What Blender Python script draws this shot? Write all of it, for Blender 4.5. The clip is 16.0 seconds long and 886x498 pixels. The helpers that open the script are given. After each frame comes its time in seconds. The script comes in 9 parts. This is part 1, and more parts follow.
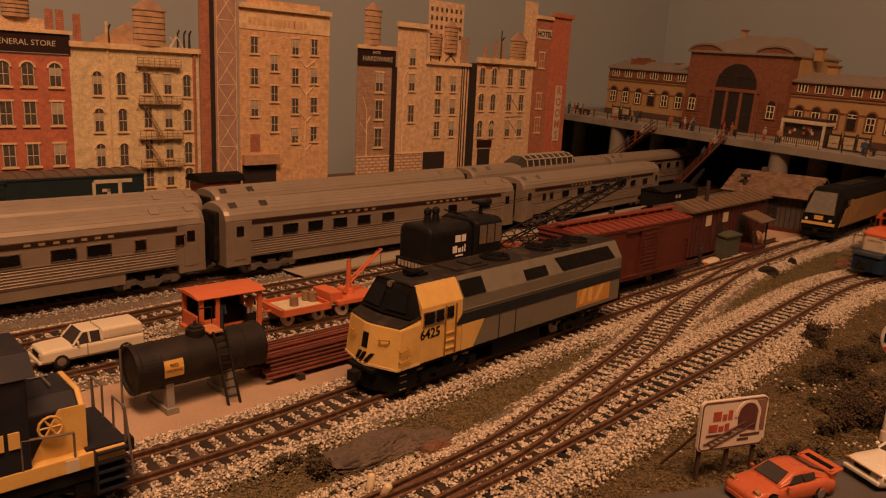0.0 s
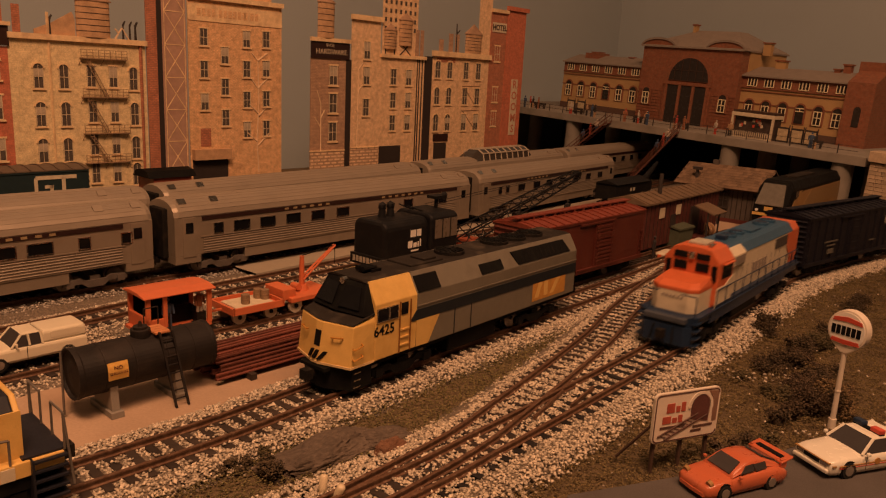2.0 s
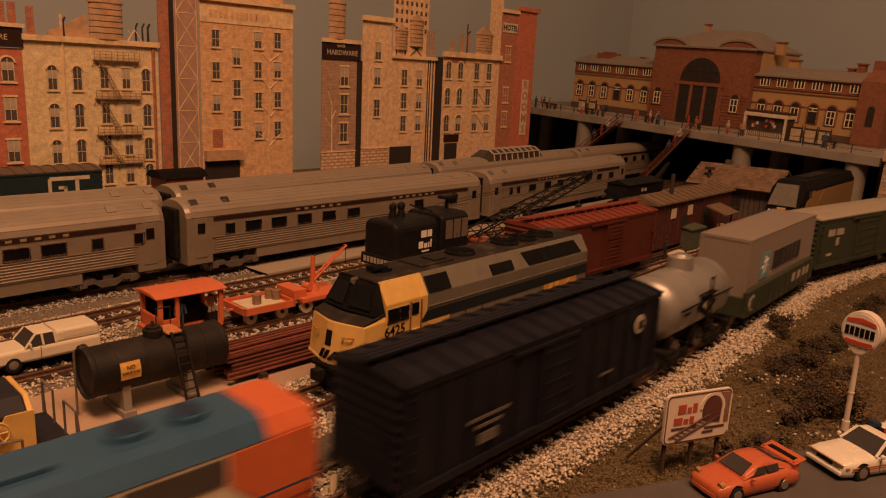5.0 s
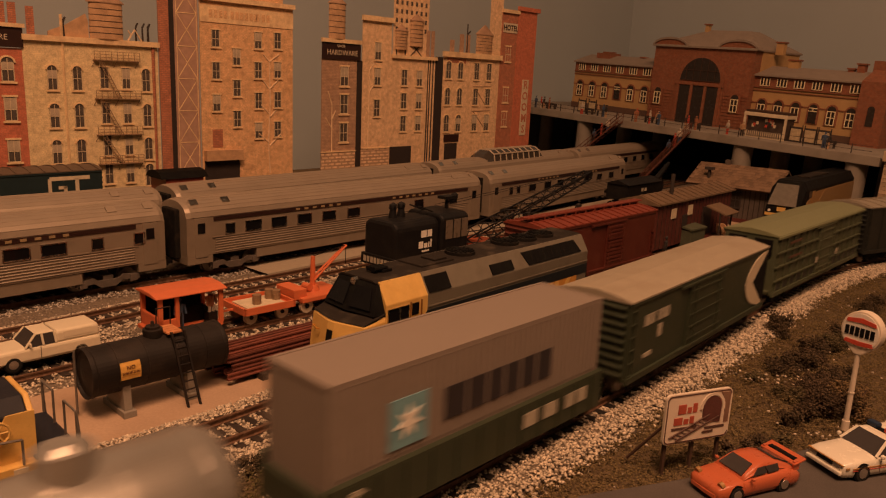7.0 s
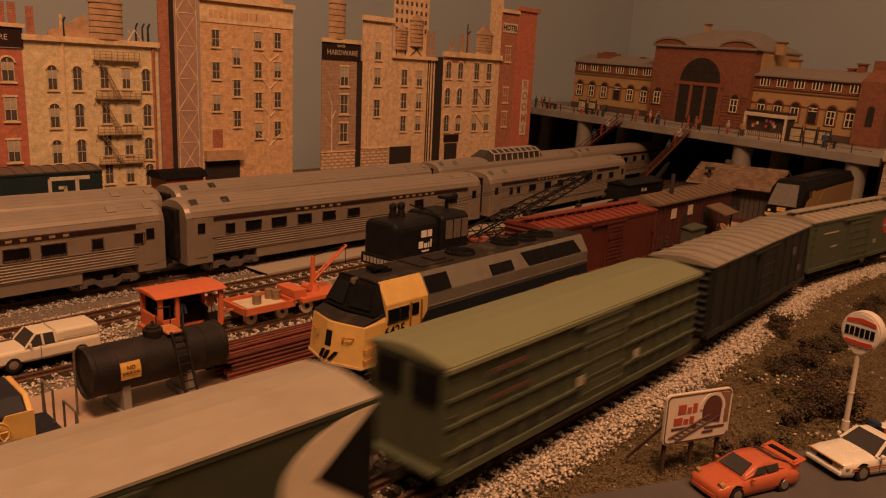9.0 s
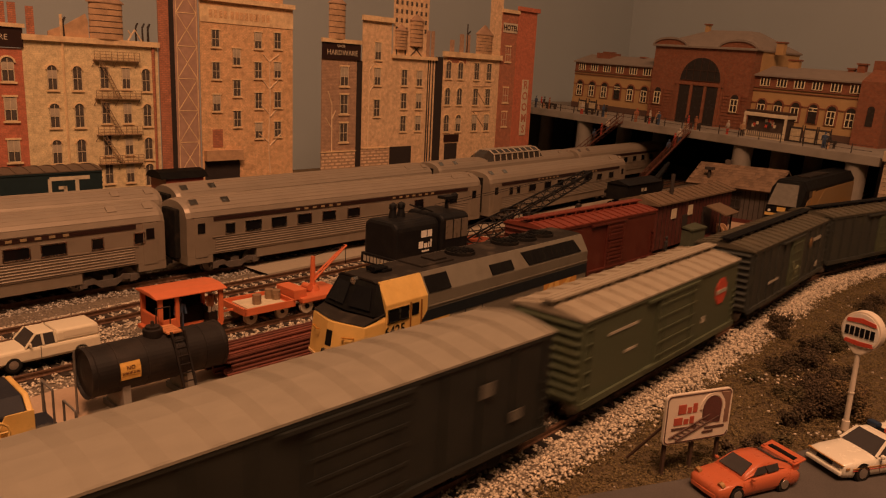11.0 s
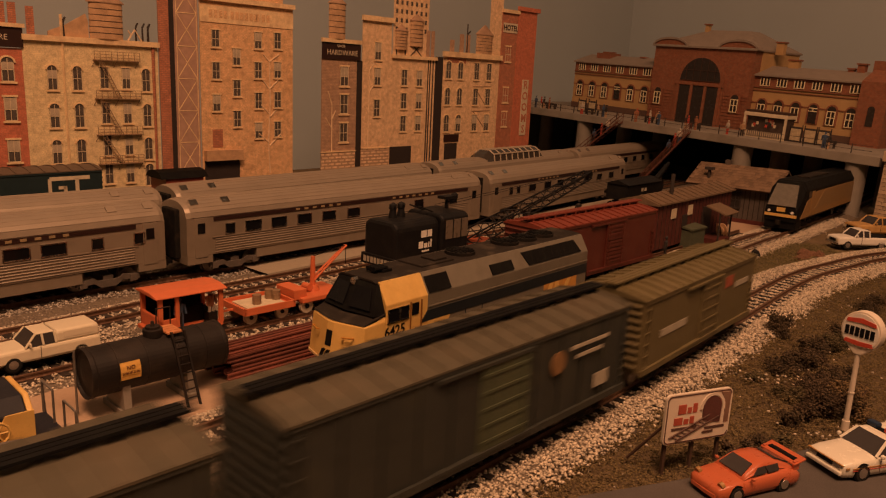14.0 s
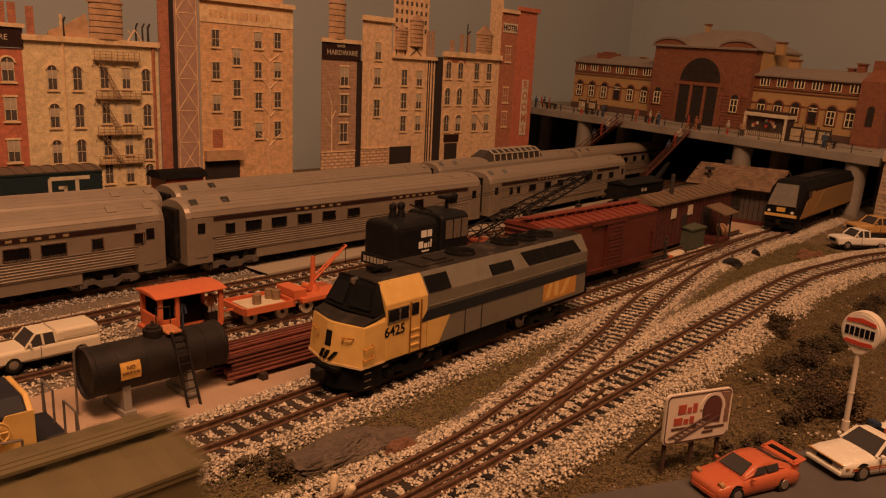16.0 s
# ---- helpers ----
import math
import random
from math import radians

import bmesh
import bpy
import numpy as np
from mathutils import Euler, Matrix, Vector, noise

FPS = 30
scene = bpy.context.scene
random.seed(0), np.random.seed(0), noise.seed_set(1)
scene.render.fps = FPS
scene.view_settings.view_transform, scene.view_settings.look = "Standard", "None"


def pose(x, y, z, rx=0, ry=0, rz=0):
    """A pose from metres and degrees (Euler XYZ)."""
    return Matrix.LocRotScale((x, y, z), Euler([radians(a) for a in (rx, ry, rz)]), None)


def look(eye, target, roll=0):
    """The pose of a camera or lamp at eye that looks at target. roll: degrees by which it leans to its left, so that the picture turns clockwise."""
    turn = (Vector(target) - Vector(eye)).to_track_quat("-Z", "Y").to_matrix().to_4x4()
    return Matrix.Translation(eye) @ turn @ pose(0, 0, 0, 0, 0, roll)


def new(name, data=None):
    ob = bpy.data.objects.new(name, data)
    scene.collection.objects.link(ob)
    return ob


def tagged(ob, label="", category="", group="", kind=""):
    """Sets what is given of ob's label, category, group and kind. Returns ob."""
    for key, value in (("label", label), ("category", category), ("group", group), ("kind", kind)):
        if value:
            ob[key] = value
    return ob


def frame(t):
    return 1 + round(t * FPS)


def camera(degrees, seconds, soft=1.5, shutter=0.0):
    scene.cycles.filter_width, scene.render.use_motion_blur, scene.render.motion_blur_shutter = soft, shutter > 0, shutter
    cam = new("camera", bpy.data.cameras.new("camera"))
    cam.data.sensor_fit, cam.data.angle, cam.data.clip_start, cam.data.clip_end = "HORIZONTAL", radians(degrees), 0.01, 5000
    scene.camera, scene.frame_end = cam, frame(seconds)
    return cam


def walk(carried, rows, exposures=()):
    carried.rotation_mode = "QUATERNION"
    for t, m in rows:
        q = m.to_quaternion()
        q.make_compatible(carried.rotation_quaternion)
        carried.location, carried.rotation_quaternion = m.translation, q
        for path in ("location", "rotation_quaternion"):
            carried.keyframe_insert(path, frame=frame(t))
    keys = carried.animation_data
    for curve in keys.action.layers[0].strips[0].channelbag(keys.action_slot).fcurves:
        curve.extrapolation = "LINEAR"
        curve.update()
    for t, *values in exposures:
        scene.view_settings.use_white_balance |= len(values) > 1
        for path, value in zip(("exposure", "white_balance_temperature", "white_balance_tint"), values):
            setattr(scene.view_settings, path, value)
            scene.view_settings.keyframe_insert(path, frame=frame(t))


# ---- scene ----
DEG = math.degrees(2 * math.atan(784 / 1330))
cam = camera(DEG, 16.0, soft=1.2, shutter=1.0)
PATH = [
    (0.0, look((-0.0024, -0.0043, 0.1385), (-0.0427, 0.9703, -0.0818), 2.821)),
    (0.5, look((-0.0023, -0.0039, 0.1383), (-0.0413, 0.9704, -0.0835), 2.780)),
    (1.0, look((-0.0020, -0.0024, 0.1379), (-0.0184, 0.9721, -0.0863), 2.948)),
    (1.5, look((-0.0002, -0.0004, 0.1379), (0.0113, 0.9739, -0.0871), 2.918)),
    (2.0, look((-0.0001, 0.0001, 0.1380), (0.0143, 0.9743, -0.0871), 2.923)),
    (2.5, look((0.0, 0.0, 0.1380), (0.0010, 0.9744, -0.0870), 2.762)),
    (4.0, look((0.0, 0.0, 0.1380), (0.0, 0.9743, -0.0871), 2.750)),
    (16.0, look((0.0, 0.0, 0.1380), (0.0, 0.9743, -0.0871), 2.750)),
]
walk(cam, PATH, [(0.0, 0.0), (16.0, 0.0)])

# ---- light: a dim room, a warm ceiling lamp and an added warm fill lamp ----
world = bpy.data.worlds.new("room_dark")
world.use_nodes = True
world.node_tree.nodes["Background"].inputs[0].default_value = (1.0, 0.62, 0.36, 1)
world.node_tree.nodes["Background"].inputs[1].default_value = 0.0025
scene.world = world
# the second one is an unseen fill, added to brighten the background
for lx, ly, power, size in ((-0.02, -0.34, 24.2, 0.42), (0.60, -0.22, 9.0, 0.42)):
    ld = bpy.data.lights.new("room_and_fill_lamp", "AREA")
    ld.energy, ld.size, ld.color = power, size, (1.0, 0.485, 0.245)
    lo = new("room_and_fill_lamp", ld)
    lo.matrix_world = look((lx, ly, 1.36), (lx, ly + 0.35, 0))

# ---- materials ----
_mats = {}


def mat(name, col, rough=0.6, metal=0.0, var=0.25, scale=250.0, bump=0.15, fine=2500.0, rnd=0.0, island=0.0, spec=0.4, dirt=None):
    """A painted or moulded surface: colour that varies at two scales, fine relief, uneven gloss."""
    if name in _mats:
        return _mats[name]
    m = bpy.data.materials.new(name)
    m.use_nodes = True
    nt = m.node_tree
    n, lk = nt.nodes, nt.links
    bs = n["Principled BSDF"]
    tc = n.new("ShaderNodeTexCoord")
    n1, n2 = n.new("ShaderNodeTexNoise"), n.new("ShaderNodeTexNoise")
    n1.inputs["Scale"].default_value, n1.inputs["Detail"].default_value = scale, 5
    n2.inputs["Scale"].default_value, n2.inputs["Detail"].default_value = fine, 3
    for q in (n1, n2):
        lk.new(tc.outputs["Object"], q.inputs["Vector"])
    mix = n.new("ShaderNodeMixRGB")
    mix.blend_type = "MULTIPLY"
    mix.inputs[0].default_value = 1.0
    mix.inputs[1].default_value = (*col, 1)
    add = n.new("ShaderNodeMath")
    add.operation = "ADD"
    lk.new(n1.outputs["Fac"], add.inputs[0])
    lk.new(n2.outputs["Fac"], add.inputs[1])
    mr = n.new("ShaderNodeMapRange")
    mr.inputs["From Min"].default_value, mr.inputs["From Max"].default_value = 0.6, 1.4
    mr.inputs["To Min"].default_value, mr.inputs["To Max"].default_value = 1 - var, 1 + var
    lk.new(add.outputs[0], mr.inputs["Value"])
    src = mr.outputs[0]
    if rnd or island:
        o = n.new("ShaderNodeObjectInfo" if rnd else "ShaderNodeNewGeometry")
        r = n.new("ShaderNodeMapRange")
        r.inputs["To Min"].default_value, r.inputs["To Max"].default_value = 1 - (rnd or island), 1 + (rnd or island)
        lk.new(o.outputs["Random" if rnd else "Random Per Island"], r.inputs["Value"])
        mu = n.new("ShaderNodeMath")
        mu.operation = "MULTIPLY"
        lk.new(src, mu.inputs[0])
        lk.new(r.outputs[0], mu.inputs[1])
        src = mu.outputs[0]
    lk.new(src, mix.inputs[2])
    out = mix.outputs[0]
    if dirt:
        dn = n.new("ShaderNodeTexNoise")
        dn.inputs["Scale"].default_value, dn.inputs["Detail"].default_value = dirt[1], 8
        lk.new(tc.outputs["Object"], dn.inputs["Vector"])
        dr = n.new("ShaderNodeMapRange")
        dr.inputs["From Min"].default_value, dr.inputs["From Max"].default_value = 0.5, 0.68
        dr.inputs["To Max"].default_value = dirt[2]
        lk.new(dn.outputs["Fac"], dr.inputs["Value"])
        m2 = n.new("ShaderNodeMixRGB")
        lk.new(dr.outputs[0], m2.inputs[0])
        lk.new(out, m2.inputs[1])
        m2.inputs[2].default_value = (*dirt[0], 1)
        out = m2.outputs[0]
    lk.new(out, bs.inputs["Base Color"])
    rr = n.new("ShaderNodeMapRange")
    rr.inputs["To Min"].default_value, rr.inputs["To Max"].default_value = max(rough - 0.12, 0.03), min(rough + 0.12, 1)
    lk.new(n1.outputs["Fac"], rr.inputs["Value"])
    lk.new(rr.outputs[0], bs.inputs["Roughness"])
    bs.inputs["Metallic"].default_value = metal
    bs.inputs["Specular IOR Level"].default_value = spec
    if bump:
        b = n.new("ShaderNodeBump")
        b.inputs["Strength"].default_value, b.inputs["Distance"].default_value = bump, 0.0004
        lk.new(n2.outputs["Fac"], b.inputs["Height"])
        lk.new(b.outputs[0], bs.inputs["Normal"])
    _mats[name] = m
    return m


def brick_mat(name, c1, c2, mortar, size=0.0042, stain=(0.1, 0.06, 0.03), amount=0.5, across="X"):
    """Printed brickwork: courses, worn patches and stains."""
    m = mat(name, c1, 0.8, var=0.34, scale=260, fine=900, dirt=(stain, 150, amount * 0.35), bump=0.1)
    nt = m.node_tree
    n, lk = nt.nodes, nt.links
    tc = next(q for q in n if q.type == "TEX_COORD")
    sp, cb = n.new("ShaderNodeSeparateXYZ"), n.new("ShaderNodeCombineXYZ")
    lk.new(tc.outputs["Object"], sp.inputs[0])
    lk.new(sp.outputs[across], cb.inputs[0])
    lk.new(sp.outputs["Z"], cb.inputs[1])
    br = n.new("ShaderNodeTexBrick")
    br.inputs["Color1"].default_value, br.inputs["Color2"].default_value, br.inputs["Mortar"].default_value = (*c1, 1), (*c2, 1), (*mortar, 1)
    br.inputs["Scale"].default_value = 1.0
    br.inputs["Brick Width"].default_value, br.inputs["Row Height"].default_value, br.inputs["Mortar Size"].default_value = size, size / 2.6, size * 0.10
    lk.new(cb.outputs[0], br.inputs["Vector"])
    mul = next(q for q in n if q.type == "MIX_RGB" and q.blend_type == "MULTIPLY")
    # rain streaks and soot, drawn out along the courses
    mp = n.new("ShaderNodeMapping")
    mp.inputs["Scale"].default_value = (1.0, 1.0, 3.2)
    lk.new(tc.outputs["Object"], mp.inputs["Vector"])
    ns = n.new("ShaderNodeTexNoise")
    ns.inputs["Scale"].default_value, ns.inputs["Detail"].default_value = 75.0, 10
    lk.new(mp.outputs[0], ns.inputs["Vector"])
    sr = n.new("ShaderNodeMapRange")
    sr.inputs["From Min"].default_value, sr.inputs["From Max"].default_value = 0.50, 0.70
    sr.inputs["To Max"].default_value = 0.42
    lk.new(ns.outputs["Fac"], sr.inputs["Value"])
    mx = n.new("ShaderNodeMixRGB")
    lk.new(sr.outputs[0], mx.inputs[0])
    lk.new(br.outputs["Color"], mx.inputs[1])
    mx.inputs[2].default_value = (*[0.55 * a + 0.35 * b for a, b in zip(c2, stain)], 1)
    lk.new(mx.outputs[0], mul.inputs[1])
    return m


def glass_mat(name, col=(0.008, 0.008, 0.009), rough=0.08):
    return mat(name, col, rough, var=0.15, bump=0.0, spec=0.15)


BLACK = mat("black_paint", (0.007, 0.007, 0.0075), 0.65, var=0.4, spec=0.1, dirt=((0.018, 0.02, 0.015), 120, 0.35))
DARK = mat("grimy_underframe", (0.011, 0.010, 0.009), 0.85, var=0.5, spec=0.15, dirt=((0.04, 0.028, 0.02), 200, 0.5))
STEEL = mat("wheel_steel", (0.25, 0.22, 0.2), 0.4, 0.9, var=0.3)
RUST = mat("rusty_rail", (0.135, 0.072, 0.044), 0.55, 0.3, var=0.4, scale=300, dirt=((0.30, 0.2, 0.14), 400, 0.4))
TIE = mat("dark_brown_tie", (0.035, 0.024, 0.018), 0.75, var=0.5, rnd=0.3)
TIEB = mat("black_tie", (0.016, 0.013, 0.012), 0.6, var=0.5, rnd=0.3)
STONE = mat("cream_ballast", (0.53, 0.455, 0.355), 0.9, var=0.15, island=0.42, bump=0.1)
GREYSTONE = mat("grey_ballast", (0.38, 0.34, 0.29), 0.9, var=0.2, island=0.5, bump=0.1)
# bed colour carries the shade in the gaps between the stones
SHADED_BED = mat("ballast_bed", (0.15, 0.12, 0.09), 0.95, var=0.6, scale=900, bump=0.6, fine=1800)
BEIGE = mat("sandy_plaster", (0.42, 0.30, 0.21), 0.9, var=0.14, scale=40, fine=900, dirt=((0.34, 0.22, 0.14), 35, 0.4))
EARTH = mat("brown_earth", (0.14, 0.10, 0.055), 0.95, var=0.5, scale=120, bump=0.6, fine=1200)
TURF = mat("turf_crumbs", (0.165, 0.122, 0.056), 0.95, var=0.5, scale=90, island=0.4)
OLIVETURF = mat("olive_turf_crumbs", (0.175, 0.145, 0.062), 0.95, var=0.5, scale=90, island=0.4)
BUSH = mat("dark_foam_leaves", (0.078, 0.056, 0.032), 0.95, var=0.3, island=0.6)
TWIG = mat("dry_twigs", (0.075, 0.05, 0.032), 0.9, var=0.3, island=0.4)
ROCK = mat("slate_rock", (0.105, 0.080, 0.062), 0.85, var=0.5, scale=90, bump=0.7, fine=500)
ASPHALT = mat("grey_road", (0.085, 0.075, 0.07), 0.85, var=0.25, scale=60, bump=0.25, fine=2500)
CONC = mat("grey_concrete", (0.26, 0.235, 0.2), 0.85, var=0.22, scale=40, bump=0.2, dirt=((0.16, 0.14, 0.11), 30, 0.5))
WALLP = mat("grey_blue_wall_paint", (0.37, 0.43, 0.46), 0.85, var=0.05, scale=8, bump=0.12, fine=600)
WHITE = mat("white_paint", (0.78, 0.75, 0.68), 0.35, var=0.08)
CREAM = mat("cream_print", (0.6, 0.52, 0.38), 0.7, var=0.2)
ORANGE = mat("orange_paint", (0.55, 0.125, 0.045), 0.45, var=0.15)
YELLOW = mat("yellow_paint", (0.70, 0.45, 0.14), 0.4, var=0.08, dirt=((0.5, 0.26, 0.05), 150, 0.25))
GLASS = glass_mat("dark_glass")
CHROME = mat("bright_metal", (0.6, 0.58, 0.55), 0.25, 1.0, var=0.1)
SILVER = mat("brushed_silver", (0.42, 0.40, 0.37), 0.38, 0.65, var=0.12, scale=60)

# ---- mesh helpers ----


def box(bm, x0, x1, y0, y1, z0, z1, m=None):
    vs = [bm.verts.new(v) for v in ((x0, y0, z0), (x1, y0, z0), (x1, y1, z0), (x0, y1, z0), (x0, y0, z1), (x1, y0, z1), (x1, y1, z1), (x0, y1, z1))]
    for f in ((3, 2, 1, 0), (4, 5, 6, 7), (0, 1, 5, 4), (1, 2, 6, 5), (2, 3, 7, 6), (3, 0, 4, 7)):
        bm.faces.new([vs[i] for i in f])
    if m is not None:
        bmesh.ops.transform(bm, matrix=m, verts=vs)
    return bm


def cyl(bm, a, b, r, n=10, r2=None, caps=True):
    a, b = Vector(a), Vector(b)
    q = (b - a).to_track_quat("Z", "Y")
    r2 = r if r2 is None else r2
    A = [bm.verts.new(a + q @ Vector((r * math.cos(t), r * math.sin(t), 0))) for t in [2 * math.pi * i / n for i in range(n)]]
    B = [bm.verts.new(b + q @ Vector((r2 * math.cos(t), r2 * math.sin(t), 0))) for t in [2 * math.pi * i / n for i in range(n)]]
    for i in range(n):
        bm.faces.new((A[i], A[(i + 1) % n], B[(i + 1) % n], B[i]))
    if caps:
        bm.faces.new(A[::-1])
        bm.faces.new(B)
    return bm


def prism(bm, prof, a0, a1, axis="x"):
    """Extrude a closed outline: (y, z) along x, (x, z) along y or (x, y) along z."""
    def at(p, a):
        return {"x": (a, p[0], p[1]), "y": (p[0], a, p[1]), "z": (p[0], p[1], a)}[axis]
    A = [bm.verts.new(at(p, a0)) for p in prof]
    B = [bm.verts.new(at(p, a1)) for p in prof]
    k = len(prof)
    for i in range(k):
        bm.faces.new((A[i], A[(i + 1) % k], B[(i + 1) % k], B[i]))
    bm.faces.new(A[::-1])
    bm.faces.new(B)
    return bm


def loft(bm, rings, caps=True):
    R = [[bm.verts.new(v) for v in ring] for ring in rings]
    k = len(R[0])
    for A, B in zip(R, R[1:]):
        for i in range(k):
            bm.faces.new((A[i], A[(i + 1) % k], B[(i + 1) % k], B[i]))
    if caps:
        bm.faces.new(R[0][::-1])
        bm.faces.new(R[-1])
    return bm


def ball(bm, c, r, sub=1, sq=(1, 1, 1)):
    d = bmesh.ops.create_icosphere(bm, subdivisions=sub, radius=r)
    for v in d["verts"]:
        v.co = Vector(c) + Vector((v.co.x * sq[0], v.co.y * sq[1], v.co.z * sq[2]))
    return bm


def B():
    return bmesh.new()


def done(bm, name, material, smooth=False):
    bmesh.ops.recalc_face_normals(bm, faces=bm.faces[:])
    me = bpy.data.meshes.new(name)
    bm.to_mesh(me)
    bm.free()
    me.materials.append(material)
    if smooth:
        for p in me.polygons:
            p.use_smooth = True
    return me


def part(name, bm, material, parent, label="", bev=0.0, smooth=False, m=None):
    me = bm if isinstance(bm, bpy.types.Mesh) else done(bm, name, material, smooth)
    ob = new(name, me)
    ob.parent = parent
    if m is not None:
        ob.matrix_basis = m
    if bev:
        b = ob.modifiers.new("bevel", "BEVEL")
        b.width, b.segments, b.limit_method = bev, 2, "ANGLE"
    if label:
        tagged(ob, label)
    return ob


def thing(name, label, category, group="", m=None, kind=""):
    ob = new(name)
    ob.empty_display_size = 0.01
    if m is not None:
        ob.matrix_basis = m
    return tagged(ob, label, category, group, kind)


def solid(name, bm, material, label, category, m=None, kind="", bev=0.0, smooth=False, group=""):
    ob = part(name, bm, material, None, bev=bev, smooth=smooth, m=m)
    return tagged(ob, label, category, group, kind)


def lettering(name, words, size, material, parent, m, bold=0.0, label="", shear=0.0):
    cu = bpy.data.curves.new(name, "FONT")
    cu.body, cu.size, cu.extrude, cu.offset, cu.shear = words, size, 0.00008, bold, shear
    cu.align_x, cu.align_y, cu.resolution_u = "CENTER", "CENTER", 2
    ob = bpy.data.objects.new(name, cu)
    me = bpy.data.meshes.new_from_object(ob)
    bpy.data.objects.remove(ob)
    me.materials.append(material)
    return part(name, me, material, parent, label, m=m)


SIDE_R = Matrix(((-1, 0, 0, 0), (0, 0, 1, 0), (0, 1, 0, 0), (0, 0, 0, 1)))   # text faces +y
SIDE_L = Matrix(((1, 0, 0, 0), (0, 0, -1, 0), (0, 1, 0, 0), (0, 0, 0, 1)))    # text faces -y
FRONT = Matrix(((0, 0, 1, 0), (1, 0, 0, 0), (0, 1, 0, 0), (0, 0, 0, 1)))      # text faces +x


def at(x, y, z, base):
    return Matrix.Translation((x, y, z)) @ base


def curve(pts, step=0.004):
    """A smooth way through the points, as evenly spaced places."""
    P = [Vector(p) for p in pts]
    o = []
    for i in range(len(P) - 1):
        p0, p1, p2, p3 = P[max(i - 1, 0)], P[i], P[i + 1], P[min(i + 2, len(P) - 1)]
        for k in range(24):
            t = k / 24
            o.append(0.5 * (2 * p1 + (p2 - p0) * t + (2 * p0 - 5 * p1 + 4 * p2 - p3) * t * t + (3 * p1 - p0 - 3 * p2 + p3) * t ** 3))
    o.append(P[-1])
    X = np.array([tuple(v) for v in o])
    s = np.r_[0, np.cumsum(np.linalg.norm(np.diff(X, axis=0), axis=1))]
    q = np.arange(0, s[-1], step)
    return np.stack([np.interp(q, s, X[:, 0]), np.interp(q, s, X[:, 1])], 1)


def sides(D):
    d = np.gradient(D, axis=0)
    d /= np.linalg.norm(d, axis=1)[:, None]
    return np.stack([-d[:, 1], d[:, 0]], 1)


RAIL_Z = 0.0025
T1 = curve([(-0.5, -0.165), (-0.30, 0.04), (-0.16, 0.184), (-0.110, 0.234), (-0.080, 0.265), (-0.0455, 0.3065), (0.0138, 0.376), (0.101, 0.4745), (0.149, 0.528),
            (0.182, 0.567), (0.219, 0.609), (0.29, 0.692), (0.338, 0.745), (0.50, 0.935), (0.66, 1.13)])
MAIN = [(-0.62, -2.1), (-0.62, -1.5), (-0.62, -0.9), (-0.60, -0.55), (-0.48, -0.27), (-0.30, -0.075), (-0.15, 0.082), (-0.05, 0.187), (0.0015, 0.239), (0.023, 0.263), (0.0485, 0.2915),
        (0.08, 0.3275), (0.12, 0.374), (0.172, 0.4365), (0.245, 0.525), (0.284, 0.567), (0.327, 0.603), (0.376, 0.64), (0.47, 0.69), (0.57, 0.725),
        (0.72, 0.745), (0.9, 0.72), (1.05, 0.62), (1.13, 0.47), (1.15, 0.3), (1.15, 0.0), (1.15, -0.5), (1.15, -1.2), (1.15, -2.1)]
T2 = curve(MAIN)
T3 = curve([(-0.035, 0.205), (0.0125, 0.2605), (0.037, 0.298), (0.06, 0.335), (0.0945, 0.394), (0.122, 0.449), (0.16, 0.515), (0.199, 0.577), (0.232, 0.624)])
T4 = curve([(-0.5, 0.11), (-0.247, 0.404), (-0.1826, 0.4715), (0.0217, 0.6985), (0.2331, 0.9689), (0.4517, 1.2402)])
T5 = curve([(-0.555, 0.15), (-0.287, 0.442), (-0.222, 0.510), (-0.0319, 0.7425), (0.1699, 1.0009), (0.3766, 1.2681)])
T6 = curve([(-0.42, 0.12), (-0.30, 0.255), (-0.19, 0.381), (-0.137, 0.447), (-0.089, 0.500), (0.02, 0.63), (0.16, 0.79), (0.33, 0.98)])
T7 = curve([(-0.42, 0.055), (-0.30, 0.185), (-0.178, 0.318), (-0.131, 0.366), (-0.098, 0.399), (-0.065, 0.433), (-0.005, 0.500), (0.06, 0.575), (0.20, 0.735), (0.3, 0.85)])
T8 = curve([(-0.02, 0.386), (0.083, 0.496), (0.143, 0.560), (0.3, 0.73)])
T9 = curve([(-0.72, 0.163), (-0.3115, 0.603), (0.0285, 0.9695), (0.2, 1.155)])

# ---- the setting ----
ANG = math.atan2(0.733, 0.68)


def pt(base, d, s, off=0.0):
    n = (-d[1], d[0])
    return (base[0] + d[0] * s + n[0] * off, base[1] + d[1] * s + n[1] * off)


UW = (0.680, 0.733)
W0 = (-0.335, 0.625)


def structure(name, bm, material, label, category, m=None):
    return solid(name, bm, material, label, category, m=m, kind="structure")


structure("ground", box(B(), -2.3, 2.6, -2.5, 2.2, -0.05, -0.004), EARTH, "brown earth-coloured layout table top under all tracks", "ground")
wm = Matrix.Translation((*W0, 0)) @ Matrix.Rotation(ANG, 4, "Z")
structure("wall_back", box(B(), -2.6, 1.306, 0.22, 0.27, -1.0, 1.4), WALLP, "plain grey-blue painted room wall behind the buildings", "wall", m=wm)
CORNER = (0.392, 1.732)
WB_ANG = math.atan2(-0.76, 0.65)
wr = Matrix.Translation((*CORNER, 0)) @ Matrix.Rotation(WB_ANG, 4, "Z")
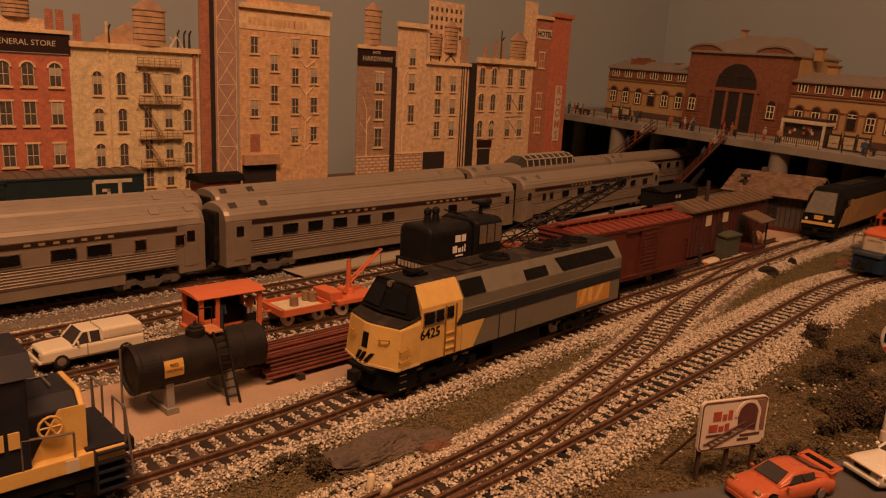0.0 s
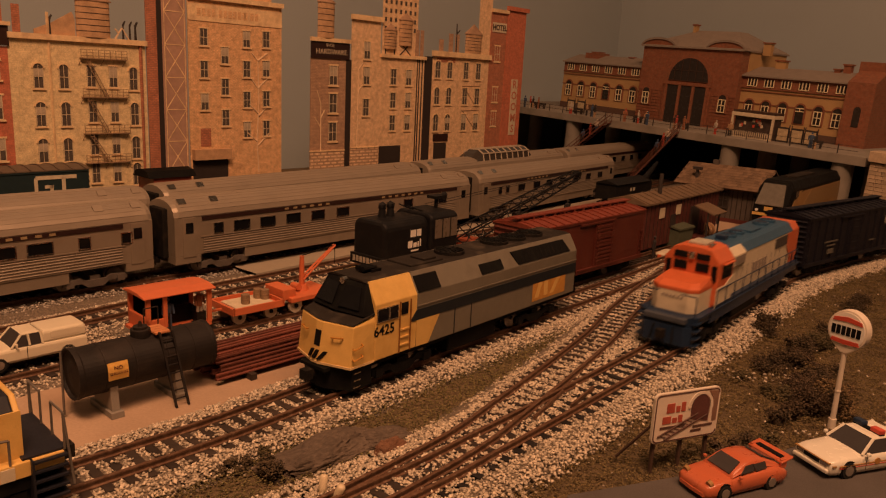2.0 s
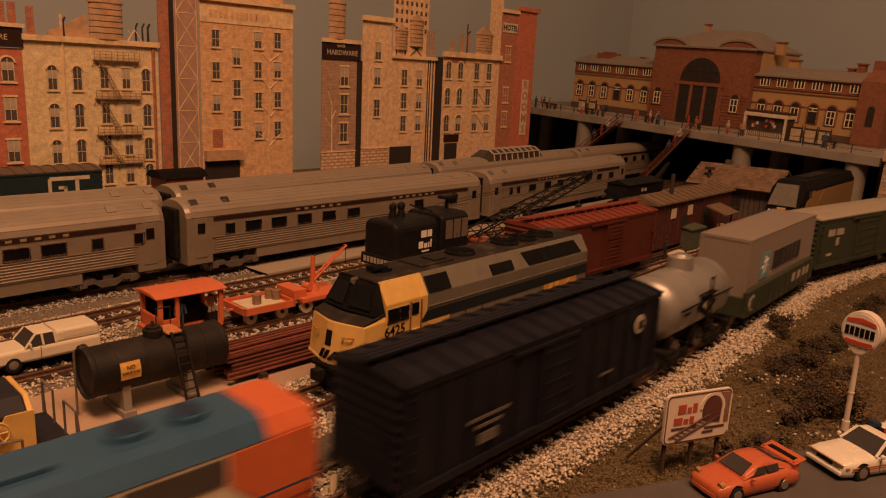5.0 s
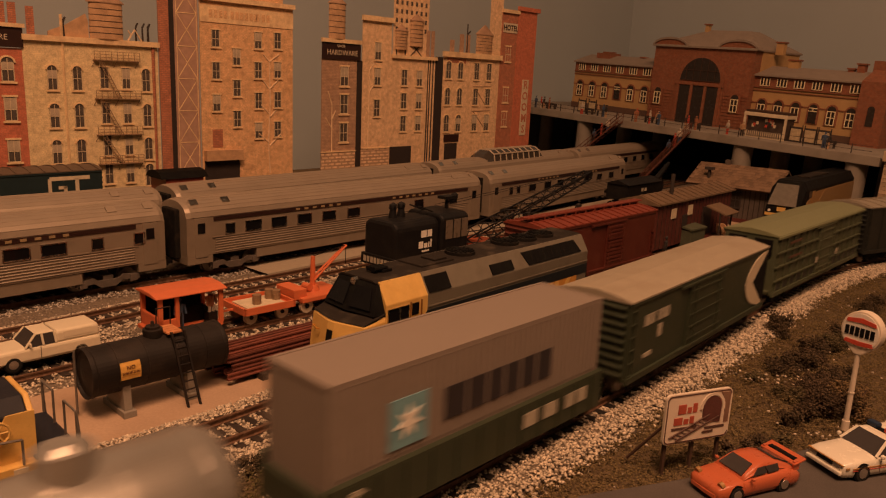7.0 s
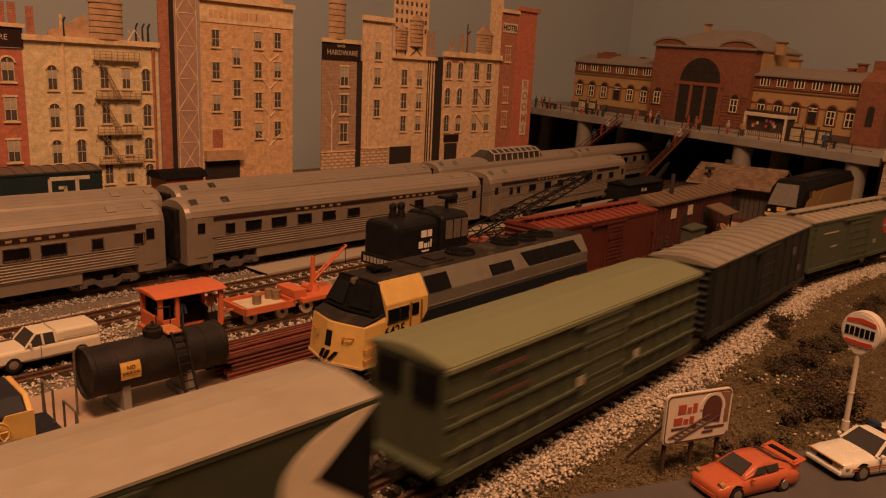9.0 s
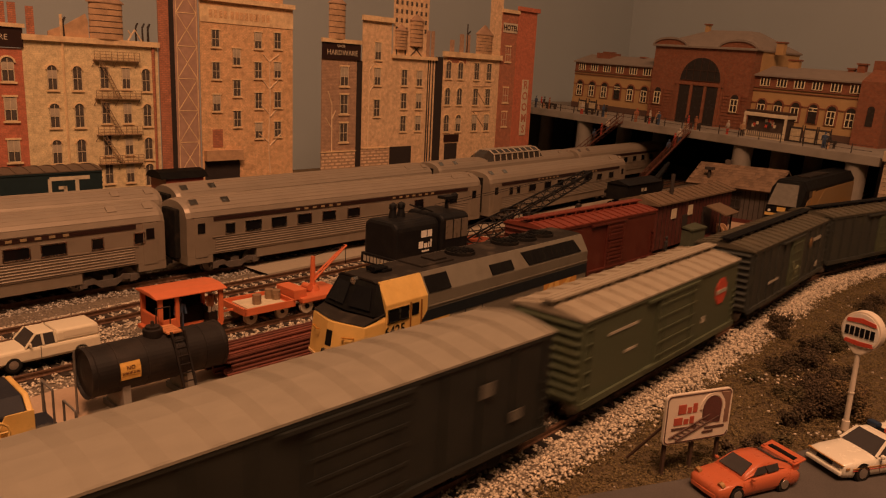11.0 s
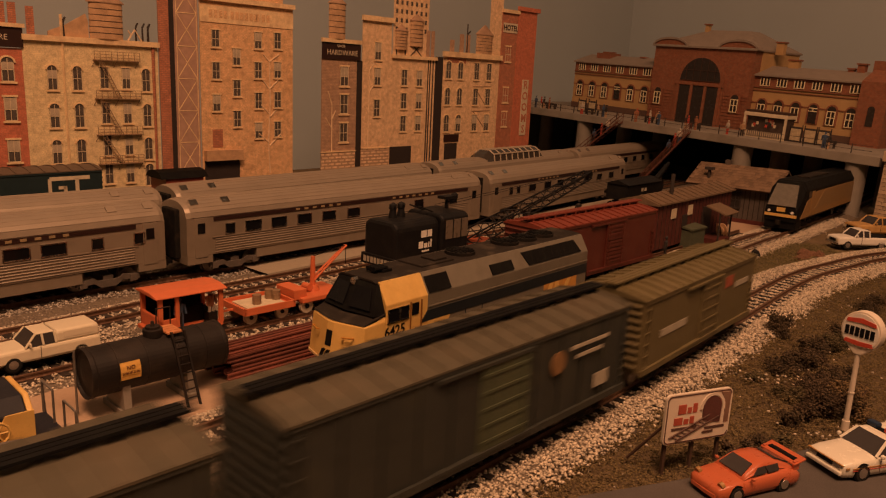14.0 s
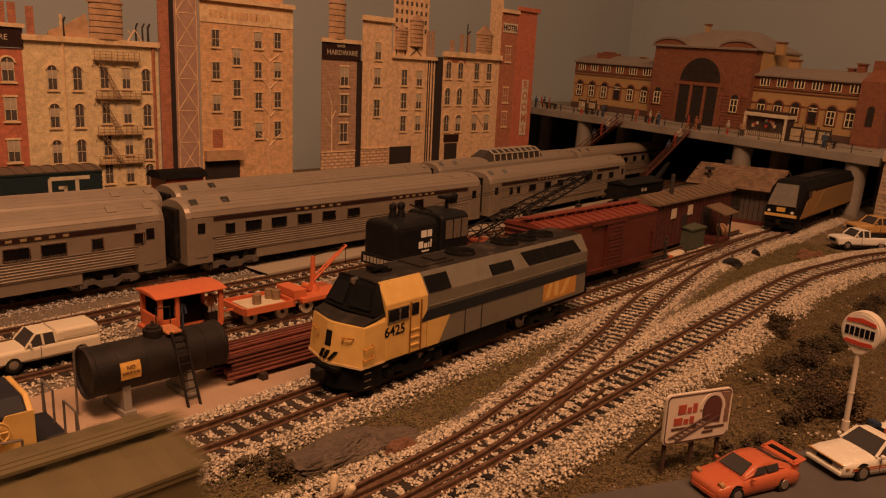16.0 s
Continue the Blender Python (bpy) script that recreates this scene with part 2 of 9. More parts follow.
structure("wall_right", box(B(), -0.05, 3.2, 0.0, 0.05, -1.0, 1.4), WALLP, "plain grey-blue painted room wall behind the station", "wall", m=wr)
structure("wall_behind", box(B(), -3.2, 3.2, -2.7, -2.6, -1.0, 1.4), WALLP, "plain grey-blue painted room wall", "wall")
structure("wall_left", box(B(), -2.5, -2.4, -2.6, 3.0, -1.0, 1.4), WALLP, "plain grey-blue painted room wall", "wall")
structure("wall_far_right", box(B(), 2.7, 2.8, -2.6, 3.0, -1.0, 1.4), WALLP, "plain grey-blue painted room wall", "wall")
# ceiling is never in view; its grey is set to weaken the bounce
structure("ceiling", box(B(), -3.2, 3.2, -2.8, 3.2, 1.4, 1.45), mat("ceiling_paint", (0.35, 0.34, 0.32), 0.9, var=0.05), "plain ceiling out of view, darkened to cut bounced light", "ceiling")
structure("floor", box(B(), -3.2, 3.2, -2.8, 3.2, -1.05, -1.0), mat("room_carpet", (0.15, 0.12, 0.1), 0.95, var=0.3), "dull brown carpeted room floor", "floor")


def ribbon(D, half, z0, z1, drop=0.004, wob=0.0, cut=None):
    """A raised strip along a way: flat top, sloped shoulders."""
    N = sides(D)
    bm = B()
    rows = []
    for i, (p, n) in enumerate(zip(D, N)):
        w = half + wob * noise.noise(Vector((p[0] * 60, p[1] * 60, 3.0)))
        w2 = half + wob * noise.noise(Vector((p[0] * 60, p[1] * 60, 9.0)))
        rows.append([bm.verts.new((*(p + n * a), z)) for a, z in ((w + drop, z0), (w, z1), (-w2, z1), (-w2 - drop, z0))])
    for a, b in zip(rows, rows[1:]):
        for k in range(3):
            bm.faces.new((a[k], b[k], b[k + 1], a[k + 1]))
    return bm


def track(name, D, label, gauge=0.0165, tie_mat=TIE, spacing=0.0072, tie_len=0.029, near=None, bed=True, lift=0.0, skip=None):
    """Two rails of real section on ties; the ties near the camera are pieces of their own."""
    root = thing(name, label, "track", kind="structure")
    N = sides(D)
    prof = [(-0.0011, 0.0), (0.0011, 0.0), (0.0011, 0.0004), (0.0004, 0.0007), (0.0004, 0.0018), (0.0007, 0.0020), (0.0007, 0.0026), (-0.0007, 0.0026), (-0.0007, 0.0020), (-0.0004, 0.0018), (-0.0004, 0.0007), (-0.0011, 0.0004)]
    for sgn in (1, -1):
        bm = B()
        loft(bm, [[(*(p + n * (sgn * gauge / 2 + a)), z + lift) for a, z in prof] for p, n in zip(D, N)])
        part("rail", bm, RUST, root)
    s = np.r_[0, np.cumsum(np.linalg.norm(np.diff(D, axis=0), axis=1))]
    me = done(box(B(), -0.0017, 0.0017, -tie_len / 2, tie_len / 2, -0.0016, 0.0), "tie", tie_mat)
    far = B()
    rng = random.Random(len(D))
    for q in np.arange(0.002, s[-1], spacing):
        x, y = np.interp(q, s, D[:, 0]), np.interp(q, s, D[:, 1])
        if skip and skip(x, y):
            continue
        nx, ny = np.interp(q, s, N[:, 0]), np.interp(q, s, N[:, 1])
        m = Matrix.Translation((x, y, 0.0002 + lift)) @ Matrix.Rotation(math.atan2(ny, nx) - math.pi / 2 + rng.uniform(-0.03, 0.03), 4, "Z")
        if near and near(x, y):
            part("tie", me, tie_mat, root, m=m)
        else:
            box(far, -0.0017, 0.0017, -tie_len / 2, tie_len / 2, -0.0016, 0.0, m)
    if len(far.verts):
        tagged(part("ties", far, tie_mat, root), kind="stuff")
    else:
        far.free()
    return root


def seen(x, y):
    return y > 0.17 and -0.62 * y - 0.02 < x < 0.62 * y + 0.04 and y < 0.8


structure("pavement", ribbon(curve([(-0.42, 0.0), (-0.155, 0.262), (-0.085, 0.335), (0.02, 0.44), (0.12, 0.555), (0.24, 0.69), (0.33, 0.79)]), 0.030, -0.004, -0.0012, wob=0.006), BEIGE,
          "sandy beige plaster yard strip between the tracks", "ground")
structure("platform_pad", ribbon(curve([(-0.128, 0.497), (-0.06, 0.578), (0.05, 0.70), (0.14, 0.808), (0.26, 0.95)]), 0.014, -0.004, 0.0022, drop=0.0003), mat("grey_card", (0.34, 0.29, 0.22), 0.85, var=0.12), "flat grey card pad between tracks", "platform")
road = structure("road", prism(B(), [(0.035, 0.10), (0.05, 0.231), (0.083, 0.243), (0.11, 0.2535), (0.15, 0.275), (0.20, 0.290), (0.30, 0.33), (0.6, 0.45), (0.7, 0.1)], -0.004, 0.0006, axis="z"), ASPHALT, "dull grey asphalt road along the layout edge", "road")
for nm, D, hw, wob in (("ballast_bed_front", T1, 0.0195, 0.003), ("ballast_bed_main", T2, 0.021, 0.003), ("ballast_bed_crossover", T3, 0.018, 0.002)):
    structure(nm, ribbon(D, hw, -0.004, -0.0003, 0.007, wob), SHADED_BED, "raised ballast bed under the track, darkened for shade between stones", "ballast")
for nm, D, hw in (("ballast_bed_yard", T6, 0.020), ("ballast_bed_yard_2", T7, 0.020), ("ballast_bed_coach", T4, 0.024), ("ballast_bed_coach_2", T5, 0.024), ("ballast_bed_back", T9, 0.024)):
    structure(nm, ribbon(D, hw, -0.004, -0.0005, 0.006, 0.002), SHADED_BED, "grey-brown ballast bed under the yard track, darkened for shade between stones", "ballast")

track("track_front", T1, "rusty rails on dark ties of the front yard track", near=seen, gauge=0.0165)
track("track_main", T2, "rusty rails on black ties of the curved main track", gauge=0.0152, tie_mat=TIEB, spacing=0.0086, tie_len=0.0265, near=seen)
track("track_crossover", T3, "rusty rails of the turnout and crossover", gauge=0.0156, tie_len=0.026, near=seen, lift=0.0001)
track("track_yard", T6, "rusty rails of an empty yard track", near=seen)
track("track_yard_2", T7, "rusty rails of the yard track with maintenance equipment", near=seen)
track("track_coach", T4, "yard track under the passenger coaches", near=seen)
track("track_coach_2", T5, "yard track under the rear passenger coaches")
track("track_siding", T8, "siding under the red boxcar")
track("track_back", T9, "back track along the wall")
bm = B()
for a, b in (((0.0455, 0.288), (0.062, 0.3165)), ((0.063, 0.301), (0.077, 0.3225)), ((0.128, 0.487), (0.142, 0.506)), ((0.1185, 0.4785), (0.13, 0.4975))):
    d = Vector((b[0] - a[0], b[1] - a[1], 0)).normalized()
    n = Vector((-d.y, d.x, 0)) * 0.0005
    A, C = Vector((*a, 0.0004)), Vector((*b, 0.0004))
    loft(bm, [[A + n, A - n, A - n + Vector((0, 0, 0.002)), A + n + Vector((0, 0, 0.002))], [C + n, C - n, C - n + Vector((0, 0, 0.002)), C + n + Vector((0, 0, 0.002))]])
structure("guard_rails", bm, RUST, "short rusty guard rails of the turnout", "track")


def grains(name, spots, sizes, material, label, category, flat=0.75, seed=1, kind="stuff"):
    """Many small angular grains in one mesh."""
    rng = np.random.default_rng(seed)
    k = len(spots)
    base = np.array([(1, 0, 0), (-0.5, 0.87, 0), (-0.5, -0.87, 0), (0.1, 0.05, 0.9), (0, 0, -0.8)])
    tri = np.array([(0, 1, 3), (1, 2, 3), (2, 0, 3), (1, 0, 4), (2, 1, 4), (0, 2, 4)])
    V = base[None] * (0.7 + 0.6 * rng.random((k, 5, 1)))
    ax = rng.normal(size=(k, 3))
    ax /= np.linalg.norm(ax, axis=1)[:, None]
    th = rng.random(k) * 6.28
    c, s_ = np.cos(th)[:, None, None], np.sin(th)[:, None, None]
    A = ax[:, None, :]
    V = V * c + np.cross(np.broadcast_to(A, V.shape), V) * s_ + A * (V * A).sum(2, keepdims=True) * (1 - c)
    V *= np.asarray(sizes)[:, None, None]
    V[:, :, 2] *= flat
    V += np.asarray(spots)[:, None, :]
    F = (tri[None] + 5 * np.arange(k)[:, None, None]).reshape(-1, 3)
    me = bpy.data.meshes.new(name)
    me.vertices.add(k * 5)
    me.vertices.foreach_set("co", V.reshape(-1))
    me.loops.add(len(F) * 3)
    me.loops.foreach_set("vertex_index", F.reshape(-1).astype(np.int32))
    me.polygons.add(len(F))
    me.polygons.foreach_set("loop_start", (3 * np.arange(len(F))).astype(np.int32))
    me.update(calc_edges=True)
    me.materials.append(material)
    return tagged(new(name, me), label, category, "", kind)


def along(D, count, half, seed, keep, gauge=0.0165, tie=0.0):
    """Places strewn across a track's width, clear of the rail heads."""
    rng = np.random.default_rng(seed)
    N = sides(D)
    i = rng.integers(0, len(D) - 1, count)
    a = (rng.random(count) * 2 - 1) * half
    a += rng.normal(size=count) * 0.0015
    f = rng.random(count)[:, None]
    P = D[i] * (1 - f) + D[i + 1] * f + N[i] * a[:, None]
    ok = keep(P[:, 0], P[:, 1]) & (np.abs(np.abs(a) - gauge / 2) > 0.0016)
    s = np.r_[0, np.cumsum(np.linalg.norm(np.diff(D, axis=0), axis=1))]
    return P[ok], np.abs(a[ok]), (s[i] + f[:, 0] * (s[1] - s[0]))[ok]


def view(x, y, y1=0.85):
    return (y > 0.16) & (y < y1) & (x > -0.68 * y - 0.02) & (x < 0.66 * y + 0.04)


def ballast(name, D, per, half, top, seed, material, label, size=0.00085, gauge=0.0165, spacing=0.0072, y1=0.85, tl=0.0145):
    P, a, s = along(D, int(len(D) * 0.004 * per), half, seed, lambda x, y: view(x, y, y1), gauge)
    ph = np.abs(((s - 0.002) / spacing + 0.5) % 1 - 0.5) * spacing
    on_tie = (ph < 0.0021) & (a < tl)
    rng = np.random.default_rng(seed + 50)
    keep = ~on_tie | (rng.random(len(P)) < 0.04)
    P, a = P[keep], a[keep]
    z = np.where(a < half - 0.006, top, top - (a - half + 0.006) * 0.35) + rng.random(len(P)) * 0.0007
    z = np.where(on_tie[keep], z + 0.0006, z)
    return grains(name, np.c_[P, z], size * (0.7 + 0.7 * rng.random(len(P))), material, label, "ballast", seed=seed)


ballast("ballast_front", T1, 52000, 0.026, -0.0004, 3, STONE, "loose cream stone ballast round the front track")
ballast("ballast_main", T2, 56000, 0.030, -0.0004, 4, STONE, "loose cream stone ballast round the main track", gauge=0.0152, spacing=0.0086, tl=0.0132)
ballast("ballast_crossover", T3, 40000, 0.021, -0.0003, 5, STONE, "loose cream stone ballast round the crossover", gauge=0.0156, tl=0.013)
ballast("ballast_yard", T6, 34000, 0.024, -0.0004, 6, STONE, "loose cream stone ballast round the yard track", y1=0.7)
ballast("ballast_yard_rear", T7, 30000, 0.024, -0.0004, 7, STONE, "loose cream stone ballast round the rear yard track", y1=0.62)
ballast("ballast_coach", T4, 24000, 0.026, -0.0004, 8, GREYSTONE, "grey stone ballast round the coach track", y1=0.62)


def strewn(n, x0, x1, y0, y1, seed, keep):
    rng = np.random.default_rng(seed)
    P = np.c_[x0 + (x1 - x0) * rng.random(n), y0 + (y1 - y0) * rng.random(n)]
    return P[keep(P[:, 0], P[:, 1])]


def dist_to(D, x, y):
    best = np.full(len(x), 9.0)
    for p in D[::2]:
        best = np.minimum(best, (x - p[0]) ** 2 + (y - p[1]) ** 2)
    return np.sqrt(best)


def main_side(x, y):
    """Beyond the main track's right shoulder: the grassy bank."""
    k = (T2[:, 1] > 0.14) & (T2[:, 1] < 0.76) & (T2[:, 0] > -0.1) & (T2[:, 0] < 0.75)
    C, M = T2[k][::5], sides(T2)[k][::5]
    i = np.zeros(len(x), int)
    best = np.full(len(x), 9.0)
    for j, c in enumerate(C):
        d = (x - c[0]) ** 2 + (y - c[1]) ** 2
        i[d < best] = j
        best = np.minimum(best, d)
    return (x - C[i, 0]) * M[i, 0] + (y - C[i, 1]) * M[i, 1]


def road_edge(x):
    return np.interp(x, [0.035, 0.05, 0.083, 0.11, 0.15, 0.2, 0.3, 0.6], [0.2, 0.231, 0.243, 0.2535, 0.275, 0.29, 0.33, 0.45])


P = strewn(420000, 0.03, 0.56, 0.21, 0.72, 21, lambda x, y: view(x, y) & (y > road_edge(x)))
sd = main_side(P[:, 0], P[:, 1])
nz = np.sin(P[:, 0] * 190 + 2 * np.sin(P[:, 1] * 130)) * np.sin(P[:, 1] * 170 + P[:, 0] * 60)
P = P[(sd < -0.026 + 0.004 * nz)]
hump = 0.0016 * (np.sin(P[:, 0] * 310 + 3 * np.sin(P[:, 1] * 90)) * np.sin(P[:, 1] * 280 + 2 * np.sin(P[:, 0] * 120)))
rng = np.random.default_rng(5)
grains("turf", np.c_[P, -0.0026 + 0.0014 * rng.random(len(P)) + hump], 0.0003 + 0.00038 * rng.random(len(P)), TURF, "brown-green crumbly turf on the bank", "grass", seed=9)
P2 = strewn(220000, -0.10, 0.36, 0.2, 0.70, 22, lambda x, y: view(x, y))
sd = main_side(P2[:, 0], P2[:, 1])
k = (sd > 0.022) & (dist_to(T1, P2[:, 0], P2[:, 1]) > 0.024) & (dist_to(T3, P2[:, 0], P2[:, 1]) > 0.02)
i1 = np.argmin((P2[:, 0][:, None] - T1[None, ::4, 0]) ** 2 + (P2[:, 1][:, None] - T1[None, ::4, 1]) ** 2, axis=1)
n1 = sides(T1)[::4][i1]
k &= ((P2[:, 0] - T1[::4][i1, 0]) * n1[:, 0] + (P2[:, 1] - T1[::4][i1, 1]) * n1[:, 1]) < 0
P2 = P2[k]
grains("turf_between_tracks", np.c_[P2, -0.0026 + 0.0018 * rng.random(len(P2))], 0.0003 + 0.00038 * rng.random(len(P2)), OLIVETURF, "olive turf between the tracks", "grass", seed=10)
P3 = strewn(60000, -0.02, 0.60, 0.19, 0.80, 23, lambda x, y: view(x, y) & (y > road_edge(x) + 0.003))
P3 = P3[main_side(P3[:, 0], P3[:, 1]) < -0.022]
nz = np.array([noise.noise(Vector((x * 30, y * 30, 7))) for x, y in P3])
P3 = P3[(rng.random(len(P3)) < 0.03) | ((nz > 0.42) & (rng.random(len(P3)) < 0.35)) | ((P3[:, 0] > 0.195) & (P3[:, 1] < 0.42) & (P3[:, 0] > 0.19 + (P3[:, 1] - 0.29) * 0.75))]
grains("stray_stones", np.c_[P3, np.zeros(len(P3))], 0.0005 + 0.0007 * rng.random(len(P3)), STONE, "stray cream stones in the turf", "stones", seed=12)

# ---- bridge, abutment ----
BR = (0.4803, 0.8678, 0.011)
BM = Matrix.Translation(BR) @ Matrix.Rotation(radians(-51.22), 4, "Z") @ Matrix.Rotation(radians(2.28), 4, "Y")
bridge = thing("bridge", "grey concrete road bridge on round piers over the tracks", "bridge", kind="structure", m=BM)
DECK = 0.0600
prof = [(0.0, DECK - 0.011), (0.0, DECK), (0.003, DECK), (0.003, DECK - 0.0015), (0.34, DECK - 0.0015), (0.34, DECK - 0.011)]
part("deck", prism(B(), prof, -0.70, 0.012), CONC, bridge, "grey concrete deck with a raised kerb", bev=0.0006)
for bx in (-0.62, -0.44, -0.164, -0.018):
    for k in range(3):
        part("pier", cyl(B(), (bx, 0.016 + 0.1 * k, -0.016 + bx * 0.04), (bx, 0.016 + 0.1 * k, DECK - 0.011), 0.0125, 24), CONC, bridge)
# added black sheet: stands in for the deep shade under the deck
part("back_wall", box(B(), -0.70, 0.2, 0.28, 0.29, -0.04, DECK - 0.011), BLACK, bridge, "black sheet added for the shade under the deck")
abut = thing("abutment", "rough cut-stone abutment wall beside the bridge", "stone wall", kind="structure", m=BM)
SANDSTONE = mat("cut_stone", (0.42, 0.32, 0.22), 0.9, var=0.3, scale=200, rnd=0.25, bump=0.5, fine=900)
part("core", box(B(), 0.0195, 0.30, -0.0008, 0.06, -0.016, DECK - 0.002), mat("dark_joint", (0.12, 0.09, 0.06), 0.95), abut)
rng2 = random.Random(4)
blocks = [done(box(B(), 0, w, -0.0012, 0.001, 0.0002, 0.0041), "block", SANDSTONE) for w in (0.0058, 0.0075, 0.0092)]
z = -0.015
while z < DECK - 0.006:
    x = 0.0185
    while x < 0.16:
        k = rng2.randrange(3)
        part("block", blocks[k], SANDSTONE, abut, m=Matrix.Translation((x, -0.0008 - rng2.random() * 0.0007, z)))
        x += (0.0058, 0.0075, 0.0092)[k] + 0.0003
    z += 0.0044
part("coping", box(B(), 0.0165, 0.30, -0.006, 0.02, DECK - 0.0035, DECK + 0.0085), SANDSTONE, abut, "pale stone parapet slab", bev=0.0007)

# ---- rolling stock: x forward, y to the left side, z from the rail head ----
_truck = {}


def bogie(parent, x, wb=0.0295, r=0.0054, axles=2, material=None, reach=0.0125):
    material = material or DARK
    key = (wb, axles, material.name, reach)
    if key not in _truck:
        bm = B()
        L = wb + 0.008
        for sy in (reach, -reach):
            prism(bm, [(-L / 2, 0.0045), (-L / 2, 0.0075), (-wb * 0.3, 0.0085), (-wb * 0.2, 0.0065), (wb * 0.2, 0.0065), (wb * 0.3, 0.0085), (L / 2, 0.0075), (L / 2, 0.0045), (wb * 0.28, 0.0052), (wb * 0.15, 0.0022), (-wb * 0.15, 0.0022), (-wb * 0.28, 0.0052)], sy - 0.0009, sy + 0.0009, axis="y")
            for k in range(axles):
                a = -wb / 2 + wb * k / (axles - 1)
                box(bm, a - 0.0022, a + 0.0022, sy - 0.0016, sy + 0.0016, 0.0036, 0.0074)
            for a in (-0.0025, 0, 0.0025):
                cyl(bm, (a, sy, 0.003), (a, sy, 0.0066), 0.0010, 7)
        box(bm, -0.003, 0.003, -reach, reach, 0.005, 0.009)
        frame_me = done(bm, "truck_frame", material)
        bm = B()
        cyl(bm, (0, -0.0095, 0), (0, 0.0095, 0), 0.0012, 8)
        for sy in (0.0068, -0.0068):
            cyl(bm, (0, sy + 0.0012, 0), (0, sy - 0.0012, 0), r, 20)
            g = 1 if sy > 0 else -1
            cyl(bm, (0, sy - g * 0.0012, 0), (0, sy - g * 0.0019, 0), r + 0.0008, 20)
        _truck[key] = (frame_me, done(bm, "wheelset", STEEL))
    f, w = _truck[key]
    t = part("truck", f, material, parent, m=Matrix.Translation((x, 0, 0)))
    for k in range(axles):
        part("wheelset", w, STEEL, t, m=Matrix.Translation((-wb / 2 + wb * k / (axles - 1), 0, r)))
    return t


def coupler(parent, x, d):
    bm = B()
    box(bm, min(x, x + d * 0.005), max(x, x + d * 0.005), -0.0012, 0.0012, 0.0075, 0.0105)
    box(bm, min(x + d * 0.0035, x + d * 0.0075), max(x + d * 0.0035, x + d * 0.0075), -0.002, 0.0022, 0.0068, 0.0112)
    part("coupler", bm, DARK, parent)


def ladder_on(bm, x, y, z0, z1, w=0.004, rungs=6, d=0.0007):
    for k in range(rungs):
        z = z0 + (z1 - z0) * k / (rungs - 1)
        box(bm, x - w / 2, x + w / 2, y, y + d, z - 0.00025, z + 0.00025)
    for s in (-1, 1):
        box(bm, x + s * w / 2 - 0.0003, x + s * w / 2 + 0.0003, y, y + d * 0.8, z0 - 0.001, z1 + 0.001)


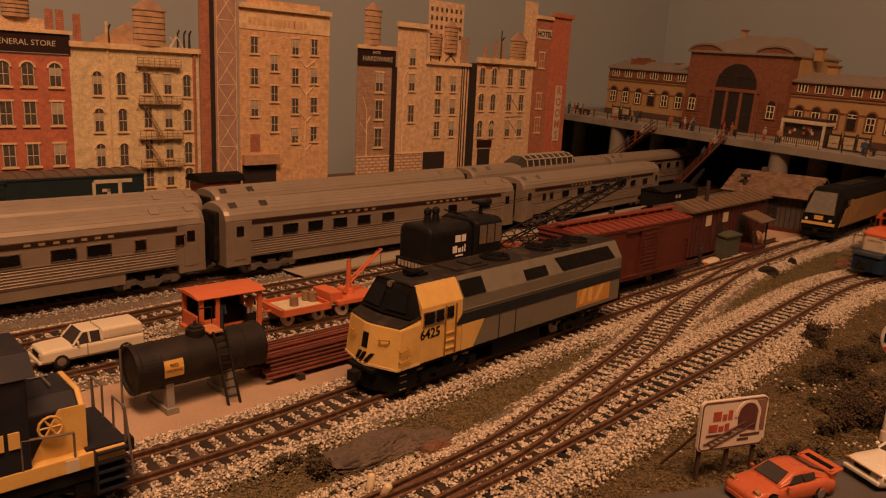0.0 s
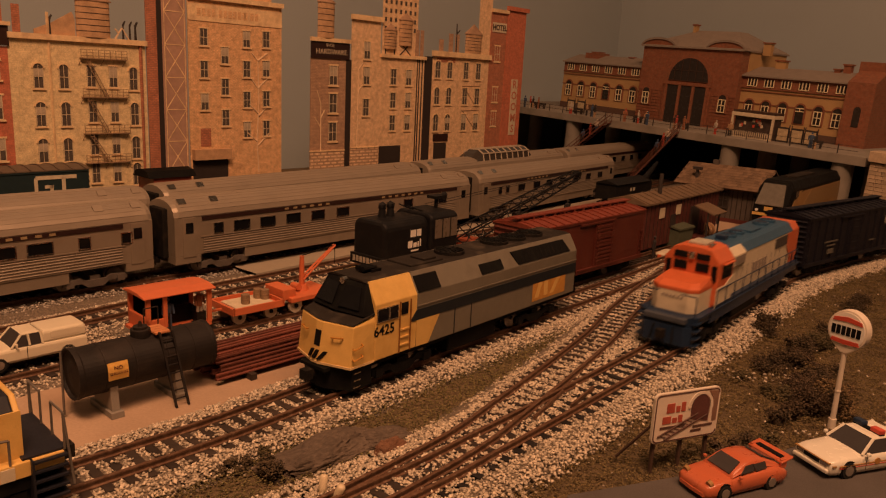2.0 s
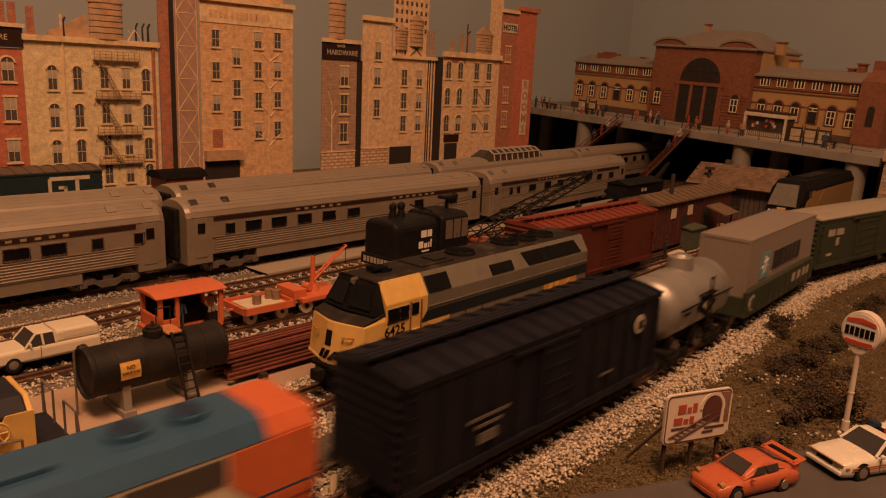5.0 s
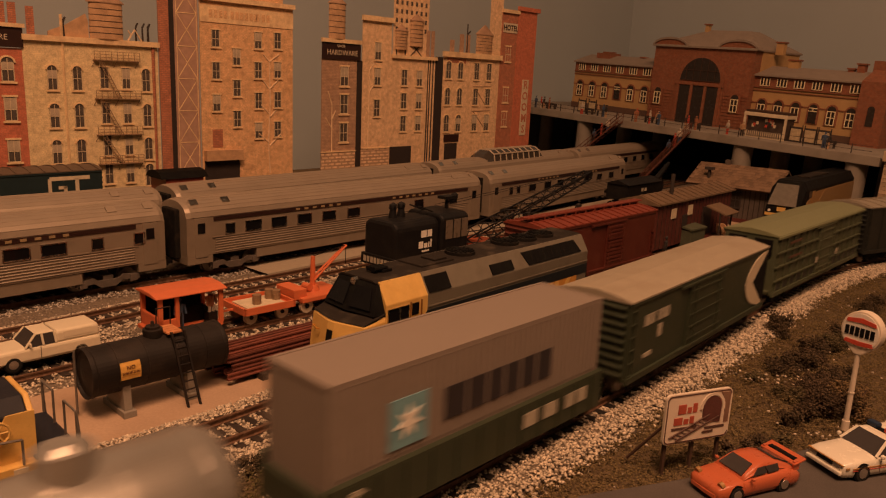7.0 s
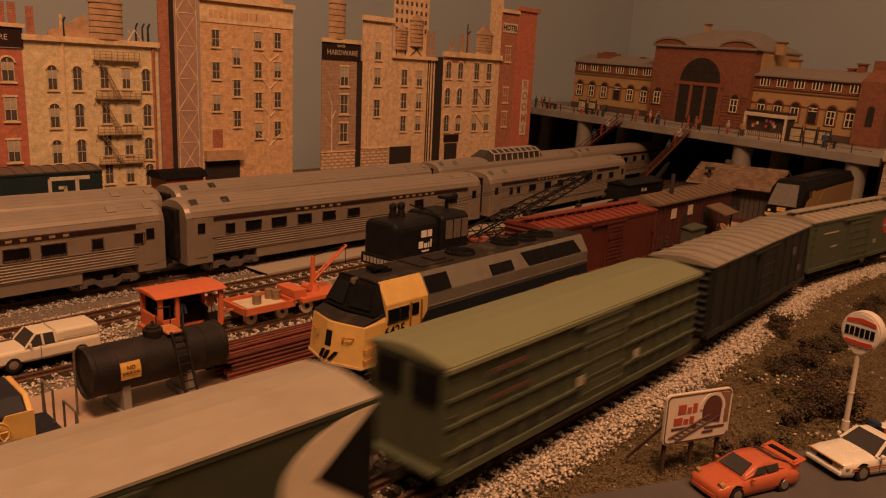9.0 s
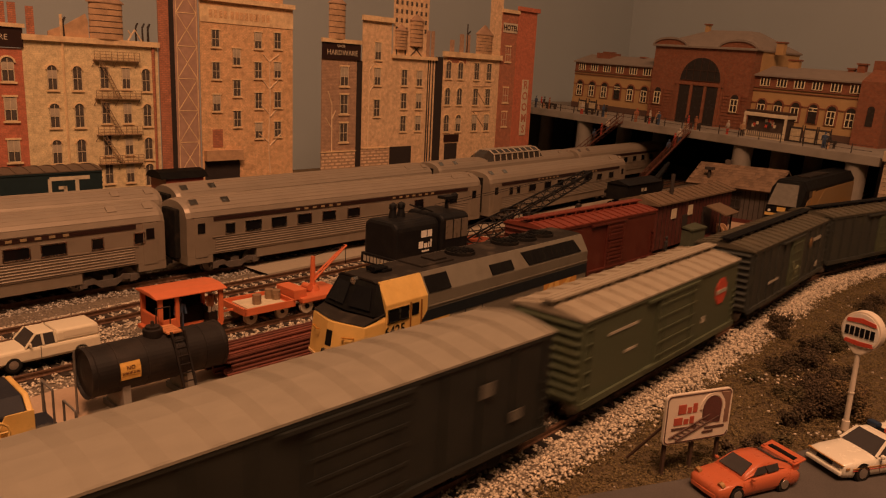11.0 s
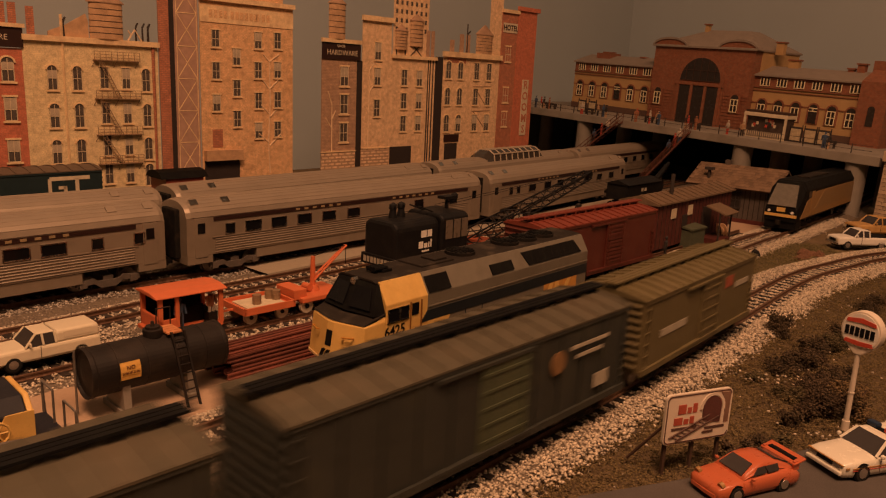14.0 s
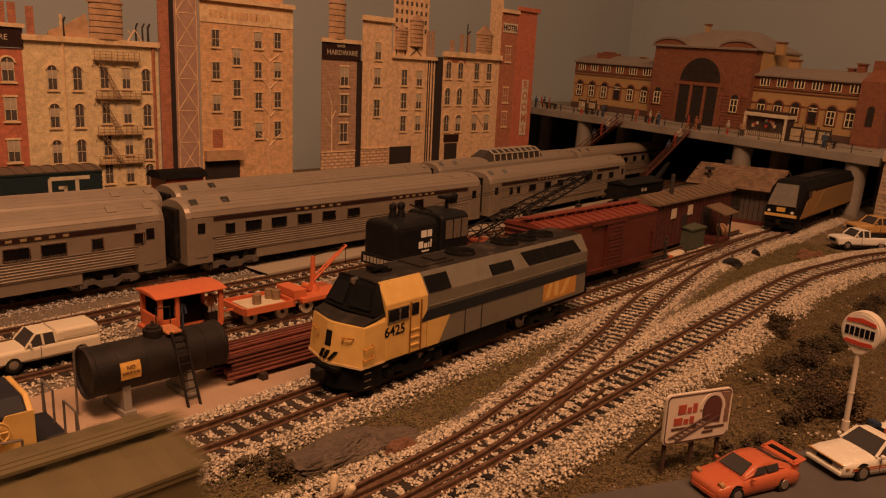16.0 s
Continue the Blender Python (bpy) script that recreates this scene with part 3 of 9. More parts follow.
def boxcar(name, label, L, side, roof, end=None, ribs=0, door=(0.0, 0.02), door_mat=None, walkway=False, walk_shade=None, roof_ribs=16, ledge=False, end_ribs=9, H=0.046, W=0.0168, group="freight cars of the moving train", trucks=DARK):
    root = thing(name, label, "boxcar", group)
    end = end or side
    h = L / 2
    part("body", box(B(), -h, h, -W, W, 0.0105, H), side, root, bev=0.0004)
    bm = B()
    for s in (1, -1):
        for k in range(ribs):
            x = -h + 0.004 + (L - 0.008) * k / max(ribs - 1, 1)
            if door[0] - door[1] / 2 - 0.001 < x < door[0] + door[1] / 2 + 0.001:
                continue
            if s > 0:
                part("side_post", box(B(), x - 0.0006, x + 0.0006, W - 0.0002, W + 0.0008, 0.0125, H - 0.001), side, root)
            else:
                box(bm, x - 0.0006, x + 0.0006, -W - 0.0008, -W + 0.0002, 0.0125, H - 0.001)
        y0, y1 = (W - 0.0002, W + 0.0012) if s > 0 else (-W - 0.0012, -W + 0.0002)
        box(bm, -h, h, y0, y1, 0.0098, 0.0125)
        box(bm, -h, h, y0, y1 - 0.0006 * s if s > 0 else y1, H - 0.0014, H + 0.0003)
        if ledge:
            for z in (0.0195, 0.0285, 0.0375):
                box(bm, -h, h, y0, y1, z - 0.0005, z + 0.0006)
    part("side_trim", bm, side, root)
    for s in (1, -1):
        for k in range(end_ribs):
            z = 0.0135 + (H - 0.016) * k / (end_ribs - 1)
            part("end_rib", cyl(B(), (s * h, -W + 0.0015, z), (s * h, W - 0.0015, z), 0.0011, 6), end, root)
    R = B()
    p = [(-W - 0.0008, H), (-W - 0.0008, H + 0.0008), (-W * 0.5, H + 0.0026), (0, H + 0.0034), (W * 0.5, H + 0.0026), (W + 0.0008, H + 0.0008), (W + 0.0008, H)]
    prism(R, p, -h - 0.0006, h + 0.0006)
    for k in range(roof_ribs):
        x = -h + 0.003 + (L - 0.006) * k / max(roof_ribs - 1, 1)
        rr = loft(B(), [[(x - 0.0005, y, z - 0.0002), (x + 0.0005, y, z - 0.0002), (x + 0.0005, y, z + 0.0007), (x - 0.0005, y, z + 0.0007)] for y, z in p[1:-1]])
        part("roof_rib", rr, roof, root)
    part("roof", R, roof, root)
    if walkway:
        bm = B()
        for k in range(3):
            box(bm, -h - 0.002, h + 0.002, -0.0032 + k * 0.0022, -0.0032 + k * 0.0022 + 0.0019, H + 0.0052, H + 0.0060)
        for k in range(12):
            x = -h + 0.004 + (L - 0.008) * k / 11
            box(bm, x - 0.0005, x + 0.0005, -0.003, 0.003, H + 0.003, H + 0.0053)
        # a dark walk colour here paints in the shadow along the roof ridge
        part("roof_walk", bm, walk_shade or roof, root)
    for s in (1, -1):
        y0, y1 = (W, W + 0.0011) if s > 0 else (-W - 0.0011, -W)
        dm = door_mat or side
        dr = part("door", box(B(), door[0] - door[1] / 2, door[0] + door[1] / 2, y0, y1, 0.0128, H - 0.002), dm, root, bev=0.0002)
        yo, yp = (y1, y1 + 0.0004) if s > 0 else (y0 - 0.0004, y0)
        for k in range(5):
            z = 0.016 + (H - 0.022) * k / 4
            part("door_rib", box(B(), door[0] - door[1] / 2 + 0.001, door[0] + door[1] / 2 - 0.001, yo, yp, z - 0.0005, z + 0.0005), dm, dr)
        for x in (-0.35, 0.35):
            part("lock_rod", cyl(B(), (door[0] + door[1] * x, yp, 0.013), (door[0] + door[1] * x, yp, H - 0.003), 0.0003, 6), dm, dr)
        for z in (0.0122, H - 0.0022):
            part("door_track", box(B(), door[0] - door[1] * 0.55, door[0] + door[1] * (1.3 if door[1] < 0.03 else 0.75), min(y0, y1) - (0.0006 if s < 0 else 0), max(y0, y1) + (0.0006 if s > 0 else 0), z - 0.0005, z + 0.0006), side, root)
    for x in (-h + 0.0035, h - 0.0035):
        bm = B()
        ladder_on(bm, x, W, 0.013, H - 0.004 if x > 0 else 0.03)
        part("ladder", bm, side, root)
    bm = B()
    box(bm, -h + 0.004, h - 0.004, -0.004, 0.004, 0.0065, 0.0105)
    for x in (-0.28, 0.05, 0.3):
        box(bm, x * L - 0.006, x * L + 0.006, -0.010, 0.010, 0.0058, 0.0104)
    cyl(bm, (-0.012, 0.009, 0.006), (0.004, 0.009, 0.006), 0.0028, 10)
    part("underframe", bm, DARK, root)
    for x in (-h + 0.024, h - 0.024):
        bogie(root, x, wb=0.0205, material=trucks)
    coupler(root, h, 1)
    coupler(root, -h, -1)
    return root


def bars(parent, material, spots, y, name="marking", d=0.0002):
    """Plain bars on the left side, where small writing stands: (x0, x1, z0, z1)."""
    for x0, x1, z0, z1 in spots:
        part(name, box(B(), min(x0, x1), max(x0, x1), y, y + d, z0, z1), material, parent)


def disc(parent, material, x, y, z, r, name="emblem", n=20, axis="y", d=0.0003):
    if axis == "y":
        part(name, cyl(B(), (x, y, z), (x, y + d, z), r, n), material, parent)
    else:
        part(name, cyl(B(), (x, y, z), (x + d, y, z), r, n), material, parent)


NAVY = mat("navy_paint", (0.008, 0.008, 0.014), 0.55, var=0.25, spec=0.25, dirt=((0.022, 0.02, 0.024), 90, 0.3))
CPGREEN = mat("dark_green_paint", (0.036, 0.046, 0.028), 0.5, var=0.2, dirt=((0.06, 0.06, 0.03), 90, 0.3))
MIDGREEN = mat("green_paint", (0.074, 0.088, 0.053), 0.5, var=0.2, dirt=((0.10, 0.10, 0.04), 80, 0.3))
LIMEROOF = mat("yellow_green_roof", (0.185, 0.200, 0.110), 0.5, var=0.12)
OLIVEROOF = mat("dusty_olive_roof", (0.085, 0.074, 0.050), 0.65, var=0.25, dirt=((0.13, 0.10, 0.065), 60, 0.4))
DKGREEN = mat("bottle_green_paint", (0.036, 0.039, 0.034), 0.5, var=0.25, dirt=((0.06, 0.06, 0.04), 90, 0.35))
OLIVE = mat("olive_paint", (0.13, 0.105, 0.05), 0.55, var=0.2, dirt=((0.18, 0.14, 0.08), 90, 0.3))
PALEROOF = mat("pale_grey_roof", (0.335, 0.29, 0.22), 0.55, var=0.15, dirt=((0.26, 0.21, 0.15), 60, 0.4))
GREYROOF = mat("grey_roof", (0.26, 0.23, 0.18), 0.5, var=0.15)
GREYBOX = mat("container_grey", (0.24, 0.20, 0.17), 0.5, var=0.1)
BLUE = mat("deep_blue_paint", (0.011, 0.026, 0.06), 0.42, var=0.15)
ROOFBLUE = mat("mid_blue_paint", (0.03, 0.082, 0.15), 0.42, var=0.15)
OFFWHITE = mat("offwhite_paint", (0.62, 0.54, 0.40), 0.45, var=0.1)
FADED = mat("faded_white_marking", (0.42, 0.38, 0.30), 0.6, var=0.3)
REDMARK = mat("red_marking", (0.5, 0.07, 0.04), 0.5)

# -- the leading diesel --
loco = thing("diesel_locomotive", "orange, white and blue road diesel pulling the freight train", "locomotive", "moving train")
h = 0.092
bm = B()
prism(bm, [(-0.101, -0.0155), (h - 0.004, -0.0155), (h, -0.010), (h, 0.010), (h - 0.004, 0.0155), (-0.101, 0.0155)], 0.0135, 0.0185, axis="z")
part("frame", bm, BLUE, loco, bev=0.0004)
bm = B()
box(bm, -0.025, 0.022, -0.012, 0.012, 0.003, 0.0135)
part("fuel_tank", bm, BLACK, loco, bev=0.001)
bm = B()
prism(bm, [(h - 0.002, -0.014), (h + 0.002, -0.011), (h + 0.002, 0.011), (h - 0.002, 0.014), (h - 0.006, 0.014), (h - 0.006, -0.014)], 0.003, 0.0135, axis="z")
part("pilot", bm, BLUE, loco)
prof = [(-0.0135, 0.0185), (-0.0135, 0.043), (-0.0105, 0.0475), (0.0105, 0.0475), (0.0135, 0.043), (0.0135, 0.0185)]
part("hood", prism(B(), prof, -0.084, 0.040), OFFWHITE, loco, "white hood sides", bev=0.0005)
part("hood_roof", prism(B(), [(-0.0138, 0.0432), (-0.0108, 0.0478), (-0.008, 0.049), (0.008, 0.049), (0.0108, 0.0478), (0.0138, 0.0432), (0.0134, 0.0428), (0.0105, 0.0468), (-0.0105, 0.0468), (-0.0134, 0.0428)], -0.084, 0.041), ROOFBLUE, loco, "blue roof")
part("rear_hood", prism(B(), [(-0.0137, 0.0185), (-0.0137, 0.0435), (-0.0107, 0.048), (0.0107, 0.048), (0.0137, 0.0435), (0.0137, 0.0185)], -0.099, -0.084), ORANGE, loco, "orange rear end", bev=0.0004)
part("rear_stripe", prism(B(), [(-0.099, 0.0240), (-0.084, 0.0240), (-0.073, 0.034), (-0.073, 0.0425), (-0.099, 0.043)], 0.0137, 0.0140, axis="y"), ORANGE, loco)
for x, r in ((0.008, 0.0046), (-0.006, 0.0046), (-0.054, 0.0052), (-0.069, 0.0052)):
    f = part("fan", cyl(B(), (x, 0, 0.0485), (x, 0, 0.0508), r, 20), ROOFBLUE, loco, bev=0.0003)
    part("fan_grille", cyl(B(), (x, 0, 0.0508), (x, 0, 0.0511), r * 0.78, 20), BLUE, f)
part("roof_hatch", box(B(), -0.036, -0.016, -0.006, 0.006, 0.0488, 0.0504), ROOFBLUE, loco, bev=0.0004)
part("exhaust", box(B(), 0.017, 0.023, -0.003, 0.003, 0.0488, 0.0515), BLUE, loco, bev=0.0003)
flt = part("air_filter_box", prism(B(), [(0.0128, 0.036), (0.0150, 0.0375), (0.0150, 0.0440), (0.0105, 0.0482)], 0.018, 0.0395), OFFWHITE, loco, "white air filter housing", bev=0.0004)
part("filter_screen", box(B(), 0.020, 0.037, 0.0149, 0.0153, 0.0382, 0.0432), GREYBOX, flt)
part("radiator_screen", box(B(), -0.072, -0.046, 0.0134, 0.0141, 0.0355, 0.0420), mat("dark_screen", (0.06, 0.05, 0.045), 0.7), loco)
for x in np.arange(-0.058, 0.036, 0.0094):
    part("hood_door_seam", box(B(), x - 0.00015, x + 0.00015, 0.0134, 0.0137, 0.0240, 0.0350), GREYBOX, loco)
cabp = [(-0.0155, 0.0185), (-0.0155, 0.0435), (-0.0105, 0.0500), (-0.006, 0.0512), (0.006, 0.0512), (0.0105, 0.0500), (0.0155, 0.0435), (0.0155, 0.0185)]
part("cab", prism(B(), cabp, 0.040, 0.0640), ORANGE, loco, "orange cab", bev=0.0006)
part("cab_side", prism(B(), [(0.040, 0.0186), (0.0642, 0.0186), (0.0642, 0.0300), (0.052, 0.0300), (0.040, 0.0345)], 0.0153, 0.0158, axis="y"), OFFWHITE, loco, "white lower cab side")
for s in (1, -1):
    for x0, x1 in ((0.0435, 0.0505), (0.0515, 0.0585)):
        part("side_window", box(B(), x0, x1, min(s * 0.0151, s * 0.0159), max(s * 0.0151, s * 0.0159), 0.0345, 0.0420), GLASS, loco)
    wf = part("windscreen", box(B(), 0.0636, 0.0646, s * 0.0062 - 0.0036, s * 0.0062 + 0.0036, 0.0376, 0.0422), GLASS, loco)
    part("number_board", box(B(), 0.0636, 0.0650, s * 0.0062 - 0.0036, s * 0.0062 + 0.0036, 0.0443, 0.0476), BLACK, loco)
    part("door_window", box(B(), 0.0636, 0.0645, s * 0.0130 - 0.0014, s * 0.0130 + 0.0014, 0.0330, 0.0420), GLASS, loco)
    part("sunshade", box(B(), 0.043, 0.059, min(s * 0.0156, s * 0.0172), max(s * 0.0156, s * 0.0172), 0.0424, 0.0429), ORANGE, loco)
part("headlight", box(B(), 0.0636, 0.0656, -0.0016, 0.0016, 0.0440, 0.0480), CHROME, loco, bev=0.0004)
nose = [(0.064, -0.0128), (0.0825, -0.0128), (0.0865, -0.0085), (0.0865, 0.0085), (0.0825, 0.0128), (0.064, 0.0128)]
part("nose", prism(B(), nose, 0.0185, 0.0310, axis="z"), OFFWHITE, loco, "white low nose", bev=0.0005)
part("nose_top", loft(B(), [[(x + 0.0002 * (x > 0.07), y * 1.01, z) for x, y in nose] for z in (0.0300, 0.0322)] + [[(0.064, -0.0118, 0.0362), (0.0790, -0.0112, 0.0350), (0.0822, -0.0078, 0.0346), (0.0822, 0.0078, 0.0346), (0.0790, 0.0112, 0.0350), (0.064, 0.0118, 0.0362)]]), ORANGE, loco, "orange nose top", bev=0.0004)
for y in np.linspace(-0.0058, 0.0046, 6):
    part("marking", box(B(), 0.0864, 0.0867, y, y + 0.0013, 0.0262, 0.0278), GREYBOX, loco)
part("cab_vent", box(B(), 0.046, 0.059, -0.005, 0.005, 0.0510, 0.0528), FADED, loco, "pale roof vent box", bev=0.0005)
part("horn", cyl(B(), (0.052, 0.0075, 0.0518), (0.060, 0.0075, 0.0518), 0.0005, 8, 0.0011), CHROME, loco)
for k, x0 in enumerate((-0.003, -0.0085, -0.0145, -0.0205, -0.0262)):
    part("marking", prism(B(), [(x0, 0.0265), (x0 - 0.0038, 0.0265), (x0 - 0.0030, 0.0335), (x0 + 0.0006, 0.0335)], 0.0135, 0.0138, axis="y"), GREYBOX, loco)
part("sill_stripe", box(B(), -0.099, 0.0640, 0.0135, 0.0160, 0.0183, 0.0205), BLUE, loco, "deep blue walkway edge")
part("walkway", box(B(), -0.102, 0.088, -0.0165, 0.0165, 0.0172, 0.0187), BLUE, loco, bev=0.0003)
part("side_skirt", box(B(), -0.070, 0.070, -0.0160, 0.0160, 0.0118, 0.0175), BLUE, loco)
part("anticlimber", box(B(), h - 0.001, h + 0.0028, -0.0115, 0.0115, 0.0152, 0.0182), mat("grey_blue_plate", (0.06, 0.07, 0.09), 0.5), loco, bev=0.0004)
for x in np.arange(-0.096, 0.066, 0.0145):
    for s in (1, -1):
        part("stanchion", cyl(B(), (x, s * 0.0160, 0.0185), (x, s * 0.0160, 0.0290), 0.00032, 6), BLUE, loco)
for s in (1, -1):
    part("handrail", cyl(B(), (-0.0965, s * 0.0160, 0.0290), (0.0620, s * 0.0160, 0.0290), 0.00032, 6), BLUE, loco)
    part("front_handrail", cyl(cyl(B(), (0.0905, s * 0.0148, 0.0180), (0.0905, s * 0.0148, 0.0300), 0.00035, 6), (0.0905, s * 0.0148, 0.0300), (0.0905, s * 0.0060, 0.0300), 0.00035, 6), BLUE, loco)
    for k in range(4):
        part("step", box(B(), 0.0835, 0.0905, min(s * 0.0135, s * 0.0168), max(s * 0.0135, s * 0.0168), 0.003 + 0.004 * k, 0.0037 + 0.004 * k), BLUE, loco)
    part("air_hose", cyl(B(), (h + 0.002, s * 0.0052, 0.0125), (h + 0.0042, s * 0.0062, 0.0045), 0.0005, 7), BLACK, loco)
for x in (-0.062, 0.056):
    bogie(loco, x, wb=0.036, axles=3, r=0.0056, material=BLACK, reach=0.0138)
coupler(loco, h, 1)
coupler(loco, -0.101, -1)

# -- its train --
navy_car = boxcar("boxcar", "dark navy boxcar with ribbed ends and a roof walk", 0.160, NAVY, NAVY, ribs=13, walkway=True, door=(0.0, 0.022))
DIM = mat("dim_marking", (0.12, 0.11, 0.09), 0.6)
bars(navy_car, DIM, [(0.030, 0.052, 0.026, 0.0272), (0.034, 0.048, 0.023, 0.0242), (0.036, 0.046, 0.017, 0.021), (-0.03, -0.04, 0.02, 0.0212)], 0.0178)
disc(navy_car, FADED, -0.060, 0.0178, 0.036, 0.0042)
bars(navy_car, NAVY, [(-0.0625, -0.0585, 0.034, 0.0375)], 0.0182, "emblem")

tank_car = thing("tank_car", "dull silver single-dome tank car in the train", "tank car", "freight cars of the moving train")
bm = B()
rs = [(-0.036, 0.004), (-0.0352, 0.009), (-0.033, 0.0135), (-0.029, 0.0158), (0.029, 0.0158), (0.033, 0.0135), (0.0352, 0.009), (0.036, 0.004)]
loft(bm, [[(x, r * math.cos(a), 0.0285 + r * math.sin(a)) for a in [2 * math.pi * k / 28 for k in range(28)]] for x, r in rs])
part("tank", bm, SILVER, tank_car, smooth=True)
part("dome", cyl(B(), (0, 0, 0.043), (0, 0, 0.0495), 0.0065, 18, 0.006), SILVER, tank_car)
part("dome_lid", cyl(B(), (0, 0, 0.0495), (0, 0, 0.051), 0.0045, 14, 0.003), SILVER, tank_car)
bm = B()
for x in (-0.026, -0.009, 0.009, 0.026):
    cyl(bm, (x - 0.0006, 0, 0.0285), (x + 0.0006, 0, 0.0285), 0.0161, 28)
part("strap", bm, SILVER, tank_car)
bm = B()
for s in (1, -1):
    cyl(bm, (-0.030, s * 0.0165, 0.031), (0.030, s * 0.0165, 0.031), 0.0004, 6)
    box(bm, -0.008, 0.008, s * 0.0155 - 0.002, s * 0.0155 + 0.002, 0.0335, 0.0342)
ladder_on(bm, 0.0, 0.0172, 0.011, 0.042)
box(bm, -0.0365, 0.0365, -0.0045, 0.0045, 0.0085, 0.0125)
for x in (-0.0365, 0.0325):
    box(bm, x, x + 0.004, -0.015, 0.015, 0.0085, 0.0115)
part("frame", bm, DARK, tank_car)
bars(tank_car, DARK, [(0.018, 0.027, 0.030, 0.0312), (0.019, 0.026, 0.0275, 0.0285)], 0.0161)
part("emblem", prism(B(), [(-0.010, 0.0285), (0.001, 0.0350), (0.012, 0.0285), (0.001, 0.0220)], 0.0161, 0.0164, axis="y"), BLACK, tank_car, "black diamond emblem")
part("emblem", prism(B(), [(-0.004, 0.0285), (0.001, 0.0315), (0.006, 0.0285), (0.001, 0.0255)], 0.0164, 0.0166, axis="y"), FADED, tank_car, "pale diamond centre")
for x in (-0.024, 0.024):
    bogie(tank_car, x, wb=0.0205)
coupler(tank_car, 0.0365, 1)
coupler(tank_car, -0.0365, -1)
tank_car.scale = (1.1, 1.02, 1.02)

well = thing("container_car", "green container flatcar carrying a grey container", "flatcar", "freight cars of the moving train")
h = 0.0695
bm = B()
for s in (1, -1):
    y0, y1 = (0.0145, 0.0168) if s > 0 else (-0.0168, -0.0145)
    box(bm, -h, h, y0, y1, 0.0075, 0.0225)
    for x in np.linspace(-0.062, 0.062, 12):
        box(bm, x - 0.0005, x + 0.0005, y0 - 0.0006, y1 + 0.0006, 0.0078, 0.022)
box(bm, -h, h, -0.015, 0.015, 0.0075, 0.010)
for x in (-h, h - 0.006):
    box(bm, x, x + 0.006, -0.016, 0.016, 0.010, 0.019)
part("car_body", bm, CPGREEN, well, "green side sills")
for x0, x1 in ((-0.058, -0.044), (-0.038, -0.030), (-0.026, -0.018)):
    bars(well, FADED, [(x0, x1, 0.0135, 0.019)], 0.0169)
disc(well, FADED, 0.060, 0.0169, 0.015, 0.005)
disc(well, CPGREEN, 0.058, 0.0173, 0.015, 0.0035)
for x in (-0.052, 0.052):
    bogie(well, x, wb=0.0205)
coupler(well, h, 1)
coupler(well, -h, -1)
cont = part("container", box(B(), -0.0675, 0.0675, -0.0145, 0.0145, 0.0105, 0.0525), GREYBOX, well, "grey ribbed steel shipping container", bev=0.0004)
bm = B()
for x in np.linspace(-0.065, 0.065, 45):
    for y0, y1 in ((0.0144, 0.0149), (-0.0149, -0.0144)):
        box(bm, x - 0.0007, x + 0.0007, y0, y1, 0.024, 0.0512)
tagged(part("corrugation", bm, GREYBOX, cont), kind="stuff")
for x in (-0.0678, 0.0662):
    for y in (-0.0148, 0.0132):
        part("corner_post", box(B(), x, x + 0.0016, y, y + 0.0016, 0.0105, 0.0527), GREYBOX, cont)
    part("end_frame", box(B(), x, x + 0.0016, -0.0132, 0.0132, 0.0510, 0.0527), GREYBOX, cont)
for y in (-0.0147, 0.0135):
    part("top_rail", box(B(), -0.0662, 0.0662, y, y + 0.0012, 0.0512, 0.0528), GREYBOX, cont)
part("emblem", box(B(), 0.030, 0.046, 0.0149, 0.0152, 0.026, 0.042), mat("pale_blue", (0.17, 0.33, 0.38), 0.5), cont, "pale blue square emblem")
star = [(0.038 + (0.0058 if k % 2 == 0 else 0.0024) * math.sin(math.pi * k / 7), 0.034 + (0.0058 if k % 2 == 0 else 0.0024) * math.cos(math.pi * k / 7)) for k in range(14)]
part("emblem_star", prism(B(), star, 0.0152, 0.0155, axis="y"), WHITE, cont)
INK = mat("dark_marking", (0.03, 0.025, 0.028), 0.6)
x = 0.022
for w in (0.011, 0.0095, 0.0085, 0.0085, 0.0085, 0.0095):
    part("marking", box(B(), x - w + 0.0012, x, 0.0149, 0.0152, 0.029, 0.040), INK, cont)
    x -= w + 0.0005

cp_car = boxcar("boxcar", "dark green boxcar with pale roof and white crescent emblem", 0.172, CPGREEN, PALEROOF, ribs=0, door=(0.004, 0.042), roof_ribs=0)
part("emblem", prism(B(), [(-0.0855 + 0.031 * math.sin(math.pi * k / 16), 0.0285 + 0.016 * math.cos(math.pi * k / 16)) for k in range(17)], 0.0171, 0.0174, axis="y"), OFFWHITE, cp_car, "pale crescent of the emblem")
part("emblem", prism(B(), [(-0.0857, 0.0128), (-0.0857, 0.0442), (-0.0655, 0.0285)], 0.0174, 0.0177, axis="y"), BLACK, cp_car, "black triangle of the emblem")
for x0, x1 in ((0.071, 0.066), (0.065, 0.0615), (0.058, 0.054), (0.053, 0.050), (0.0495, 0.0485), (0.048, 0.047)):
    bars(cp_car, FADED, [(x0, x1, 0.033, 0.038)], 0.0169)
bars(cp_car, FADED, [(0.057, 0.053, 0.025, 0.031), (0.07, 0.062, 0.018, 0.020)], 0.0169)

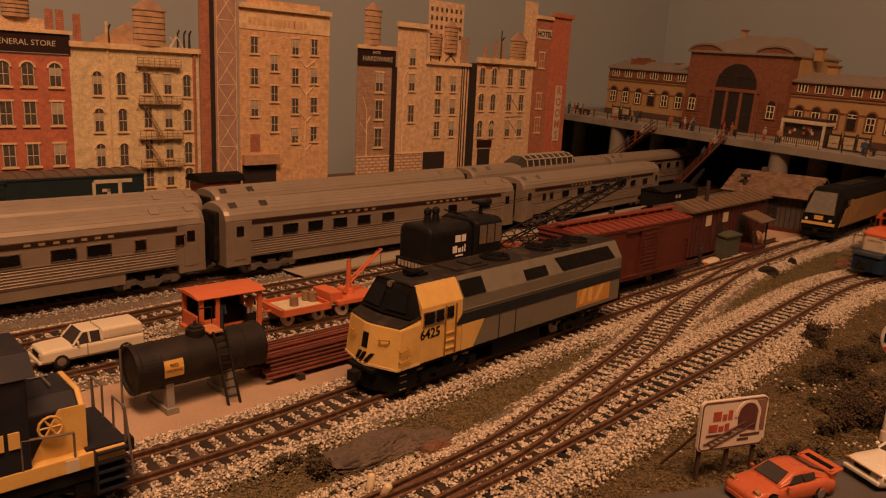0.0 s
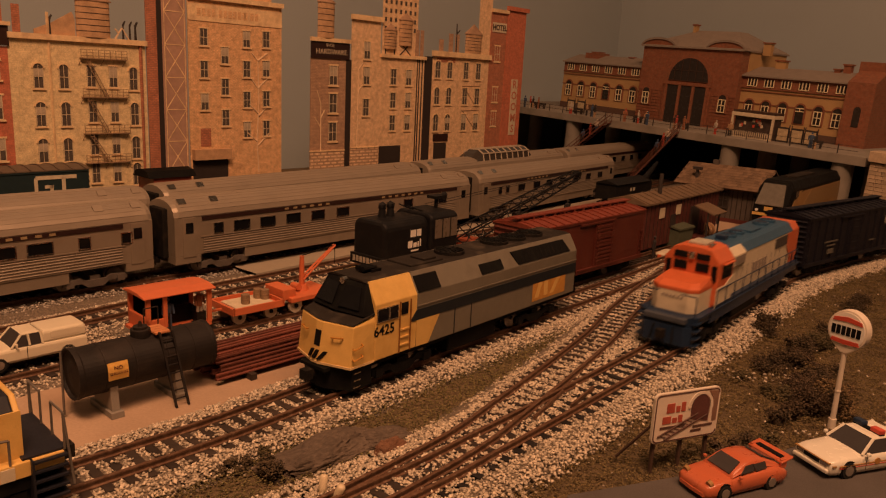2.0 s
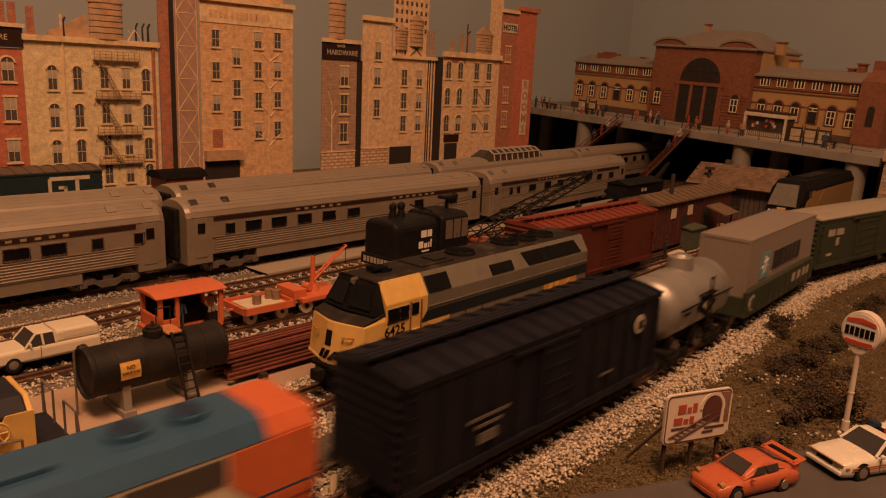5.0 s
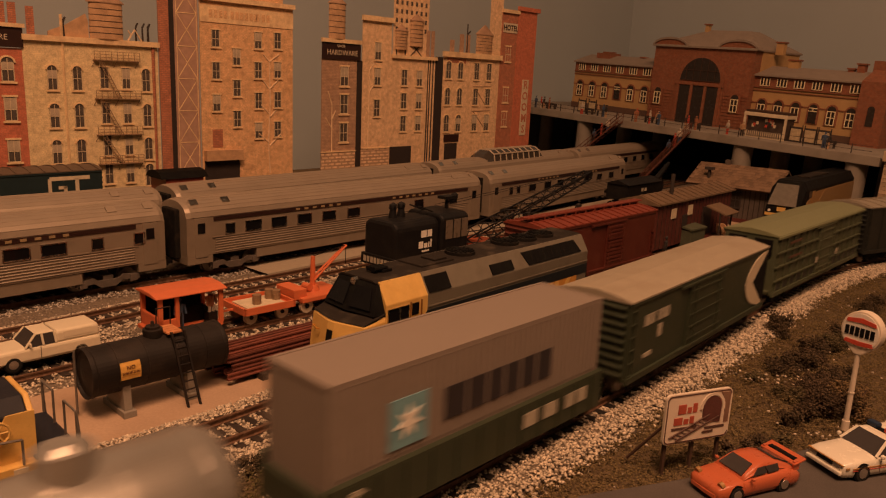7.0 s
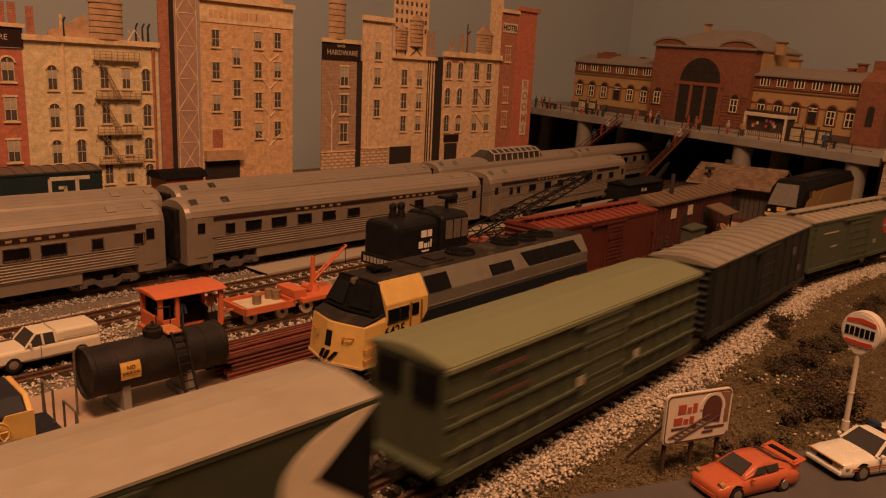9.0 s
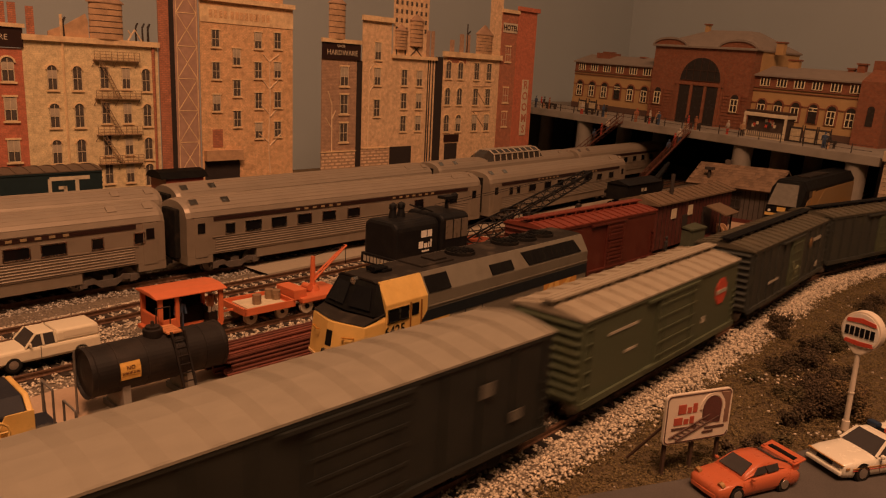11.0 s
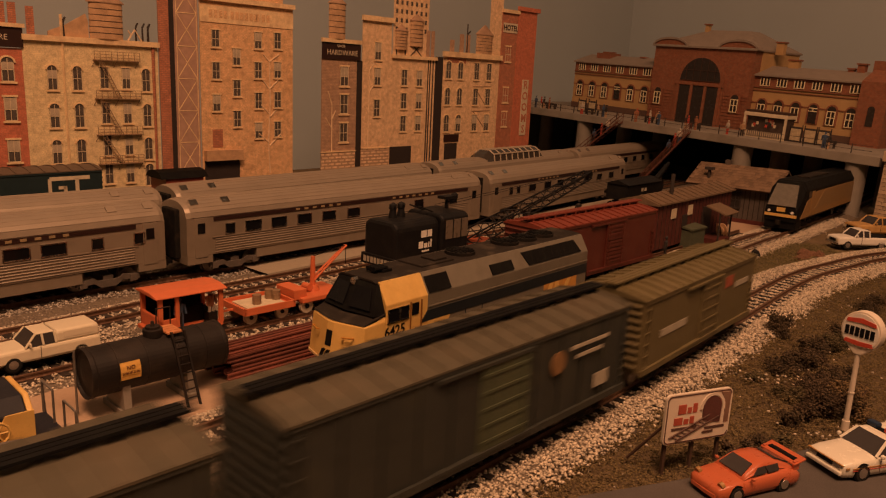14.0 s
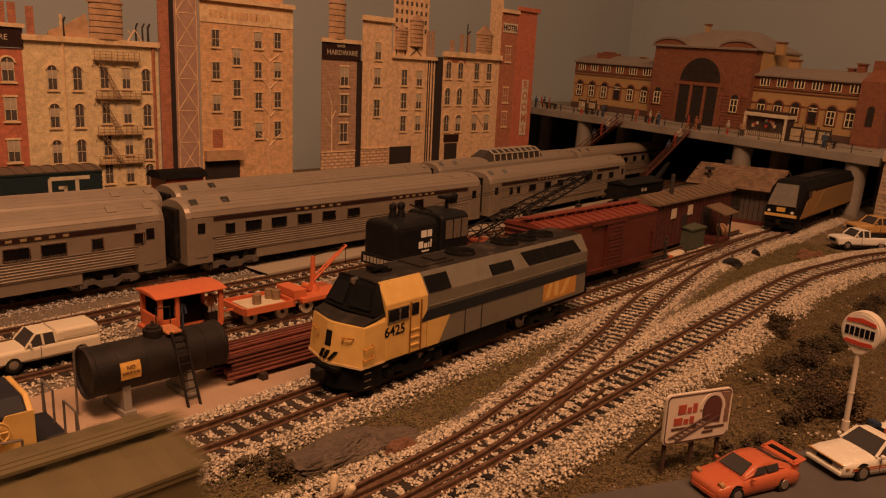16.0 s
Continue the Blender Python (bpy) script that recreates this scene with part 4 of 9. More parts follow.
green_car = boxcar("boxcar", "long mid-green insulated boxcar with yellow-green roof", 0.184, MIDGREEN, LIMEROOF, ribs=15, door=(-0.004, 0.034), ledge=True, roof_ribs=0, end_ribs=0, H=0.048)
bars(green_car, FADED, [(0.012, 0.017, 0.021, 0.025), (-0.033, -0.028, 0.021, 0.025)], 0.0183, "placard")
bars(green_car, mat("worn_red_marking", (0.11, 0.055, 0.035), 0.6), [(0.072, 0.052, 0.0415, 0.0432), (0.072, 0.048, 0.032, 0.0335)], 0.0181)
# no real hollows in the ends: black panels paint the recess shade
for s in (1, -1):
    for y0, y1 in ((-0.0135, -0.0025), (0.0030, 0.0140)):
        part("end_recess", box(B(), min(s * 0.0917, s * 0.0932), max(s * 0.0917, s * 0.0932), y0, y1, 0.0355, 0.0458), BLACK, green_car, "raised black panel painting the shade of an end recess")
    part("end_platform", box(B(), min(s * 0.0920, s * 0.0960), max(s * 0.0920, s * 0.0960), -0.0155, 0.0155, 0.0125, 0.0137), MIDGREEN, green_car)
part("eave", box(B(), -0.0930, 0.0930, 0.0172, 0.0184, 0.0466, 0.0484), LIMEROOF, green_car, "overhanging roof edge", bev=0.0003)
for k in range(14):
    x = -0.0895 + 0.1790 * (k + 0.5) / 14
    part("lower_panel", box(B(), x - 0.0052, x + 0.0052, 0.0168, 0.0171, 0.0130, 0.0186), DKGREEN, green_car)
rib_car = boxcar("boxcar", "dark green boxcar with pale ribbed roof", 0.177, mat("black_green_paint", (0.017, 0.019, 0.017), 0.5, var=0.25, dirt=((0.035, 0.035, 0.03), 90, 0.3)), GREYROOF, ribs=11, door=(0.0, 0.036), roof_ribs=13, H=0.0475)
bars(rib_car, DIM, [(-0.05, -0.056, 0.033, 0.038), (-0.066, -0.072, 0.02, 0.024)], 0.0177)
ridge_car = boxcar("boxcar", "mid-green boxcar with pale weathered roof and red emblem", 0.159, MIDGREEN, PALEROOF, ribs=0, door=(-0.004, 0.042), roof_ribs=14, walkway=True)
bars(ridge_car, FADED, [(0.06, 0.035, 0.036, 0.0372), (-0.036, -0.04, 0.02, 0.023), (0.035, 0.045, 0.025, 0.0262)], 0.0169)
part("emblem", prism(B(), [(-0.058 + 0.0075 * math.cos(math.pi * k / 4 + math.pi / 8), 0.033 + 0.0075 * math.sin(math.pi * k / 4 + math.pi / 8)) for k in range(8)], 0.0169, 0.0172, axis="y"), REDMARK, ridge_car, "red octagonal emblem")
bars(ridge_car, FADED, [(-0.0515, -0.0645, 0.032, 0.034)], 0.0173)
# black on both cars' roof walks is the ridge shadow, put into colour
check_car = boxcar("boxcar", "bottle-green boxcar with lighter door and roof walk blackened as ridge shadow", 0.161, DKGREEN, OLIVEROOF, ribs=12, door=(-0.006, 0.026), door_mat=MIDGREEN, walkway=True, walk_shade=BLACK)
bars(check_car, FADED, [(-0.042, -0.06, 0.036, 0.0385), (0.05, 0.03, 0.022, 0.0235), (-0.055, -0.06, 0.016, 0.020)], 0.0178)
disc(check_car, mat("tan_marking", (0.25, 0.14, 0.06), 0.6), -0.036, 0.0178, 0.036, 0.0035)
part("emblem", prism(B(), [(-0.012, 0.022), (-0.006, 0.018), (0.004, 0.028), (0.002, 0.030), (-0.006, 0.0215), (-0.010, 0.0245)], 0.0179, 0.0183, axis="y"), LIMEROOF, check_car)
check_car_2 = boxcar("boxcar", "bottle-green boxcar with lighter door and tan round emblem", 0.170, DKGREEN, OLIVEROOF, ribs=12, door=(-0.004, 0.026), door_mat=MIDGREEN, walkway=True, walk_shade=BLACK)
bars(check_car_2, FADED, [(-0.042, -0.068, 0.037, 0.0385), (-0.046, -0.064, 0.033, 0.0345), (-0.06, -0.07, 0.017, 0.023)], 0.0178)
disc(check_car_2, mat("tan_marking", (0.25, 0.14, 0.06), 0.6), -0.034, 0.0178, 0.034, 0.0045)
last_car = boxcar("boxcar", "olive-brown boxcar at the end of the train", 0.137, OLIVE, OLIVE, ribs=0, door=(-0.006, 0.024), walkway=True, H=0.044)
bars(last_car, mat("dull_red_marking", (0.35, 0.09, 0.05), 0.6), [(-0.026, -0.036, 0.033, 0.039)], 0.0169)
bars(last_car, FADED, [(0.05, 0.022, 0.024, 0.0275), (-0.04, -0.06, 0.031, 0.034)], 0.0169)

TRAIN = [(loco, 0.900, 1.094), (navy_car, 1.119, 1.288), (tank_car, 1.297, 1.385), (well, 1.399, 1.543), (cp_car, 1.554, 1.737), (green_car, 1.753, 1.947), (rib_car, 1.953, 2.143),
         (ridge_car, 2.153, 2.324), (check_car, 2.338, 2.510), (check_car_2, 2.517, 2.699), (last_car, 2.703, 2.850)]

# ---- standing rolling stock ----


def on_track(D, x, y, L):
    """The pose of a car of that length on a track near (x, y), its front towards the near end."""
    s = np.r_[0, np.cumsum(np.linalg.norm(np.diff(D, axis=0), axis=1))]
    c = s[np.argmin((D[:, 0] - x) ** 2 + (D[:, 1] - y) ** 2)]
    a, b = [np.array((np.interp(c + k * L * 0.33, s, D[:, 0]), np.interp(c + k * L * 0.33, s, D[:, 1]))) for k in (-1, 1)]
    m = (a + b) / 2
    return pose(m[0], m[1], RAIL_Z, 0, 0, math.degrees(math.atan2(a[1] - b[1], a[0] - b[0])))


VGREY = mat("warm_grey_paint", (0.165, 0.148, 0.115), 0.45, var=0.14, dirt=((0.12, 0.10, 0.075), 90, 0.4))
VSTRIPE = mat("blue_black_stripe", (0.010, 0.015, 0.021), 0.5, var=0.15)
ROOFDIRT = mat("dusty_black_roof", (0.022, 0.018, 0.015), 0.8, spec=0.2, var=0.4, scale=120, dirt=((0.10, 0.08, 0.06), 90, 0.5))

f40 = thing("cowl_locomotive", "yellow-nosed grey passenger diesel standing on the front track", "locomotive", m=pose(0.0138, 0.3759, RAIL_Z, 0, 0, 229.5))
W, K, T = 0.0172, 0.0385, 0.0477
sec = [(-W, 0.0132), (-W, K), (-0.0118, T), (0.0118, T), (W, K), (W, 0.0132)]
part("body", prism(B(), sec, -0.0905, 0.050), VGREY, f40, "grey cowl body", bev=0.0004)
bm = B()
prism(bm, [(-0.0119, T - 0.0002), (-0.009, T + 0.0007), (0.009, T + 0.0007), (0.0119, T - 0.0002)], -0.0902, 0.078)
part("roof_top", bm, ROOFDIRT, f40, "dusty black roof")
part("cab", prism(B(), sec, 0.050, 0.0765), YELLOW, f40, "yellow cab", bev=0.0004)
tip = 0.0955
nose_low = [(0.0765, -W), (0.0905, -W), (tip, -0.002), (tip, 0.002), (0.0905, W), (0.0765, W)]
nose_top = [(0.0765, -W), (0.0885, -W + 0.0006), (0.0925, -0.002), (0.0925, 0.002), (0.0885, W - 0.0006), (0.0765, W)]
bm = B()
loft(bm, [[(x, y, 0.0132) for x, y in nose_low], [(x, y, 0.0312) for x, y in nose_top], [(0.0765, -W + 0.0005, 0.0338), (0.082, -W + 0.003, 0.0321), (0.084, -0.002, 0.0317), (0.084, 0.002, 0.0317), (0.082, W - 0.003, 0.0321), (0.0765, W - 0.0005, 0.0338)]])
part("nose", bm, YELLOW, f40, "yellow wedge nose", bev=0.0005)
bm = B()
loft(bm, [[(0.0767, -W + 0.0002, 0.0346), (0.0885, -W + 0.001, 0.0316), (0.0922, -0.002, 0.0316), (0.0922, 0.002, 0.0316), (0.0885, W - 0.001, 0.0316), (0.0767, W - 0.0002, 0.0346)],
          [(0.0767, -W + 0.0002, 0.0352), (0.0880, -W + 0.0012, 0.0322), (0.0914, -0.002, 0.0322), (0.0914, 0.002, 0.0322), (0.0880, W - 0.0012, 0.0322), (0.0767, W - 0.0002, 0.0352)]])
part("nose_top", bm, ROOFDIRT, f40, "black anti-glare nose top")
bm = B()
loft(bm, [[(0.0762, -W + 0.0005, 0.0345), (0.083, -W + 0.0012, 0.0345), (0.0848, 0, 0.0345), (0.083, W - 0.0012, 0.0345), (0.0762, W - 0.0005, 0.0345)],
          [(0.0762, -0.0122, T - 0.0006), (0.0776, -0.0118, T - 0.0006), (0.0790, 0, T - 0.0006), (0.0776, 0.0118, T - 0.0006), (0.0762, 0.0122, T - 0.0006)]])
part("windscreen_frame", bm, BLACK, f40, "black windscreen surround")
for s in (1, -1):
    a, b = Vector((0.0840, s * 0.002, 0.0365)), Vector((0.0827, s * 0.0135, 0.0365))
    c, d = Vector((0.0785, s * 0.0105, 0.0452)), Vector((0.0798, s * 0.002, 0.0452))
    o = Vector((0.0005, 0, 0.0002))
    part("windscreen", loft(B(), [[a, b, c, d], [a + o, b + o, c + o, d + o]]), GLASS, f40)
part("pilot", prism(B(), [(0.0765, -0.0155), (0.088, -0.0155), (0.0945, -0.004), (0.0945, 0.004), (0.088, 0.0155), (0.0765, 0.0155)], 0.0022, 0.0132, axis="z"), BLACK, f40, "black pilot plate")
part("nose_trim", loft(B(), [[(x + 0.0003, y * 1.01, 0.0130) for x, y in nose_low], [(x + 0.0003, y * 1.01, 0.0140) for x, y in nose_low]]), mat("pale_trim", (0.7, 0.5, 0.25), 0.4), f40)
part("anticlimber", box(B(), 0.0935, 0.097, -0.008, 0.008, 0.011, 0.0125), BLACK, f40)
part("nose_door", loft(B(), [[(0.0951 - (z - 0.0132) * 0.167 + d, y, z) for y, z in ((-0.0018, 0.0205), (0.0018, 0.0205), (0.0018, 0.0272), (-0.0018, 0.0272))] for d in (0, 0.0006)]), BLACK, f40, "small dark nose window")
for s in (1, -1):
    bm = B()
    p = [(0.0923, s * 0.008, 0.0255), (0.0936, s * 0.008, 0.0258), (0.0922, s * 0.0125, 0.0262), (0.0908, s * 0.0125, 0.0258)]
    for a, b in zip(p, p[1:]):
        cyl(bm, a, b, 0.00035, 6)
    part("grab_iron", bm, mat("grab_amber", (0.45, 0.2, 0.03), 0.5), f40)
for k in range(2):
    bm = B()
    z = 0.0175 + 0.0048 * k
    p = [(0.0895, W, z), (0.0895, W + 0.0012, z - 0.0006), (0.0845, W + 0.0012, z + 0.0004), (0.0845, W, z + 0.001)]
    for a, b in zip(p, p[1:]):
        cyl(bm, a, b, 0.0003, 6)
    part("grab_iron", bm, mat("grab_amber", (0.45, 0.2, 0.03), 0.5), f40)
for x0, x1 in ((0.0690, 0.0755), (0.0632, 0.0680)):
    part("side_window", box(B(), x0, x1, W - 0.0006, W + 0.0003, 0.0308, 0.0362), GLASS, f40)
    bm = B()
    for a, b, c, d in ((x0 - 0.0004, x0, 0.0304, 0.0366), (x1, x1 + 0.0004, 0.0304, 0.0366), (x0, x1, 0.0304, 0.0308), (x0, x1, 0.0362, 0.0366)):
        box(bm, a, b, W - 0.0003, W + 0.0006, c, d)
    part("window_frame", bm, CHROME, f40)
part("door_window", box(B(), 0.0562, 0.0605, W - 0.0006, W + 0.0003, 0.031, 0.0365), GLASS, f40)
bm = B()
for x in (0.0548, 0.0618):
    cyl(bm, (x, W + 0.0006, 0.0135), (x, W + 0.0006, 0.0375), 0.00035, 6)
part("grab_rail", bm, mat("grab_rust", (0.22, 0.09, 0.02), 0.5), f40)
bm = B()
for k in range(3):
    box(bm, 0.0555, 0.0612, W, W + 0.0006, 0.0165 + 0.0036 * k, 0.0172 + 0.0036 * k)
part("side_step", bm, YELLOW, f40)
lettering("road_number", "6425", 0.0064, BLACK, f40, at(0.0710, W + 0.0001, 0.0262, SIDE_R), bold=0.0001)
part("yellow_wedge", prism(B(), [(0.050, 0.0134), (0.0415, 0.0134), (0.034, 0.0262), (0.0502, 0.0262)], W, W + 0.0002, axis="y"), YELLOW, f40)
part("stripe", prism(B(), [(0.0548, 0.0262), (0.0502, 0.0312), (-0.0903, 0.0312), (-0.0903, 0.0258)], W, W + 0.00025, axis="y"), VSTRIPE, f40, "blue-black stripe")
part("belt_rail", box(B(), -0.0905, 0.05, W, W + 0.0004, 0.0325, 0.0331), VGREY, f40)
sl = Vector((0, 0.0118 - W, T - K)).normalized()
nv = Vector((0, T - K, W - 0.0118)).normalized()
for x0, x1, a0, a1 in ((0.0495, 0.034, 0.0005, 0.0085), (0.002, -0.0165, 0.0008, 0.0062), (-0.030, -0.0825, 0.0008, 0.0085)):
    base = Vector((0, W, K)) + nv * 0.0002
    q = [base + sl * a for a in (a0, a1)]
    bm = B()
    sk = 0.0035
    lo = [Vector((x0, 0, 0)) + q[0], Vector((x1, 0, 0)) + q[0], Vector((x1 + (sk if x1 < -0.05 else 0), 0, 0)) + q[1], Vector((x0 + (sk if x0 < 0 else 0), 0, 0)) + q[1]]
    loft(bm, [lo, [v + nv * 0.0004 for v in lo]])
    part("intake_grille", bm, BLACK, f40, "black louvred intake")
for x in np.linspace(-0.078, -0.034, 12):
    a = Vector((x, W, K)) + nv * 0.0005 + sl * 0.0012
    part("louvre", cyl(B(), a, a + sl * 0.0068, 0.00025, 5), DARK, f40)
for x in (0.0225, 0.0095):
    part("panel_seam", box(B(), x - 0.0003, x + 0.0003, W, W + 0.0002, 0.0135, 0.0262), VSTRIPE, f40)
for x0, x1 in ((-0.0475, -0.055), (-0.057, -0.0605), (-0.063, -0.0735)):
    part("emblem", prism(B(), [(x0, 0.0172), (x0 - 0.004, 0.0172), (x1, 0.0256), (x1 + 0.004, 0.0256)], W, W + 0.0002, axis="y"), YELLOW, f40)
part("emblem", box(B(), -0.0795, -0.0455, W, W + 0.00015, 0.0155, 0.0272), mat("amber_panel", (0.55, 0.27, 0.06), 0.45), f40, "amber emblem panel")
for y0, y1 in ((-0.004, -0.0015), (-0.001, 0.0015), (0.002, 0.0055)):
    part("emblem", loft(B(), [[(0.0953 - (z - 0.0132) * 0.167 + d - max(abs(y - 0.0005) - 0.002, 0) * 0.329, y - 0.0005, z) for y, z in ((y0, 0.0150), (y0 + 0.0016, 0.0150), (y1 + 0.001, 0.0188), (y1 - 0.0006, 0.0188))] for d in (0, 0.0012)]), BLACK, f40)
for x in (0.008, -0.030, -0.047, -0.064):
    fan = part("roof_fan", cyl(B(), (x, 0, T), (x, 0, T + 0.0022), 0.0078, 28), DARK, f40)
    bm = B()
    for k in range(8):
        a = math.pi * k / 8
        box(bm, -0.0072, 0.0072, -0.0003, 0.0003, T + 0.0022, T + 0.0027, Matrix.Translation((x, 0, 0)) @ Matrix.Rotation(a, 4, "Z"))
    part("fan_grille", bm, BLACK, fan)
part("roof_hatch", box(B(), 0.022, 0.045, -0.008, 0.008, T, T + 0.0016), ROOFDIRT, f40, bev=0.0004)
part("roof_hatch", box(B(), 0.025, 0.034, -0.003, 0.006, T + 0.0016, T + 0.0026), ROOFDIRT, f40, bev=0.0003)
bm = B()
box(bm, 0.060, 0.066, -0.0035, 0.0035, T, T + 0.002)
for y in (-0.002, 0, 0.002):
    cyl(bm, (0.062, y, T + 0.0026), (0.070, y, T + 0.0026), 0.0007, 8, 0.0012)
part("horn", bm, BLACK, f40)
part("headlight", cyl(B(), (0.0775, 0, T - 0.001), (0.0805, 0, T - 0.001), 0.0016, 12), CHROME, f40)
bm = B()
box(bm, -0.018, 0.022, -0.0135, 0.0135, 0.0025, 0.0132)
part("fuel_tank", bm, BLACK, f40, bev=0.001)
part("underframe", box(B(), -0.09, 0.088, -0.015, 0.015, 0.0105, 0.0135), BLACK, f40)
for x in (-0.055, 0.055):
    bogie(f40, x, wb=0.0315, r=0.0056, material=BLACK, reach=0.0135)
bm = B()
for y in (-0.014, 0.014):
    for k in range(4):
        box(bm, 0.083, 0.087, y - 0.0016, y + 0.0016, 0.003 + 0.0032 * k, 0.0036 + 0.0032 * k)
part("step", bm, CHROME, f40)
bm = B()
box(bm, -0.0985, -0.0905, -0.014, 0.014, 0.0105, 0.0135)
for y in (-0.0135, 0.0135):
    cyl(bm, (-0.097, y, 0.0135), (-0.097, y, 0.0245), 0.0004, 6)
    cyl(bm, (-0.097, y, 0.0245), (-0.0905, y, 0.0255), 0.0004, 6)
part("rear_platform", bm, BLACK, f40)
coupler(f40, 0.0945, 1)
coupler(f40, -0.0985, -1)

# a newer passenger diesel under the bridge
p42 = thing("passenger_diesel", "black, silver and yellow streamlined diesel under the bridge", "locomotive", m=on_track(T1, 0.405, 0.820, 0.22))
bm = B()
W2 = 0.0172


def p_sec(x, zt, zl, w):
    return [(x, -w, zl), (x, -w, zt - 0.008), (x, -w * 0.72, zt), (x, w * 0.72, zt), (x, w, zt - 0.008), (x, w, zl)]


loft(bm, [p_sec(-0.115, 0.049, 0.012, W2), p_sec(0.088, 0.049, 0.012, W2), p_sec(0.094, 0.0475, 0.012, W2 * 0.98)])
part("body", bm, BLACK, p42, "black upper body")
bm = B()
loft(bm, [[(0.094, -0.0165, 0.012), (0.094, -0.0165, 0.040), (0.094, -0.012, 0.0472), (0.094, 0.012, 0.0472), (0.094, 0.0165, 0.040), (0.094, 0.0165, 0.012)],
          [(0.1035, -0.0162, 0.011), (0.1035, -0.0160, 0.028), (0.1035, -0.0122, 0.0345), (0.1035, 0.0122, 0.0345), (0.1035, 0.0160, 0.028), (0.1035, 0.0162, 0.011)],
          [(0.110, -0.0150, 0.010), (0.110, -0.0148, 0.021), (0.1095, -0.012, 0.0235), (0.1095, 0.012, 0.0235), (0.110, 0.0148, 0.021), (0.110, 0.0150, 0.010)]])
part("nose", bm, BLACK, p42, "black sloping nose")
a, b = Vector((0.0965, 0, 0.0445)), Vector((0.1085, 0, 0.0240))
o = Vector((0.0022, 0, 0.0014))
# the windscreen's pale reflection is painted as a grey base colour
part("nose_panel", loft(B(), [[a + Vector((0, -0.0105, 0)), a + Vector((0, 0.0105, 0)), b + Vector((0, 0.0135, 0)), b + Vector((0, -0.0135, 0))], [v + o for v in (a + Vector((0, -0.0105, 0)), a + Vector((0, 0.0105, 0)), b + Vector((0, 0.0135, 0)), b + Vector((0, -0.0135, 0)))]]), mat("windscreen_reflection_grey", (0.19, 0.175, 0.15), 0.22, 0.2, var=0.2), p42, "windscreen panel with its pale reflection put into the colour")
part("number_plate", box(B(), 0.1085, 0.1105, -0.004, 0.004, 0.0195, 0.0235), YELLOW, p42)
part("nose_stripe", prism(B(), [(0.109, -0.0152), (0.1112, -0.0148), (0.1112, 0.0148), (0.109, 0.0152)], 0.0145, 0.0172, axis="z"), YELLOW, p42, "yellow nose band")
for y in (-0.011, 0.011):
    part("headlight", cyl(B(), (0.1095, y, 0.0195), (0.1112, y, 0.0195), 0.0014, 12), WHITE, p42)
part("side_panel", prism(B(), [(0.104, 0.0135), (0.088, 0.030), (0.06, 0.038), (-0.115, 0.038), (-0.115, 0.0135)], W2, W2 + 0.0003, axis="y"), mat("dull_gold", (0.30, 0.175, 0.065), 0.45), p42, "dull yellow side panel")
part("side_panel", prism(B(), [(0.060, 0.020), (0.03, 0.0375), (-0.115, 0.0375), (-0.115, 0.020)], W2 + 0.0003, W2 + 0.0005, axis="y"), mat("brown_gold", (0.26, 0.165, 0.07), 0.45), p42, "brown-gold side panel")
part("side_window", box(B(), 0.076, 0.086, W2, W2 + 0.0006, 0.033, 0.0395), GLASS, p42)
part("door", box(B(), 0.066, 0.0735, W2, W2 + 0.0006, 0.0145, 0.039), mat("dull_gold", (0.30, 0.175, 0.065)), p42)
part("pilot", box(B(), 0.09, 0.1085, -0.015, 0.015, 0.002, 0.0115), BLACK, p42, bev=0.001)
part("roof_hatch", box(B(), -0.02, 0.05, -0.006, 0.006, 0.049, 0.0505), ROOFDIRT, p42)
for x in (-0.07, 0.07):
    bogie(p42, x, wb=0.0315)
coupler(p42, 0.109, 1)

# -- stainless coaches --
COACHROOF = mat("silver_roof_paint", (0.325, 0.27, 0.21), 0.45, 0.3, var=0.1, scale=80)
MAROON = mat("maroon_letterboard", (0.028, 0.011, 0.009), 0.5, var=0.15)
GOLDINK = mat("dull_gold_ink", (0.30, 0.22, 0.12), 0.5)
SILL = mat("warm_silver_paint", (0.32, 0.265, 0.205), 0.34, 0.35, var=0.12, scale=80, dirt=((0.22, 0.17, 0.12), 60, 0.35))


